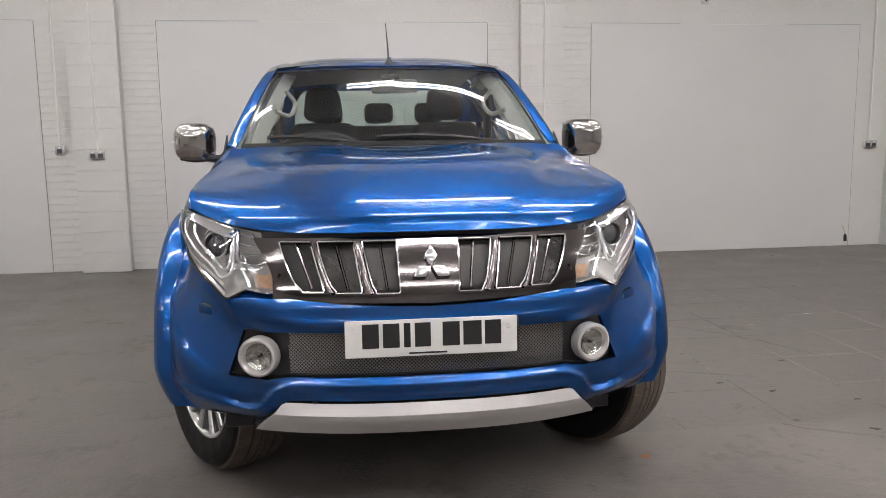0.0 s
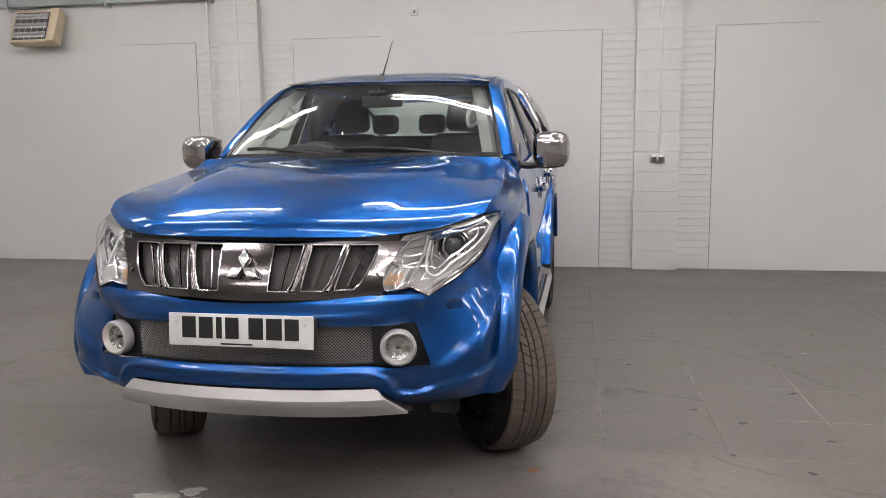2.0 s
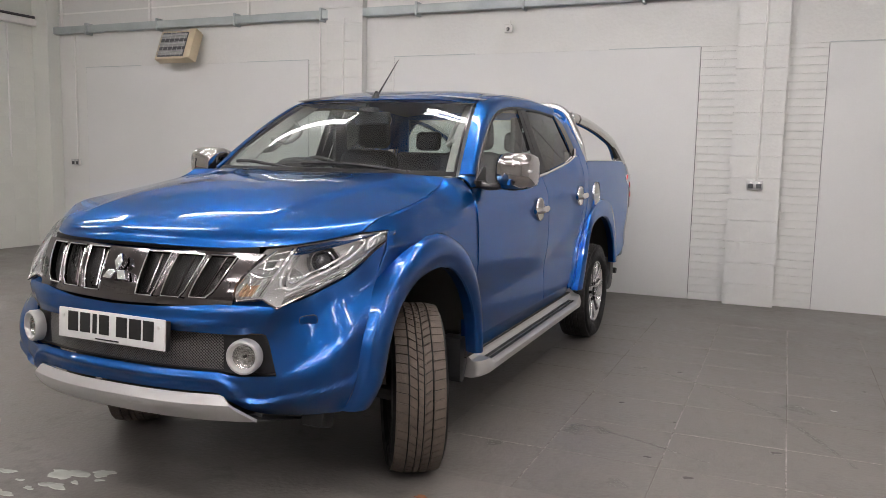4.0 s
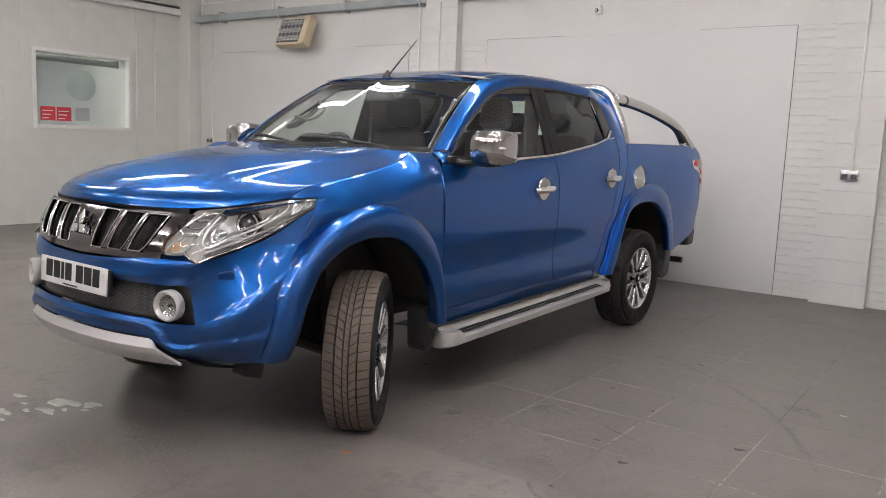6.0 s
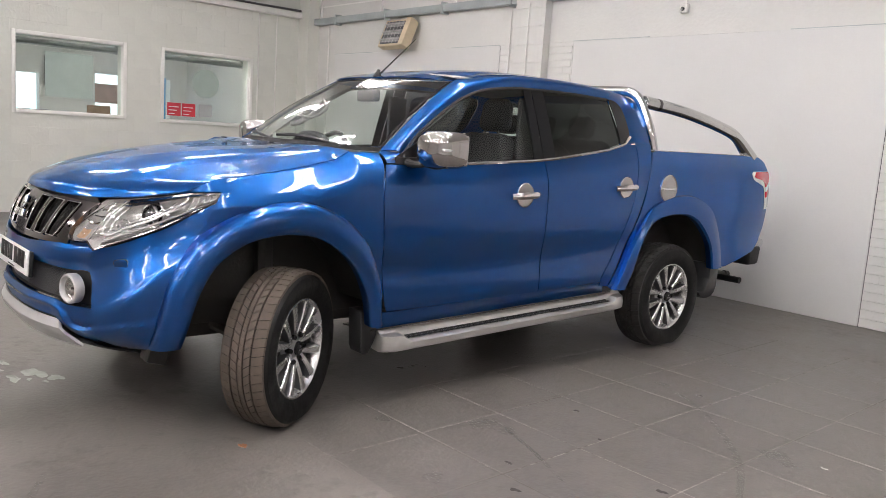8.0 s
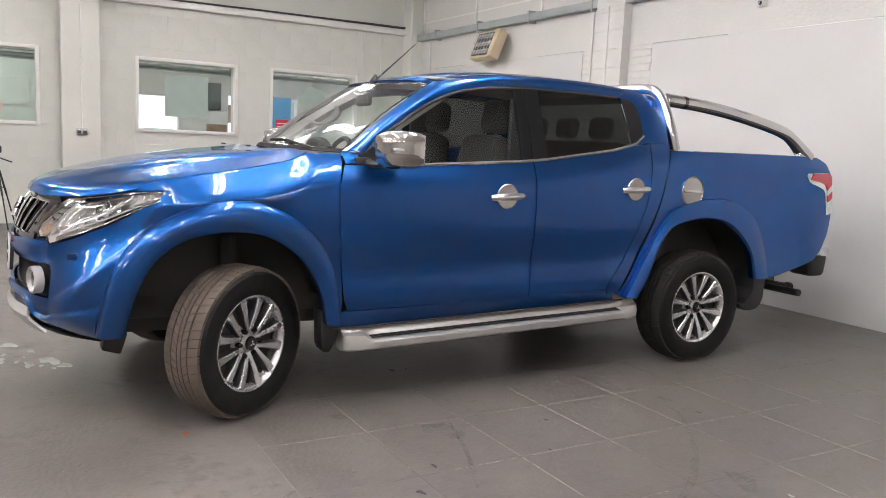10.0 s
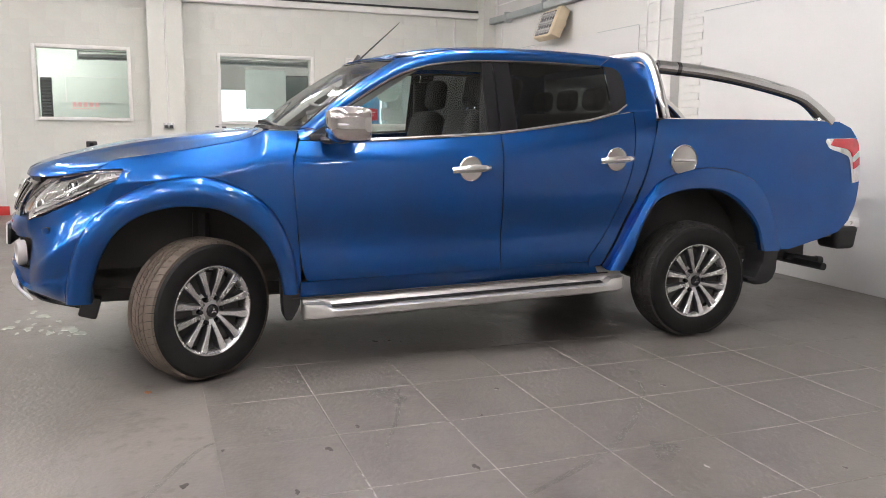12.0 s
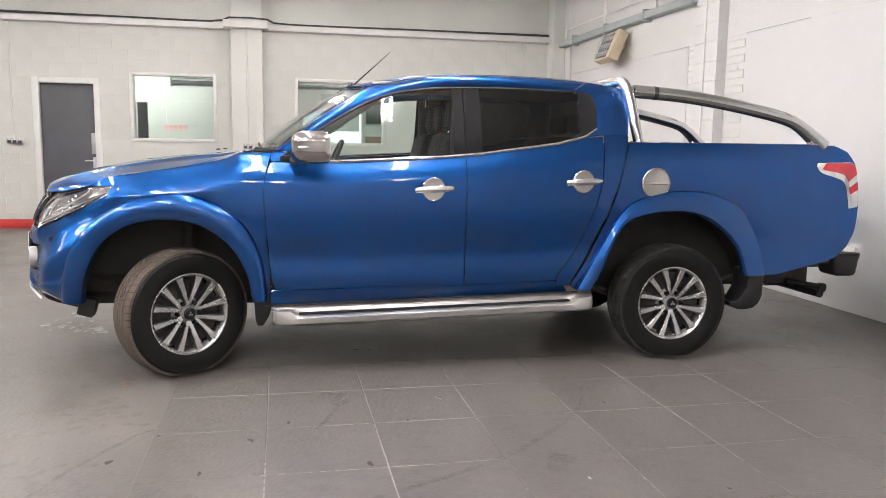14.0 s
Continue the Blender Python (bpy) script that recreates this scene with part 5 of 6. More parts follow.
# lower mesh, fog lamps, skid plate, number plate
pocket_x = lambda z: float(np.interp(z, (0.55, 0.69), (0.624, 0.570)))
part("pocket_backing", both(sheet(30, 4, lambda u, v: ((lambda x: (x, nose(x, 0.63)[1] + 0.075, 0.54 + 0.155 * v))(pocket_x(0.54 + 0.155 * v) * u)))), UNDER, bumper)
for edge, top in ((hb, -1), (ht, 1)):
    wide = 0.620 if top < 0 else 0.568
    part("pocket_lip", shell(both(sheet(30, 2, lambda u, v: (wide * u, nose(wide * u, 0.63)[1] + 0.016 + 0.06 * v, edge(wide * u) - top * 0.012 * v))), MID, 0.004), BLACK, bumper)
on_body(BLACK, "pocket_wall", sheet(8, 4, lambda u, v: tuple(np.array(nose(0.62, 0.546 + 0.146 * u)) + np.array((0.004 - 0.03 * v, 0.004 + 0.075 * v, 0.0)))), bumper, "", 0.004)
part("lower_mesh", wires(lambda x, z: abs(x) < 0.435 and hb(abs(x)) - 0.004 < z < ht(abs(x)) + 0.004, lambda x, z: (x, nose(x, 0.63)[1] + 0.028, z), -0.44, 0.44, 0.550, 0.705, 0.0112, 0.0015, 0.001), LOWWIRE, bumper, "woven dark steel mesh", kind="stuff")
for s in (1, -1):
    pod = shell(sheet(8, 6, lambda u, v: (lambda x, z: (x, nose(x, 0.63)[1] + 0.030, z))(0.432 + (pocket_x(0.545 + 0.145 * v) - 0.436) * u, 0.545 + 0.145 * v)), MID, 0.01)
    fx, fy = 0.525, nose(0.525, 0.63)[1] - 0.002
    m = pose(fx, fy - 0.008, 0.617, 0, 0, 16)
    outer = move(lathe([(0.02, 0.062), (-0.012, 0.063), (-0.019, 0.059), (-0.021, 0.053), (-0.014, 0.047), (-0.006, 0.043), (0.02, 0.041)], 36, "Y"), m)
    lamp = move(lathe([(0.008, 0.0), (0.007, 0.02), (0.003, 0.034), (-0.004, 0.044)], 30, "Y"), m)
    bulb = move(lathe([(-0.002, 0.0), (-0.001, 0.005), (0.016, 0.006)], 14, "Y"), m)
    lens = move(lathe([(-0.012, 0.0), (-0.011, 0.02), (-0.008, 0.036), (-0.003, 0.044)], 30, "Y"), m)
    ms = [pod, outer, lamp, bulb, lens]
    if s < 0:
        ms = [flip(q) for q in ms]
    f = part("fog_lamp", ms[0], BLACK, car, "round fog lamp with silver surround in a black pod")
    part("lamp_surround", ms[1], SILVERPAINT, f, "satin silver ring")
    part("reflector", ms[2], FOGREF, f)
    part("bulb_shield", ms[3], GUN, f)
    q = part("fog_lens", ms[4], LENS, f)
    q.visible_shadow = False
    at = Matrix.Translation(wc) @ pose(0, 0, 0, 4, -8, 36)
    ring = [(0.031 * math.copysign(abs(math.cos(q)) ** 0.55, math.cos(q)), 0.018 * math.copysign(abs(math.sin(q)) ** 0.55, math.sin(q))) for q in np.linspace(0, 2 * math.pi, 25)[:-1]]
    w = move(prism(ring, -0.004, 0.012, 0.002), at)
    cover = part("washer_cover", w if s > 0 else flip(w), BLUE, bumper)
    w = move(prism([(1.05 * a, 1.08 * b) for a, b in ring], -0.0022, 0.010), at)
    part("seam", w if s > 0 else flip(w), BLACK, cover)

skid = both(sheet(24, 6, lambda u, v: (lambda x, z: (x, yc(z) - 0.004 - 0.026 * (1 - abs(v - 0.62) / (0.62 if v < 0.62 else 0.38)) + front_sweep(x), z))((0.548 - 0.094 * v) * u, 0.372 + 0.105 * v)))
part("skid_plate", shell(skid, MID, 0.012), SILVERPAINT, car, "satin silver skid plate under the bumper")
lowr = both(sheet(24, 6, lambda u, v: (0.55 * u, -0.89 + front_sweep(0.55 * u) + 0.28 * (1 - v) ** 1.5, 0.30 + 0.085 * v)))
part("lower_valance", shell(lowr, MID, 0.008), BLACK, car, "black plastic lower valance")

plate = part("number_plate", move(box(-0.261, 0.261, -0.004, 0.004, -0.056, 0.056, 0.003), pose(0.0, -0.951, 0.681, -3)), PLATE, car, "white front number plate with black bars")
part("plate_holder", move(box(-0.258, 0.268, 0.004, 0.02, -0.058, 0.05, 0.003), pose(0.0, -0.951, 0.681, -3)), BLACK, plate)
for x, wd in ((-0.185, 0.05), (-0.123, 0.05), (-0.075, 0.02), (-0.028, 0.048), (0.058, 0.052), (0.123, 0.056), (0.186, 0.05)):
    part("plate_bar", move(box(x - wd / 2, x + wd / 2, -0.006, -0.004, -0.028, 0.045), pose(0.0, -0.951, 0.681, -3)), INK, plate)
part("plate_bar", move(box(-0.07, 0.045, -0.006, -0.004, -0.049, -0.044), pose(0.0, -0.951, 0.681, -3)), INK, plate)
for x in (-0.235, 0.235):
    part("plate_bolt", move(lathe([(-0.007, 0.0), (-0.007, 0.007), (-0.004, 0.008)], 12, "Y"), pose(x, -0.951, 0.707, -3)), WHITEPVC, plate)

# scuttle and wipers
sc = both(sheet(24, 3, lambda u, v: hood_back(u) * (1 - v) + ws_bot(min(1, u)) * v + np.array((0, 0.0, -0.012 + 0.004 * v))))
part("scuttle", shell(sc, MID, 0.004), RUBBER, car, "black plastic scuttle")
wiper = lambda p0, p1, p2: (tube(poly([p0, p1]), 0.008, 6, 8), tube(curve([p1, tuple((np.array(p1) + np.array(p2)) / 2 + np.array((0, 0, 0.006))), p2]), 0.006, 12, 6, 1.6))
for pts in (((-0.12, 0.405, 1.262), (-0.36, 0.44, 1.287), (-0.60, 0.51, 1.296)), ((0.50, 0.45, 1.262), (0.25, 0.42, 1.290), (-0.10, 0.405, 1.293))):
    a, b = wiper(*pts)
    w = part("wiper", a, BLACK, car, "black windscreen wiper")
    part("wiper_blade", b, BLACK, w)
    part("wiper_pivot", move(lathe([(0.0, 0.0), (0.0, 0.016), (0.02, 0.012), (0.022, 0.0)], 14, "Z"), pose(pts[0][0], pts[0][1], pts[0][2] - 0.012)), BLACK, w)

# aerial
aer = part("aerial", tube(poly([(0.0, 1.0, 1.672), (0.0, 1.273, 1.925)]), lambda u: 0.006 - 0.004 * u, 10, 8), BLACK, car, "short black roof aerial leaning back")
part("aerial_base", move(lathe([(0.0, 0.026), (0.012, 0.024), (0.03, 0.014), (0.045, 0.009), (0.05, 0.0)], 16, "Z"), pose(0.0, 1.0, 1.668, -12)), BLACK, aer)
# ---- wheels ----
def wheel(m, foot, rubber=TREAD):
    """Alloy of six split spokes in a road tyre."""
    RT, K = 0.368, 1.05

    def squash(bm):
        """Flattens the tyre where it stands, its sides bulging a little."""
        for v in bm.verts:
            if v.co.z < -foot:
                v.co.x += math.copysign(0.25 * (-foot - v.co.z), v.co.x + 0.1)
                v.co.z = -foot
        return bm
    rim = lathe([(-0.17, 0.205 * K), (-0.03, 0.198 * K), (-0.004, 0.208 * K), (0.004, 0.216 * K), (0.004, 0.222 * K), (-0.004, 0.222 * K), (-0.17, 0.222 * K)], 64)
    w = part("wheel", rim, ALLOY, car, "machined alloy wheel with split spokes and black tyre", 40)
    w.matrix_basis = m
    prof = [(-0.18, 0.231), (-0.2025, 0.255), (-0.2106, 0.298), (-0.205, 0.331), (-0.186, 0.351), (-0.162, 0.358), (-0.027, 0.358), (-0.002, 0.352), (0.018, 0.332), (0.024, 0.299), (0.017, 0.258), (0.004, 0.235)]
    part("tyre", squash(lathe(prof, 96)), RUBBER, w, "black road tyre with dusty tread", 30)
    # tread: five ribs, cut across by slanting sipes
    vs, fs = [], []
    ribs = ((-0.194, -0.147, 58, 0.03, 0.93), (-0.140, -0.111, 58, 0.055, 0.90), (-0.105, -0.086, 76, 0.03, 0.93), (-0.080, -0.050, 58, -0.055, 0.90), (-0.043, 0.006, 58, -0.03, 0.93))
    for row, (a0, a1, nb, sk, fill) in enumerate(ribs):
        for k in range(nb):
            t0, t1 = 2 * math.pi * (k + 0.4 * (row % 2)) / nb, 2 * math.pi * (k + 0.4 * (row % 2) + fill) / nb
            base = len(vs)
            for r in (0.348, RT):
                for a, t in ((a0, t0), (a1, t0 + sk), (a1, t1 + sk), (a0, t1)):
                    rr = r - (0.010 if (row == 0 and a == a0) or (row == 4 and a == a1) else 0)
                    z = rr * math.sin(t)
                    vs.append((a, rr * math.cos(t), max(z, 0.001 - foot)))
            fs.extend([tuple(base + q for q in f) for f in ((4, 5, 6, 7), (0, 4, 7, 3), (1, 2, 6, 5), (0, 1, 5, 4), (3, 7, 6, 2))])
    me = bpy.data.meshes.new("t")
    me.from_pydata(vs, [], fs)
    bm = bmesh.new()
    bm.from_mesh(me)
    bpy.data.meshes.remove(me)
    bmesh.ops.recalc_face_normals(bm, faces=bm.faces)
    part("tread", bm, rubber, w, "grooved tread blocks", 20, "stuff")
    part("rim_barrel", lathe([(-0.19, 0.2), (-0.05, 0.195), (-0.05, 0.0)], 40), UNDER, w)
    part("brake_disc", lathe([(-0.09, 0.06), (-0.09, 0.15), (-0.075, 0.15), (-0.075, 0.06)], 40), ALLOYDARK, w)
    def spoke(ang, lean, widths, deep):
        q = bmesh.new()
        rows = []
        for r, hw_, xx in widths:
            tw = -lean * 0.010 * (0.207 - r) / 0.16
            rows.append([q.verts.new((xx - deep, tw - hw_ * 1.25, r)), q.verts.new((xx - 0.004, tw - hw_, r)), q.verts.new((xx, tw - hw_ * 0.8, r)), q.verts.new((xx, tw + hw_ * 0.8, r)), q.verts.new((xx - 0.004, tw + hw_, r)), q.verts.new((xx - deep, tw + hw_ * 1.25, r))])
        for a, b in zip(rows, rows[1:]):
            for j in range(6):
                q.faces.new((a[j], a[(j + 1) % 6], b[(j + 1) % 6], b[j]))
        q.faces.new(rows[0])
        q.faces.new(rows[-1])
        bmesh.ops.recalc_face_normals(q, faces=q.faces)
        return move(q, Matrix.Rotation(radians(ang), 4, "X"))
    for k in range(6):
        for d in (-1, 1):
            ang = k * 60 + d * 14 + 30
            sp = part("spoke", spoke(ang, d, [(0.036, 0.010, -0.024), (0.075, 0.0105, -0.014), (0.145, 0.013, -0.004), (0.216, 0.0185, 0.002)], 0.012), ALLOY, w)
            part("spoke_side", spoke(ang, d, [(0.036, 0.012, -0.0275), (0.075, 0.013, -0.0185), (0.145, 0.016, -0.0085), (0.216, 0.0225, -0.003)], 0.035), ALLOYDARK, sp)
    part("hub", lathe([(-0.06, 0.095), (-0.045, 0.092), (-0.036, 0.075), (-0.026, 0.052), (-0.018, 0.040), (-0.014, 0.034), (-0.014, 0.0)], 36), HUBGREY, w)
    part("centre_cap", lathe([(-0.012, 0.034), (-0.002, 0.033), (0.002, 0.028), (0.003, 0.0)], 28), GLOSSBLACK, w)
    for k in range(6):
        part("wheel_nut", move(lathe([(-0.045, 0.0125), (-0.016, 0.0125), (-0.010, 0.009), (-0.009, 0.0)], 6), Matrix.Rotation(radians(60 * k + 30), 4, "X") @ pose(0.006, 0, 0.066)), GLOSSBLACK, w)
    for a in (90, 210, 330):
        d = prism([(0, 0), (0.009, 0.005), (0.018, 0), (0.009, -0.005)], -0.001, 0.001)
        bmesh.ops.transform(d, matrix=Matrix.Rotation(radians(90), 4, "Z"), verts=d.verts)
        bmesh.ops.transform(d, matrix=Matrix.Translation((0.004, 0, 0)) @ Matrix.Rotation(radians(a), 4, "X"), verts=d.verts)
        part("cap_mark", d, CHROME, w)
    return w


STEER = 33
wheel(pose(0.722, -0.022, 0.331, 0, 0, STEER) @ pose(0.14, 0, 0), 0.341)
wheel(pose(-0.722, -0.022, 0.331, 0, 0, STEER) @ pose(-0.14, 0, 0, 0, 0, 180), 0.341)
wheel(pose(0.86, 2.985, 0.352), 0.3415, TREADDARK)
wheel(pose(-0.86, 2.985, 0.352, 0, 0, 180), 0.3415, TREADDARK)

# ---- running gear and underside ----
part("floor_pan", box(-0.455, 0.455, -0.40, 4.10, 0.48, 0.60, 0.02), UNDER, car)
part("floor_pan", box(-0.80, 0.80, 0.55, 2.40, 0.47, 0.52, 0.01), UNDER, car)
for s in (-1, 1):
    part("chassis_rail", box(min(s * 0.38, s * 0.48), max(s * 0.38, s * 0.48), -0.7, 4.2, 0.40, 0.52, 0.01), UNDER, car)
part("rear_axle", join(bar((-0.75, 3.0, 0.341), (0.75, 3.0, 0.341), 0.045, 12), move(lathe([(-0.13, 0.03), (-0.09, 0.11), (0.0, 0.14), (0.09, 0.11), (0.13, 0.03)], 20), pose(-0.1, 3.0, 0.36))), UNDER, car)
part("front_axle", bar((-0.65, 0.0, 0.35), (0.65, 0.0, 0.35), 0.03, 10), UNDER, car)
part("sump_guard", box(-0.36, 0.36, -0.66, 0.5, 0.30, 0.44, 0.03), UNDER, car)
for s in (-1, 1):
    part("suspension_arm", join(bar((s * 0.35, -0.15, 0.36), (s * 0.68, 0.0, 0.28), 0.03), bar((s * 0.35, 0.18, 0.36), (s * 0.68, 0.0, 0.28), 0.03), bar((s * 0.58, 0.0, 0.3), (s * 0.52, 0.02, 0.8), 0.045)), UNDER, car)
    part("leaf_spring", tube(curve([(s * 0.52, 2.4, 0.46), (s * 0.52, 3.0, 0.31), (s * 0.52, 3.6, 0.47)]), 0.03, 16, 8), UNDER, car)
    # mud flaps, front and rear
    for outline, x0, x1 in ((((0.400, 0.47), (0.505, 0.47), (0.500, 0.34), (0.485, 0.30), (0.455, 0.25), (0.425, 0.25), (0.412, 0.28)), 0.71, 0.82),
                            (((3.50, 0.56), (3.612, 0.55), (3.607, 0.39), (3.585, 0.34), (3.546, 0.312), (3.49, 0.303), (3.441, 0.305), (3.40, 0.325), (3.375, 0.352), (3.43, 0.352), (3.464, 0.383), (3.50, 0.45)), 0.68, 0.86)):
        fl = move(prism([(-z, y) for y, z in outline], 0, x1 - x0, 0.004), Matrix(((0, 1, 0, x0), (0, 0, 1, 0), (-1, 0, 0, 0), (0, 0, 0, 1))))
        part("mud_flap", fl if s > 0 else flip(fl), BLACK, car, "black rubber mud flap")
    part("arch_deflector", move(box(-0.05, 0.05, -0.045, 0.045, -0.055, 0.055, 0.012), pose(s * 0.63, -0.535, 0.345, -16)), BLACK, car)

# gearbox, tank and exhaust hang low between the rails
part("gearbox", box(-0.20, 0.18, 0.25, 1.45, 0.25, 0.48, 0.05, 3), UNDER, car)
part("fuel_tank", box(0.16, 0.66, 1.15, 2.25, 0.27, 0.48, 0.05, 3), UNDER, car)
part("propshaft", bar((-0.05, 1.4, 0.37), (-0.1, 2.9, 0.37), 0.04, 12), UNDER, car)
part("exhaust_pipe", tube(curve([(-0.45, 0.5, 0.34), (-0.50, 1.4, 0.31), (-0.46, 2.3, 0.33), (-0.30, 2.75, 0.5), (-0.34, 3.4, 0.5), (-0.42, 4.1, 0.42)]), 0.032, 40, 10), UNDER, car)
part("silencer", move(lathe([(-0.35, 0.03), (-0.33, 0.085), (0.33, 0.085), (0.35, 0.03)], 20, "Y"), pose(-0.49, 1.75, 0.31)), UNDER, car)
# ---- side steps ----
def side_step(s):
    """Moulded running board: sloping tread, black grooves, rounded swept-up ends."""
    z = lambda y: 0.307 + 0.034 * (y - 0.5)
    y0, y1 = 0.51, 2.45
    n = 60

    def section(y):
        d = min(y - y0, y1 - y)
        e = max(0.0, min(1.0, d / 0.10))
        rnd = math.sqrt(max(0.0, 1 - (1 - e) ** 2))
        up = max(0.0, min(1.0, (0.15 - d) / 0.05))
        up = up * up * (3 - 2 * up)
        w = 0.86 + 0.098 * (0.45 + 0.55 * rnd)
        zz = z(y)
        lip = 0.020 + 0.042 * up
        return [(a - 0.05, zz + 0.74 * (b - zz + 0.052) - 0.052) for a, b in [(0.81, zz + 0.142), (0.832, zz + 0.134), (0.876, zz + 0.056 + 0.03 * up), (0.888, zz + 0.038 + 0.034 * up), (0.895, zz + 0.030 + 0.040 * up), (min(0.925, w - 0.03), zz + 0.026 + 0.04 * up),
                (min(0.931, w - 0.022), zz + lip + 0.004), (w - 0.010, zz + lip), (w, zz + 0.010), (w - 0.004, zz - 0.034), (w - 0.03, zz - 0.052), (0.82, zz - 0.045)]]
    bm = bmesh.new()
    rows = [[bm.verts.new((x, yy, zz)) for x, zz in section(yy)] for yy in [y0 + (y1 - y0) * (0.5 - 0.5 * math.cos(math.pi * i / n)) for i in range(n + 1)]]
    for a, b in zip(rows, rows[1:]):
        for j in range(12):
            bm.faces.new((a[j], a[(j + 1) % 12], b[(j + 1) % 12], b[j]))
    bm.faces.new(rows[0])
    bm.faces.new(rows[-1])
    bmesh.ops.recalc_face_normals(bm, faces=bm.faces)
    pads = []
    for xa, xb in ((0.889, 0.8915), (0.896, 0.8985), (0.903, 0.9055), (0.914, 0.929)):
        pads.append(sheet(20, 1, lambda u, v: (xa + (xb - xa) * v - 0.05, y0 + 0.15 + (y1 - y0 - 0.30) * u, z(y0 + 0.15 + (y1 - y0 - 0.30) * u) + 0.0165 - 0.1 * (xa + (xb - xa) * v - 0.896))))
    legs = [box(0.60, 0.81, yy - 0.02, yy + 0.02, z(yy) - 0.03, z(yy) + 0.02, 0.004) for yy in (0.75, 1.45, 2.15)]
    f = (lambda q: q) if s > 0 else flip
    st = part("side_step", f(bm), SATIN, car, "satin aluminium side step with black grooves", 28)
    for p in pads:
        part("step_groove", f(shell(p, (0, 1, 0), 0.003)), BLACK, st)
    for p in legs:
        part("step_bracket", f(p), UNDER, st)


side_step(1)
side_step(-1)

# ---- sports bar ----
for s in (1, -1):
    hoop = tube(curve([(s * 0.785, 2.732, 1.355), (s * 0.757, 2.712, 1.48), (s * 0.704, 2.705, 1.60), (s * 0.652, 2.696, 1.69), (s * 0.59, 2.69, 1.732), (s * 0.50, 2.69, 1.742), (0.0, 2.69, 1.748)]), 0.033, 50, 14)
    sb = part("sports_bar", hoop, STEELBAR, car, "polished steel sports bar over the load bed")
    tail = tube(curve([(s * 0.672, 2.73, 1.674), (s * 0.69, 3.03, 1.655), (s * 0.712, 3.30, 1.621), (s * 0.735, 3.585, 1.569), (s * 0.75, 3.79, 1.518), (s * 0.762, 3.88, 1.464), (s * 0.775, 3.95, 1.405), (s * 0.787, 4.01, 1.352)]), lambda u: 0.041 + 0.012 * max(0.0, (u - 0.85) / 0.15), 60, 18, 1.0)
    part("side_tube", tail, STEELBAR, sb)
    part("collar", tube(poly([(s * 0.680, 2.86, 1.667), (s * 0.682, 2.885, 1.665)]), 0.0425, 2, 18, 1.0), GUN, sb)
    part("foot_plate", box(min(s * 0.73, s * 0.82), max(s * 0.73, s * 0.82), 2.70, 2.86, 1.352, 1.362, 0.003), CHROME, sb)
    part("foot_plate", box(min(s * 0.73, s * 0.82), max(s * 0.73, s * 0.82), 3.90, 4.08, 1.362, 1.370, 0.003), CHROME, sb)

# ---- rear bumper and tow bar ----
part("rear_bumper", box(-0.78, 0.78, 4.20, 4.38, 0.60, 0.68, 0.03, 3), BLACK, car, "black rear step bumper with chrome caps")
for s in (1, -1):
    part("bumper_cap", box(min(s * 0.56, s * 0.80), max(s * 0.56, s * 0.80), 4.19, 4.375, 0.645, 0.714, 0.025, 3), CHROME, car)
    bc = box(min(s * 0.60, s * 0.79), max(s * 0.60, s * 0.79), 4.16, 4.37, 0.50, 0.655, 0.03, 3)
    for v in bc.verts:
        v.co.y += 0.35 * max(0.0, 0.655 - v.co.z) * (0.45 if v.co.y < 4.27 else -0.45)
    part("bumper_corner", bc, BLACK, car)
    part("bumper_stay", box(min(s * 0.44, s * 0.50), max(s * 0.44, s * 0.50), 3.9, 4.3, 0.52, 0.62, 0.01), UNDER, car)
part("bed_skirt", box(-0.74, 0.74, 3.62, 4.2, 0.58, 0.66, 0.01), UNDER, car)
tow = part("tow_bar", join(bar((-0.79, 4.08, 0.385), (0.79, 4.08, 0.385), 0.026, 12), box(-0.06, 0.06, 4.06, 4.30, 0.38, 0.46, 0.01)), BLACK, car, "black tow bar under the bumper")
for s in (1, -1):
    part("tow_bracket", box(min(s * 0.42, s * 0.435), max(s * 0.42, s * 0.435), 3.9, 4.12, 0.38, 0.58, 0.004), UNDER, tow)
part("tow_arm", bar((0.50, 4.02, 0.42), (0.56, 4.26, 0.385), 0.024, 12), BLACK, tow)
part("tow_arm_end", bar((0.555, 4.24, 0.388), (0.563, 4.28, 0.382), 0.032, 12), BLACK, tow)

# ---- cab interior ----
def seat(x, y, w=0.52, head=True, name="front_seat"):
    st = part(name, box(x - w / 2, x + w / 2, y - 0.26, y + 0.26, 0.72, 0.92, 0.06, 3), GREYCLOTH, car, "dark grey cloth seat with headrest")
    back = box(-w / 2 + 0.02, w / 2 - 0.02, -0.07, 0.07, 0.0, 0.52, 0.06, 4)
    for v in back.verts:
        if v.co.z > 0.3:
            v.co.x *= 1 - 0.30 * ((v.co.z - 0.3) / 0.26) ** 1.5
    part("backrest", move(back, pose(x, y + 0.26, 0.88, -14)), GREYCLOTH, st)
    if head:
        rest = box(-0.112, 0.112, -0.055, 0.055, 0.0, 0.205, 0.052, 6)
        for v in rest.verts:
            v.co.x *= 1.06 - 0.22 * (v.co.z / 0.205) ** 2
        part("headrest", move(rest, pose(x, y + 0.42, 1.40, -8)), GREYCLOTH, st)
        for d in (-0.06, 0.06):
            part("headrest_post", bar((x + d, y + 0.39, 1.36), (x + d, y + 0.425, 1.46), 0.007), CHROME, st)
    return st


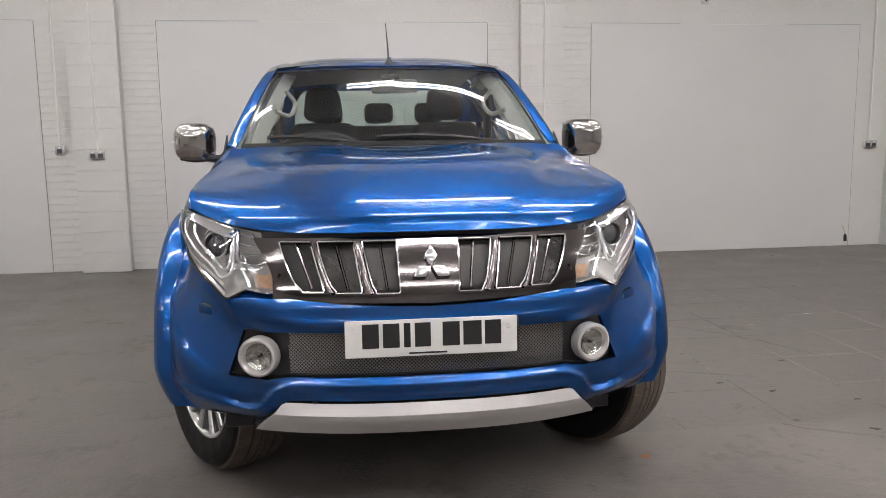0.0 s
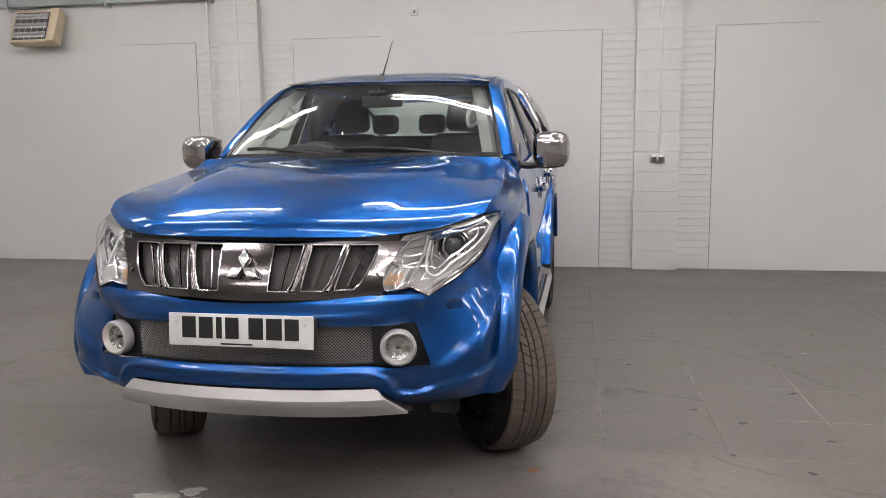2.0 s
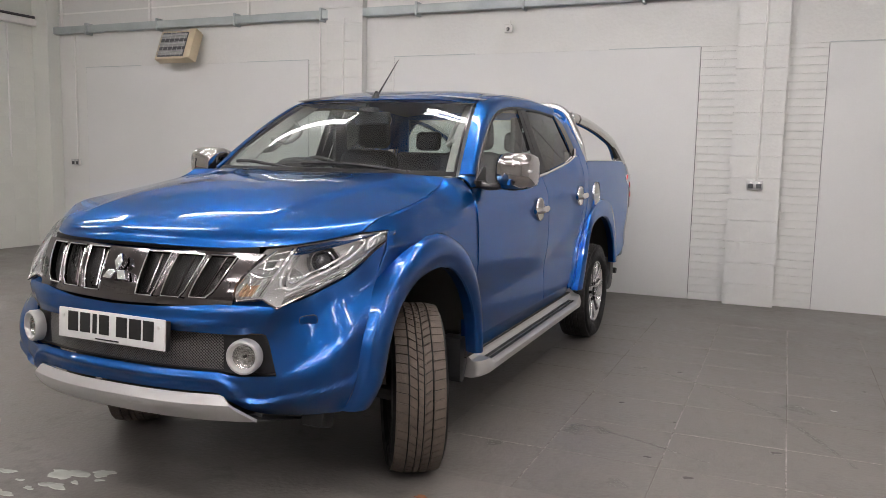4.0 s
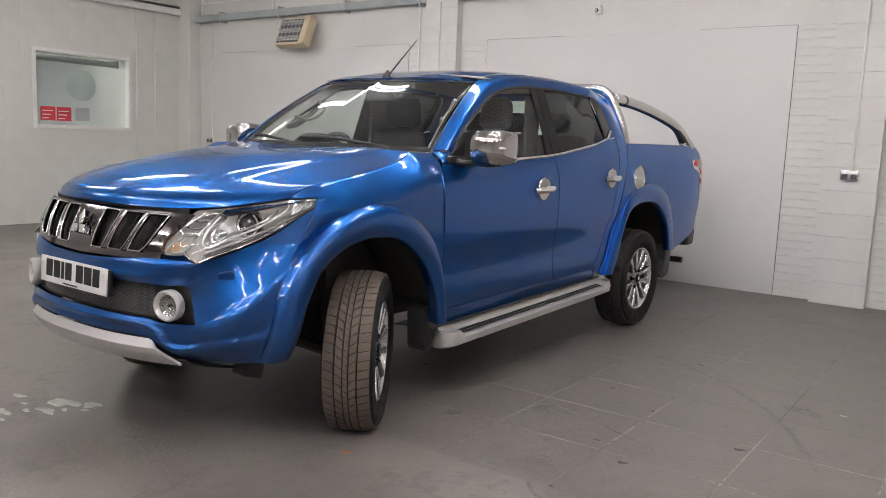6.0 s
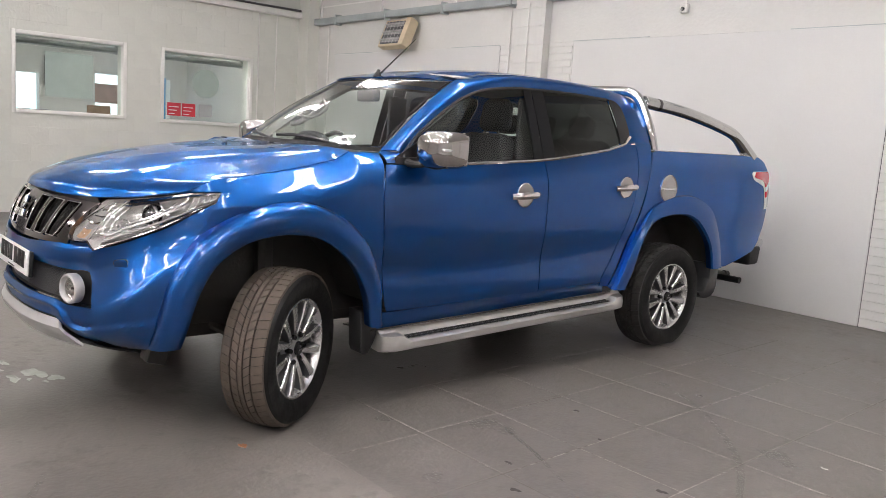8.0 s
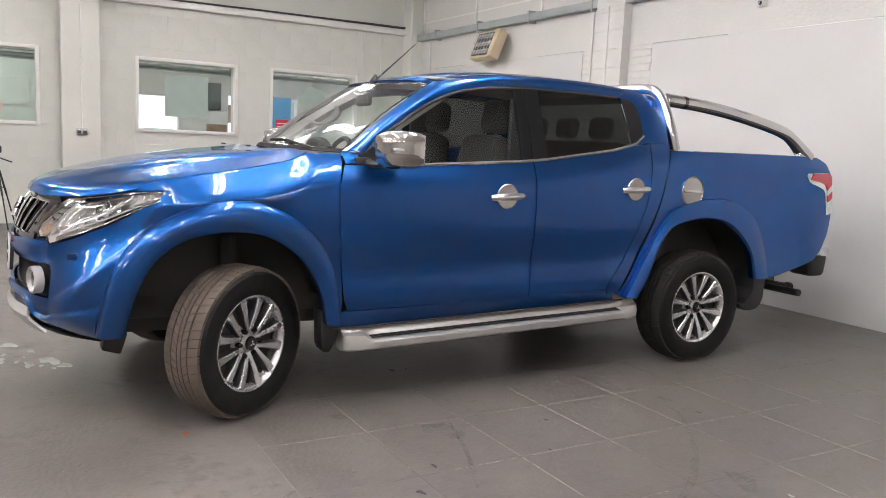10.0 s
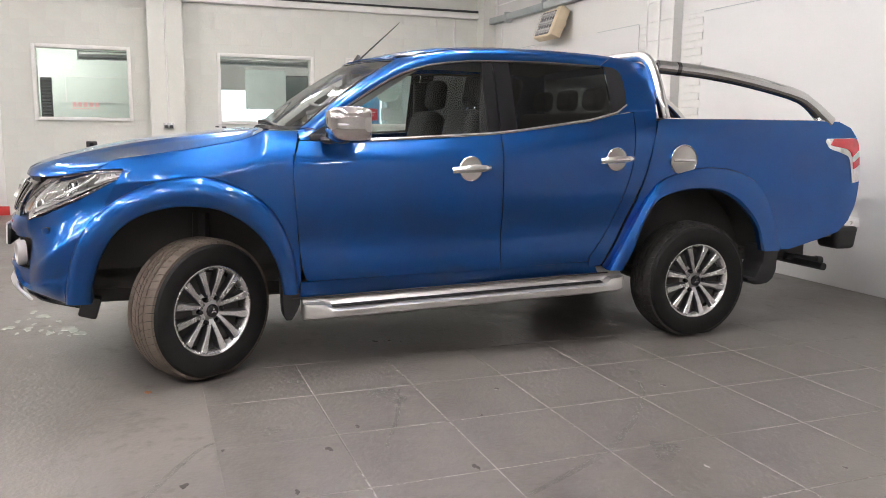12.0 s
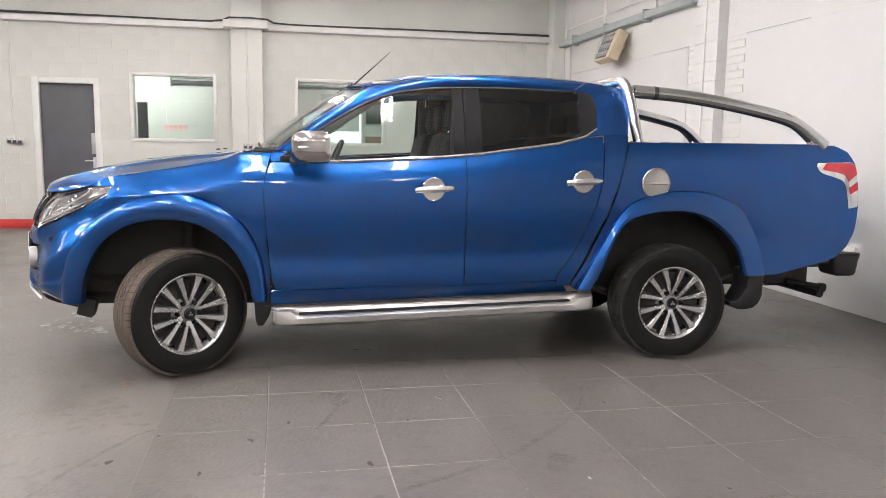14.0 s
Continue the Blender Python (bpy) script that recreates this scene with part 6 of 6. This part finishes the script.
seat(-0.37, 1.22)
seat(0.37, 1.22)
rb = part("rear_bench", box(-0.62, 0.62, 1.88, 2.34, 0.74, 0.94, 0.05, 3), GREYCLOTH, car, "dark grey cloth rear bench with three headrests")
part("backrest", move(box(-0.62, 0.62, -0.06, 0.06, 0.0, 0.52, 0.05, 3), pose(0, 2.36, 0.88, -12)), GREYCLOTH, rb)
for x in (-0.36, 0.0, 0.36):
    part("headrest", move(box(-0.102, 0.102, -0.045, 0.045, 0.0, 0.145, 0.044, 6), pose(x, 2.475, 1.405, -6)), GREYCLOTH, rb)
dash = both(sheet(16, 10, lambda u, v: (0.72 * u, 0.50 + 0.42 * v + 0.05 * u * u * -1 + 0.02, 1.225 + 0.03 * math.sin(math.pi * v * 0.8) - 0.45 * max(0, v - 0.75) ** 1.2)))
dsh = part("dashboard", shell(dash, (0, 0.7, 0.8), 0.02), DASH, car, "black moulded dashboard")
part("dash_front", box(-0.70, 0.70, 0.88, 0.93, 0.75, 1.13, 0.03), DASH, dsh)
part("instrument_hood", tube(curve([(-0.56, 0.80, 1.24), (-0.46, 0.79, 1.285), (-0.28, 0.79, 1.285), (-0.18, 0.80, 1.24)]), 0.035, 16, 10), DASH, dsh)
wh = move(join(tube(lambda u: np.array((0.185 * math.cos(2 * math.pi * u), 0.185 * math.sin(2 * math.pi * u), 0.0)), 0.016, 48, 10, 1.0, False)), pose(-0.37, 0.90, 1.155, 66, 0, 0))
sw = part("steering_wheel", wh, DASH, car, "black steering wheel on the right-hand side")
part("wheel_boss", move(box(-0.07, 0.07, -0.06, 0.06, -0.03, 0.02, 0.025, 3), pose(-0.37, 0.90, 1.15, 66)), DASH, sw)
for a in (0, 180, 270):
    part("wheel_spoke", move(box(0.05, 0.18, -0.018, 0.018, -0.012, 0.008, 0.006), pose(-0.37, 0.90, 1.155, 66) @ pose(0, 0, 0, 0, 0, a)), DASH, sw)
hl = both(sheet(14, 14, lambda u, v: (0.60 * u, 1.10 + 1.45 * v, 1.672 + 0.05 * math.sin(math.pi * (0.15 + 0.7 * v)) - 0.03 * u ** 3)))
part("headlining", shell(hl, (0, 1.6, 3.0), 0.008), TRIM, car, "light grey headlining")
for s in (1, -1):
    tr = ruled(lambda u: np.array((0.0, *(WF(0) * (1 - u) + np.array((1.30, 1.62)) * u))) + np.array((0.735 - 0.12 * u, -0.06, 0.0)), lambda u: ws_bot(0.96) * (1 - u) + ws_top(0.96) * u + np.array((-0.012, 0.03, -0.02)), 14, 3)
    part("pillar_trim", tr if s > 0 else flip(tr), TRIM, car, "light grey windscreen pillar trim")
    gh = tube(curve([(s * 0.645, 0.80, 1.36), (s * 0.60, 0.84, 1.375), (s * 0.575, 0.93, 1.44), (s * 0.565, 0.98, 1.49), (s * 0.59, 1.02, 1.53)]), 0.013, 20, 8, 1.3)
    part("grab_handle", gh, TRIM, car, "light grey pillar grab handle")
    part("pillar_trim", box(min(s * 0.62, s * 0.655), max(s * 0.62, s * 0.655), 1.57, 1.72, 0.8, 1.60, 0.015), DASH, car)
    part("door_card", box(min(s * 0.73, s * 0.77), max(s * 0.73, s * 0.77), 0.62, 2.42, 0.60, 1.19, 0.02), DASH, car)
mr = part("rear_view_mirror", move(box(-0.12, 0.12, -0.02, 0.02, -0.035, 0.035, 0.015, 3), pose(0.02, 0.93, 1.555, 0, 0, -8)), DASH, car, "black interior mirror")
part("mirror_stem", bar((0.0, 0.925, 1.56), (0.0, 0.915, 1.63), 0.012), DASH, mr)
part("sensor_pod", box(-0.05, 0.05, 0.89, 0.96, 1.59, 1.615, 0.01), DASH, mr)
# ---- offices: furniture and light ----
OUTSIDE = mat("bright_outdoors", (0.8, 0.85, 0.9), 0.9, 0.0, vary=0.25, scale=1.2, fine=5, emit=((0.85, 0.93, 1.0), 1.3))
structure("backdrop", box(-13.6, -13.55, SY, NY, 0.0, 3.2), OUTSIDE, "bright overcast yard outside the office windows", "backdrop")
OBRICK = mat("outside_brick", (0.42, 0.27, 0.22), 0.8, 0.0, vary=0.3, scale=8, fine=30)
structure("wall_outside", box(-13.4, -13.3, 6.3, 8.2, 1.55, 1.95), OBRICK, "red brick wall seen outside", "wall")
BLUEPOSTER = mat("blue_poster", (0.05, 0.30, 0.62), 0.4, 0.0, vary=0.12)
REDCARD = mat("red_card", (0.55, 0.03, 0.05), 0.5, 0.0, vary=0.08)
GREYCARD = mat("grey_card", (0.42, 0.44, 0.44), 0.5, 0.0, vary=0.06)
FROST = mat("grey_green_film", (0.36, 0.44, 0.40), 0.45, 0.0, vary=0.06)
PALEGREEN = mat("pale_green_board", (0.66, 0.72, 0.67), 0.6, 0.0, vary=0.06)
DUCT = mat("silver_duct", (0.35, 0.36, 0.36), 0.35, 0.8, vary=0.2, scale=12)
WOODBOX = mat("brown_card_box", (0.22, 0.14, 0.09), 0.7, 0.0, vary=0.15)
SCREEN = mat("dark_screen", (0.03, 0.05, 0.045), 0.15, 0.0, vary=0.5, scale=25)

sq = part("window_sign", box(WX - 0.057, WX - 0.052, 4.45, 5.065, 1.52, 2.11), FROST, None, "plain grey-green square film on the glass", category="sign")
ci = part("window_sign", move(lathe([(0.0, 0.0), (0.0, 0.215), (0.004, 0.215), (0.004, 0.0)], 48), pose(WX - 0.056, 6.70, 1.88)), FROST, None, "plain grey-green round film on the glass", category="sign")
for y in (6.11, 6.335):
    lf = part("leaflet_holder", box(WX - 0.056, WX - 0.045, y, y + 0.205, 1.375, 1.565, 0.002, 1), REDCARD, None, "red leaflet in the window corner", category="leaflet")
    for k, wd in enumerate((0.15, 0.12, 0.09)):
        part("text_bar", box(WX - 0.045, WX - 0.043, y + 0.02, y + 0.02 + wd, 1.50 - k * 0.05, 1.512 - k * 0.05), FRAMEW, lf)
part("leaflet_holder", box(WX - 0.056, WX - 0.047, 6.60, 6.81, 1.385, 1.57, 0.002, 1), GREYCARD, None, "grey leaflet in the window corner", category="leaflet")
tx = part("window_lettering", box(WX - 0.057, WX - 0.054, 2.02, 2.39, 1.475, 1.485), mat("pale_red_film", (0.75, 0.45, 0.43), 0.5, vary=0.05), None, "pale red lettering bars on the glass", category="sign")
for k in range(5):
    part("letter_bar", box(WX - 0.057, WX - 0.054, 2.03 + k * 0.073, 2.08 + k * 0.073, 1.505, 1.57), tx.data.materials[0], tx)

def tv(m, w, h, label):
    ob = thing("wall_screen", label, "screen", m)
    part("bezel", box(0.0, 0.04, -w / 2, w / 2, -h / 2, h / 2, 0.006), BLACK, ob)
    part("panel", box(0.04, 0.043, -w / 2 + 0.025, w / 2 - 0.025, -h / 2 + 0.025, h / 2 - 0.025), SCREEN, ob)
    part("screen_mount", box(-0.05, 0.0, -0.1, 0.1, -0.1, 0.1), BLACK, ob)


tv(pose(OX + 0.052, 6.05, 2.05), 0.75, 0.55, "dark wall screen in the office")
ps = part("poster", box(OX + 0.6, OX + 0.62, 7.1, 7.75, 0.9, 2.1, 0.004, 1), BLUEPOSTER, None, "tall blue display board on the office floor", category="poster")
part("poster_foot", box(OX + 0.5, OX + 0.75, 7.15, 7.7, GROUND, 0.9, 0.01), BLUEPOSTER, ps)


def desk(m, label):
    ob = thing("office_desk", label, "desk", m)
    part("desktop", box(-0.4, 0.4, -0.8, 0.8, 0.70, 0.74, 0.006), FRAMEW, ob)
    for a, b in ((-0.36, -0.76), (0.36, -0.76), (-0.36, 0.76), (0.36, 0.76)):
        part("leg", box(a - 0.025, a + 0.025, b - 0.025, b + 0.025, 0.0, 0.70, 0.004), GREYSTEEL, ob)


desk(pose(-7.95, 5.0, GROUND), "white office desk behind the window")
desk(pose(-7.95, 7.0, GROUND), "white office desk behind the window")
bx = part("cardboard_box", box(-8.05, -7.75, 5.25, 5.50, 0.742 + GROUND, 1.45, 0.01), WOODBOX, None, "tall brown box standing on the office desk", category="box")
lp = thing("laptop", "open grey laptop on the office desk", "laptop", pose(-7.85, 4.75, 0.742 + GROUND, 0, 0, 70))
part("base", box(-0.17, 0.17, -0.12, 0.12, 0.0, 0.02, 0.004), GREYSTEEL, lp)
part("lid", move(box(-0.17, 0.17, 0.0, 0.012, 0.0, 0.23, 0.004), pose(0, 0.12, 0.02, -20)), SCREEN, lp)
mn = thing("monitor", "dark desktop monitor on the office desk", "monitor", pose(-8.0, 4.45, 0.742 + GROUND))
part("screen", box(-0.02, 0.02, -0.27, 0.27, 0.25, 0.62, 0.008), SCREEN, mn)
part("stand", join(box(-0.02, 0.02, -0.03, 0.03, 0.0, 0.3), box(-0.1, 0.1, -0.12, 0.12, 0.0, 0.015)), BLACK, mn)
for a, b, lab in ((4.08, 5.46, "silver blind roll over the office window"), (6.03, 7.40, "silver blind roll over the office window"), (2.12, 2.79, "silver blind roll over the office window")):
    d = part("roller_blind", bar((WX - 0.30, a, 2.24), (WX - 0.30, b, 2.24), 0.035, 12), DUCT, None, lab, category="blind")
    for z in (2.19, 2.30):
        part("slat", box(WX - 0.33, WX - 0.27, a, b, z, z + 0.015), DUCT, d)
    for y in (a, b):
        part("bracket", box(WX - 0.34, WX - 0.26, y - 0.01, y + 0.01, 2.18, 2.745), DUCT, d)
part("partition", box(-9.6, -9.56, 0.4, 3.40, GROUND, 2.7, 0.004), PALEGREEN, None, "pale green office partition screen", category="partition")
nb = part("noticeboard", box(-9.556, -9.54, 1.75, 2.79, 1.62, 2.06, 0.003, 1), PALEGREEN, None, "pale green noticeboard with a thin pale frame on the partition", category="noticeboard")
for q in (box(-9.54, -9.532, 1.75, 2.79, 2.045, 2.06), box(-9.54, -9.532, 1.75, 2.79, 1.62, 1.635), box(-9.54, -9.532, 1.75, 1.765, 1.635, 2.045), box(-9.54, -9.532, 2.775, 2.79, 1.635, 2.045)):
    part("frame_strip", q, FRAMEW, nb)
vent = part("louvre", box(WX - 0.34, WX - 0.30, 1.60, 1.75, GROUND, 1.92, 0.004), DARKDOOR, None, "dark slatted panel behind the window", category="louvre")
for k in range(12):
    part("slat", box(WX - 0.299, WX - 0.29, 1.605, 1.745, 1.33 + k * 0.048, 1.35 + k * 0.048), BLACK, vent)
wb = part("whiteboard", box(OX + 0.002, OX + 0.03, 0.9, 1.7, 1.1, 1.9, 0.004), FRAMEW, None, "white wall board in the office", category="whiteboard")
for y in (1.4, 5.0, 7.2):
    copy_thing(first, pose(-8.5, y, 2.64, 0, 0, 90))

# thin wire with a black plug, hanging from a hole at the foot of the north wall
lead = thing("hanging_plug", "small black plug on a pale yellow wire hanging at the wall", "cable")
# black disc drawn for the dark of the hole
part("hole_disc", move(lathe([(0.0, 0.0), (-0.004, 0.0), (-0.004, 0.014), (0.0, 0.016)], 16, "Y"), pose(6.057, NY - 0.002, 0.23)), BLACK, lead)
part("wire", tube(curve([(6.057, NY - 0.004, 0.23), (6.078, NY - 0.02, 0.175), (6.098, NY - 0.024, 0.116)]), 0.005, 12, 8), mat("pale_yellow_wire", (0.56, 0.52, 0.28), 0.5), lead)
part("plug", tube(curve([(6.098, NY - 0.024, 0.116), (6.102, NY - 0.024, 0.032)]), lambda u: 0.010 + 0.008 * min(1.0, 3 * u), 8, 10), BLACK, lead)

# ---- tripod with a camera ----
tp = thing("tripod", "black tripod with a small black camera on top", "tripod", pose(-6.62, 2.29, GROUND))
for a in (20, 140, 260):
    c, s = math.cos(radians(a)), math.sin(radians(a))
    lg = part("leg", bar((0.03 * c, 0.03 * s, 0.80), (0.17 * c, 0.17 * s, 0.42), 0.013), BLACK, tp)
    part("lower_leg", bar((0.17 * c, 0.17 * s, 0.42), (0.32 * c, 0.32 * s, 0.0), 0.009), BLACK, lg)
    part("brace", bar((0.0, 0.0, 0.55), (0.145 * c, 0.145 * s, 0.50), 0.005), BLACK, lg)
part("centre_column", bar((0, 0, 0.5), (0, 0, 0.93), 0.012), BLACK, tp)
part("head", box(-0.04, 0.04, -0.03, 0.03, 0.86, 0.95, 0.012), BLACK, tp)
cm = part("camera_body", box(-0.03, 0.03, -0.075, 0.065, 0.96, 1.05, 0.012, 3), BLACK, tp)
part("lens", move(lathe([(0.0, 0.03), (0.06, 0.03), (0.065, 0.026), (0.06, 0.0)], 20), pose(0.03, 0.0, 1.0)), GLOSSBLACK, cm)
part("pan_handle", bar((0, 0.03, 0.9), (-0.12, 0.18, 0.84), 0.008), BLACK, tp)

# ---- pale glossy spots and scraps on the floor ----
PALESPOT = mat("pale_glossy_spot", (0.50, 0.51, 0.47), 0.06, 0.0, vary=0.1, scale=20)


def patch_on_floor(name, x, y, r, material, label, cat, squash=0.6, seed=0):
    rnd = random.Random(seed)
    ph = [rnd.uniform(0, 6.28) for _ in range(4)]
    bm = bmesh.new()
    n = 28
    ring = []
    for k in range(n):
        a = 2 * math.pi * k / n
        rr = r * (1 + 0.28 * math.sin(2 * a + ph[0]) + 0.2 * math.sin(3 * a + ph[1]) + 0.12 * math.sin(5 * a + ph[2]) + 0.08 * math.sin(9 * a + ph[3]))
        ring.append((x + rr * math.cos(a), y + squash * rr * math.sin(a)))
    top = [bm.verts.new((a, b, GROUND + 0.0022)) for a, b in ring]
    low = [bm.verts.new((x + (a - x) * 1.06, y + (b - y) * 1.06, GROUND + 0.0003)) for a, b in ring]
    bm.faces.new(top)
    for k in range(n):
        bm.faces.new((low[k], low[(k + 1) % n], top[(k + 1) % n], top[k]))
    bmesh.ops.recalc_face_normals(bm, faces=bm.faces)
    return part(name, bm, material, None, label, category=cat, group=cat + " patches")


for k, (x, y, r) in enumerate(((-0.42, 2.29, 0.06), (-0.24, 2.40, 0.035), (0.01, 2.49, 0.08), (0.06, 2.38, 0.05), (-0.07, 2.24, 0.045), (-0.14, 2.12, 0.05), (0.14, 2.56, 0.05), (-0.56, 2.21, 0.04), (-0.30, 2.15, 0.03), (-0.01, 2.32, 0.022), (0.11, 2.44, 0.02), (-0.20, 2.26, 0.02), (-0.36, 2.21, 0.018), (0.03, 2.19, 0.02), (-0.11, 2.36, 0.016), (0.18, 2.50, 0.018))):
    patch_on_floor("puddle", x, y, r, PALESPOT, "small pale glossy spot on the floor", "puddle", 0.55, k)
SCUFF = flecked(mat("dark_scuff", (0.055, 0.05, 0.045), 0.6, 0.0, vary=0.3, scale=40), None, 0.78, 1.12, 55.0, 11.0, 0.25)
SPECK = mat("dark_speck", (0.05, 0.045, 0.04), 0.7, 0.0, vary=0.3, scale=40)
RUBBING = flecked(mat("tyre_rubbing", (0.075, 0.068, 0.062), 0.6, 0.0, vary=0.2, scale=30), None, 0.72, 1.5, 30.0, 3.0, 0.5)
LEAF = mat("dry_leaf", (0.3, 0.12, 0.05), 0.7, 0.0, vary=0.2)
for x, y, r, k in ((1.86, 4.05, 0.10, 31), (2.86, 4.94, 0.085, 34), (1.93, 5.42, 0.05, 35), (1.50, 3.68, 0.05, 37), (2.14, 3.44, 0.05, 38)):
    patch_on_floor("oil_stain", x, y, r, SCUFF, "dark scribbled oil stain on the floor paint", "stain", 0.7, k)
for k, (x, y) in enumerate(((2.29, 3.23), (2.21, 3.81), (2.41, 3.64), (2.26, 4.38), (1.94, 4.6), (2.76, 4.14), (3.24, 5.51), (2.16, 5.44), (2.57, 3.07), (3.05, 5.0), (2.75, 3.45), (3.61, 5.24), (4.1, 6.21))):
    patch_on_floor("debris", x, y, 0.010 + 0.005 * (k % 3), PALESPOT if k in (9, 11) else SPECK, "tiny scrap lying on the floor", "debris", 0.6, 50 + k)


def rub_mark(pts, w):
    """A faint tyre mark drawn along the floor."""
    c = curve([(x, y, GROUND + 0.0012) for x, y in pts])

    def f(u, v):
        p, q = c(max(0.0, u - 0.01)), c(min(1.0, u + 0.01))
        d = (q - p) / np.linalg.norm(q - p)
        return c(u) + np.array((-d[1], d[0], 0)) * (v - 0.5) * w * (0.6 + 0.4 * math.sin(math.pi * u))
    part("tyre_mark", sheet(40, 1, f), RUBBING, None, "faint curved dark tyre mark on the floor", category="tyre mark", group="tyre marks")


rub_mark([(2.05, 5.36), (2.15, 5.32), (2.49, 5.05), (2.79, 4.71), (2.96, 4.4), (3.1, 4.1)], 0.035)
rub_mark([(1.79, 4.13), (2.15, 4.01), (2.48, 3.86)], 0.022)
rub_mark([(2.2, 3.2), (2.27, 3.13), (2.6, 2.95), (2.9, 2.83)], 0.03)
rub_mark([(1.3, 2.2), (1.9, 1.9), (2.6, 1.8)], 0.04)
patch_on_floor("leaf", 1.45, 2.95, 0.025, LEAF, "small dry brown leaf on the floor", "leaf", 0.5, 77)
patch_on_floor("leaf", 1.35, 2.0, 0.02, LEAF, "small dry brown leaf on the floor", "leaf", 0.5, 78)
# ---- painted brick and block of the north wall ----
BRICK = mat("white_painted_brick", (0.66, 0.655, 0.63), 0.6, 0.0, vary=0.05, scale=5, bump=0.35, bump_scale=40, fine=30)
for a, b in ((-2.675, -2.36), (-1.875, -1.52), (1.866, 2.20), (2.67, 3.0)):
    blockwork(a, b, NY - 0.007, NY + 0.02, GROUND, 2.49, 0.077, 0.225, BRICK, "brick", wall_north)
for a, b in PIERS:
    pr = structure("pier", box(a + 0.004, b - 0.004, NY - 0.112, NY - 0.001, GROUND, TOP - 0.002), WALL, "white painted block pier on the brick wall", "pier")
    blockwork(a, b, NY - 0.118, NY - 0.06, GROUND, 2.92, 0.207, 0.9, BRICK, "block", pr)
    blockwork(a, b, NY - 0.118, NY - 0.06, 3.055, TOP - 0.004, 0.207, 0.9, BRICK, "block", pr)

# ---- painted blocks of the west wall ----
def west_blocks():
    """Courses of painted blocks, broken at the door and the windows."""
    holes = [(a - 0.06, b + 0.06, c - 0.06, e + 0.06) for a, b, c, e in WINS] + [(D0 - 0.08, D1 + 0.08, -0.1, DT + 0.08)]
    h, wdt, shared, row, z = 0.226, 0.452, {}, 0, GROUND
    while z < 2.95:
        zz = z + h
        cuts = [(c, d) for c, d, lo, hi in holes if lo < zz - 0.01 and hi > z + 0.01]
        y = -1.4 - (wdt / 2 if row % 2 else 0)
        while y < NY - 0.12:
            pieces = [(max(y, -1.4), min(y + wdt, NY - 0.12))]
            for c, d in cuts:
                pieces = [q for a, b in pieces for q in ((a, min(b, c)), (max(a, d), b)) if q[1] - q[0] > 0.02]
            for a, b in pieces:
                key = round(b - a, 3)
                if key not in shared:
                    bm = box(-0.01, 0.003, -key / 2 + 0.0004, key / 2 - 0.0004, -h / 2 + 0.0004, h / 2 - 0.0004)
                    bmesh.ops.bevel(bm, geom=[e for e in bm.edges if e.verts[0].co.x > 0 and e.verts[1].co.x > 0], offset=0.0016, segments=1, affect="EDGES")
                    me = bpy.data.meshes.new("block")
                    bm.to_mesh(me)
                    bm.free()
                    me.materials.append(WALLW)
                    shared[key] = me
                ob = new("block", shared[key])
                ob.parent = wall_west
                ob.location = (WX + random.uniform(-0.0006, 0.0006), (a + b) / 2, (z + zz) / 2)
            y += wdt
        z, row = zz, row + 1


west_blocks()

# ---- floor slabs ----
def slabs():
    """Half-metre floor squares scored into the painted concrete."""
    px, py = 0.53, 0.505
    x0, y0 = 1.745 - px * 40, 3.708 - py * 40
    cells = [(i, j) for i in range(80) for j in range(70) if 1.2 < x0 + i * px + 0.01 < 5.4 and 3.1 < y0 + j * py < 7.0]
    near = cells[:300]
    lo_x, hi_x = x0 + min(c[0] for c in cells) * px, x0 + (max(c[0] for c in cells) + 1) * px
    lo_y, hi_y = y0 + min(c[1] for c in cells) * py, y0 + (max(c[1] for c in cells) + 1) * py
    for q in (box(-12.4, lo_x + 0.0026, SY - 0.3, NY + 0.4, GROUND - 0.006, GROUND), box(hi_x - 0.0026, EX + 0.3, SY - 0.3, NY + 0.4, GROUND - 0.006, GROUND),
              box(lo_x + 0.0026, hi_x - 0.0026, SY - 0.3, lo_y + 0.0026, GROUND - 0.006, GROUND), box(lo_x + 0.0026, hi_x - 0.0026, hi_y - 0.0026, NY + 0.4, GROUND - 0.006, GROUND)):
        part("floor_screed", q, FLOOR, floor)
    bm = box(0.0028, px - 0.0028, 0.0028, py - 0.0028, -0.006, 0.0)
    bmesh.ops.bevel(bm, geom=[e for e in bm.edges if e.verts[0].co.z > -0.001 and e.verts[1].co.z > -0.001], offset=0.001, segments=1, affect="EDGES")
    me = bpy.data.meshes.new("slab")
    bm.to_mesh(me)
    me.materials.append(FLOOR)
    for i, j in near:
        ob = new("slab", me)
        ob.parent = floor
        ob.location = (x0 + i * px, y0 + j * py, GROUND + random.uniform(-0.0005, 0.0))
    bm.free()


slabs()
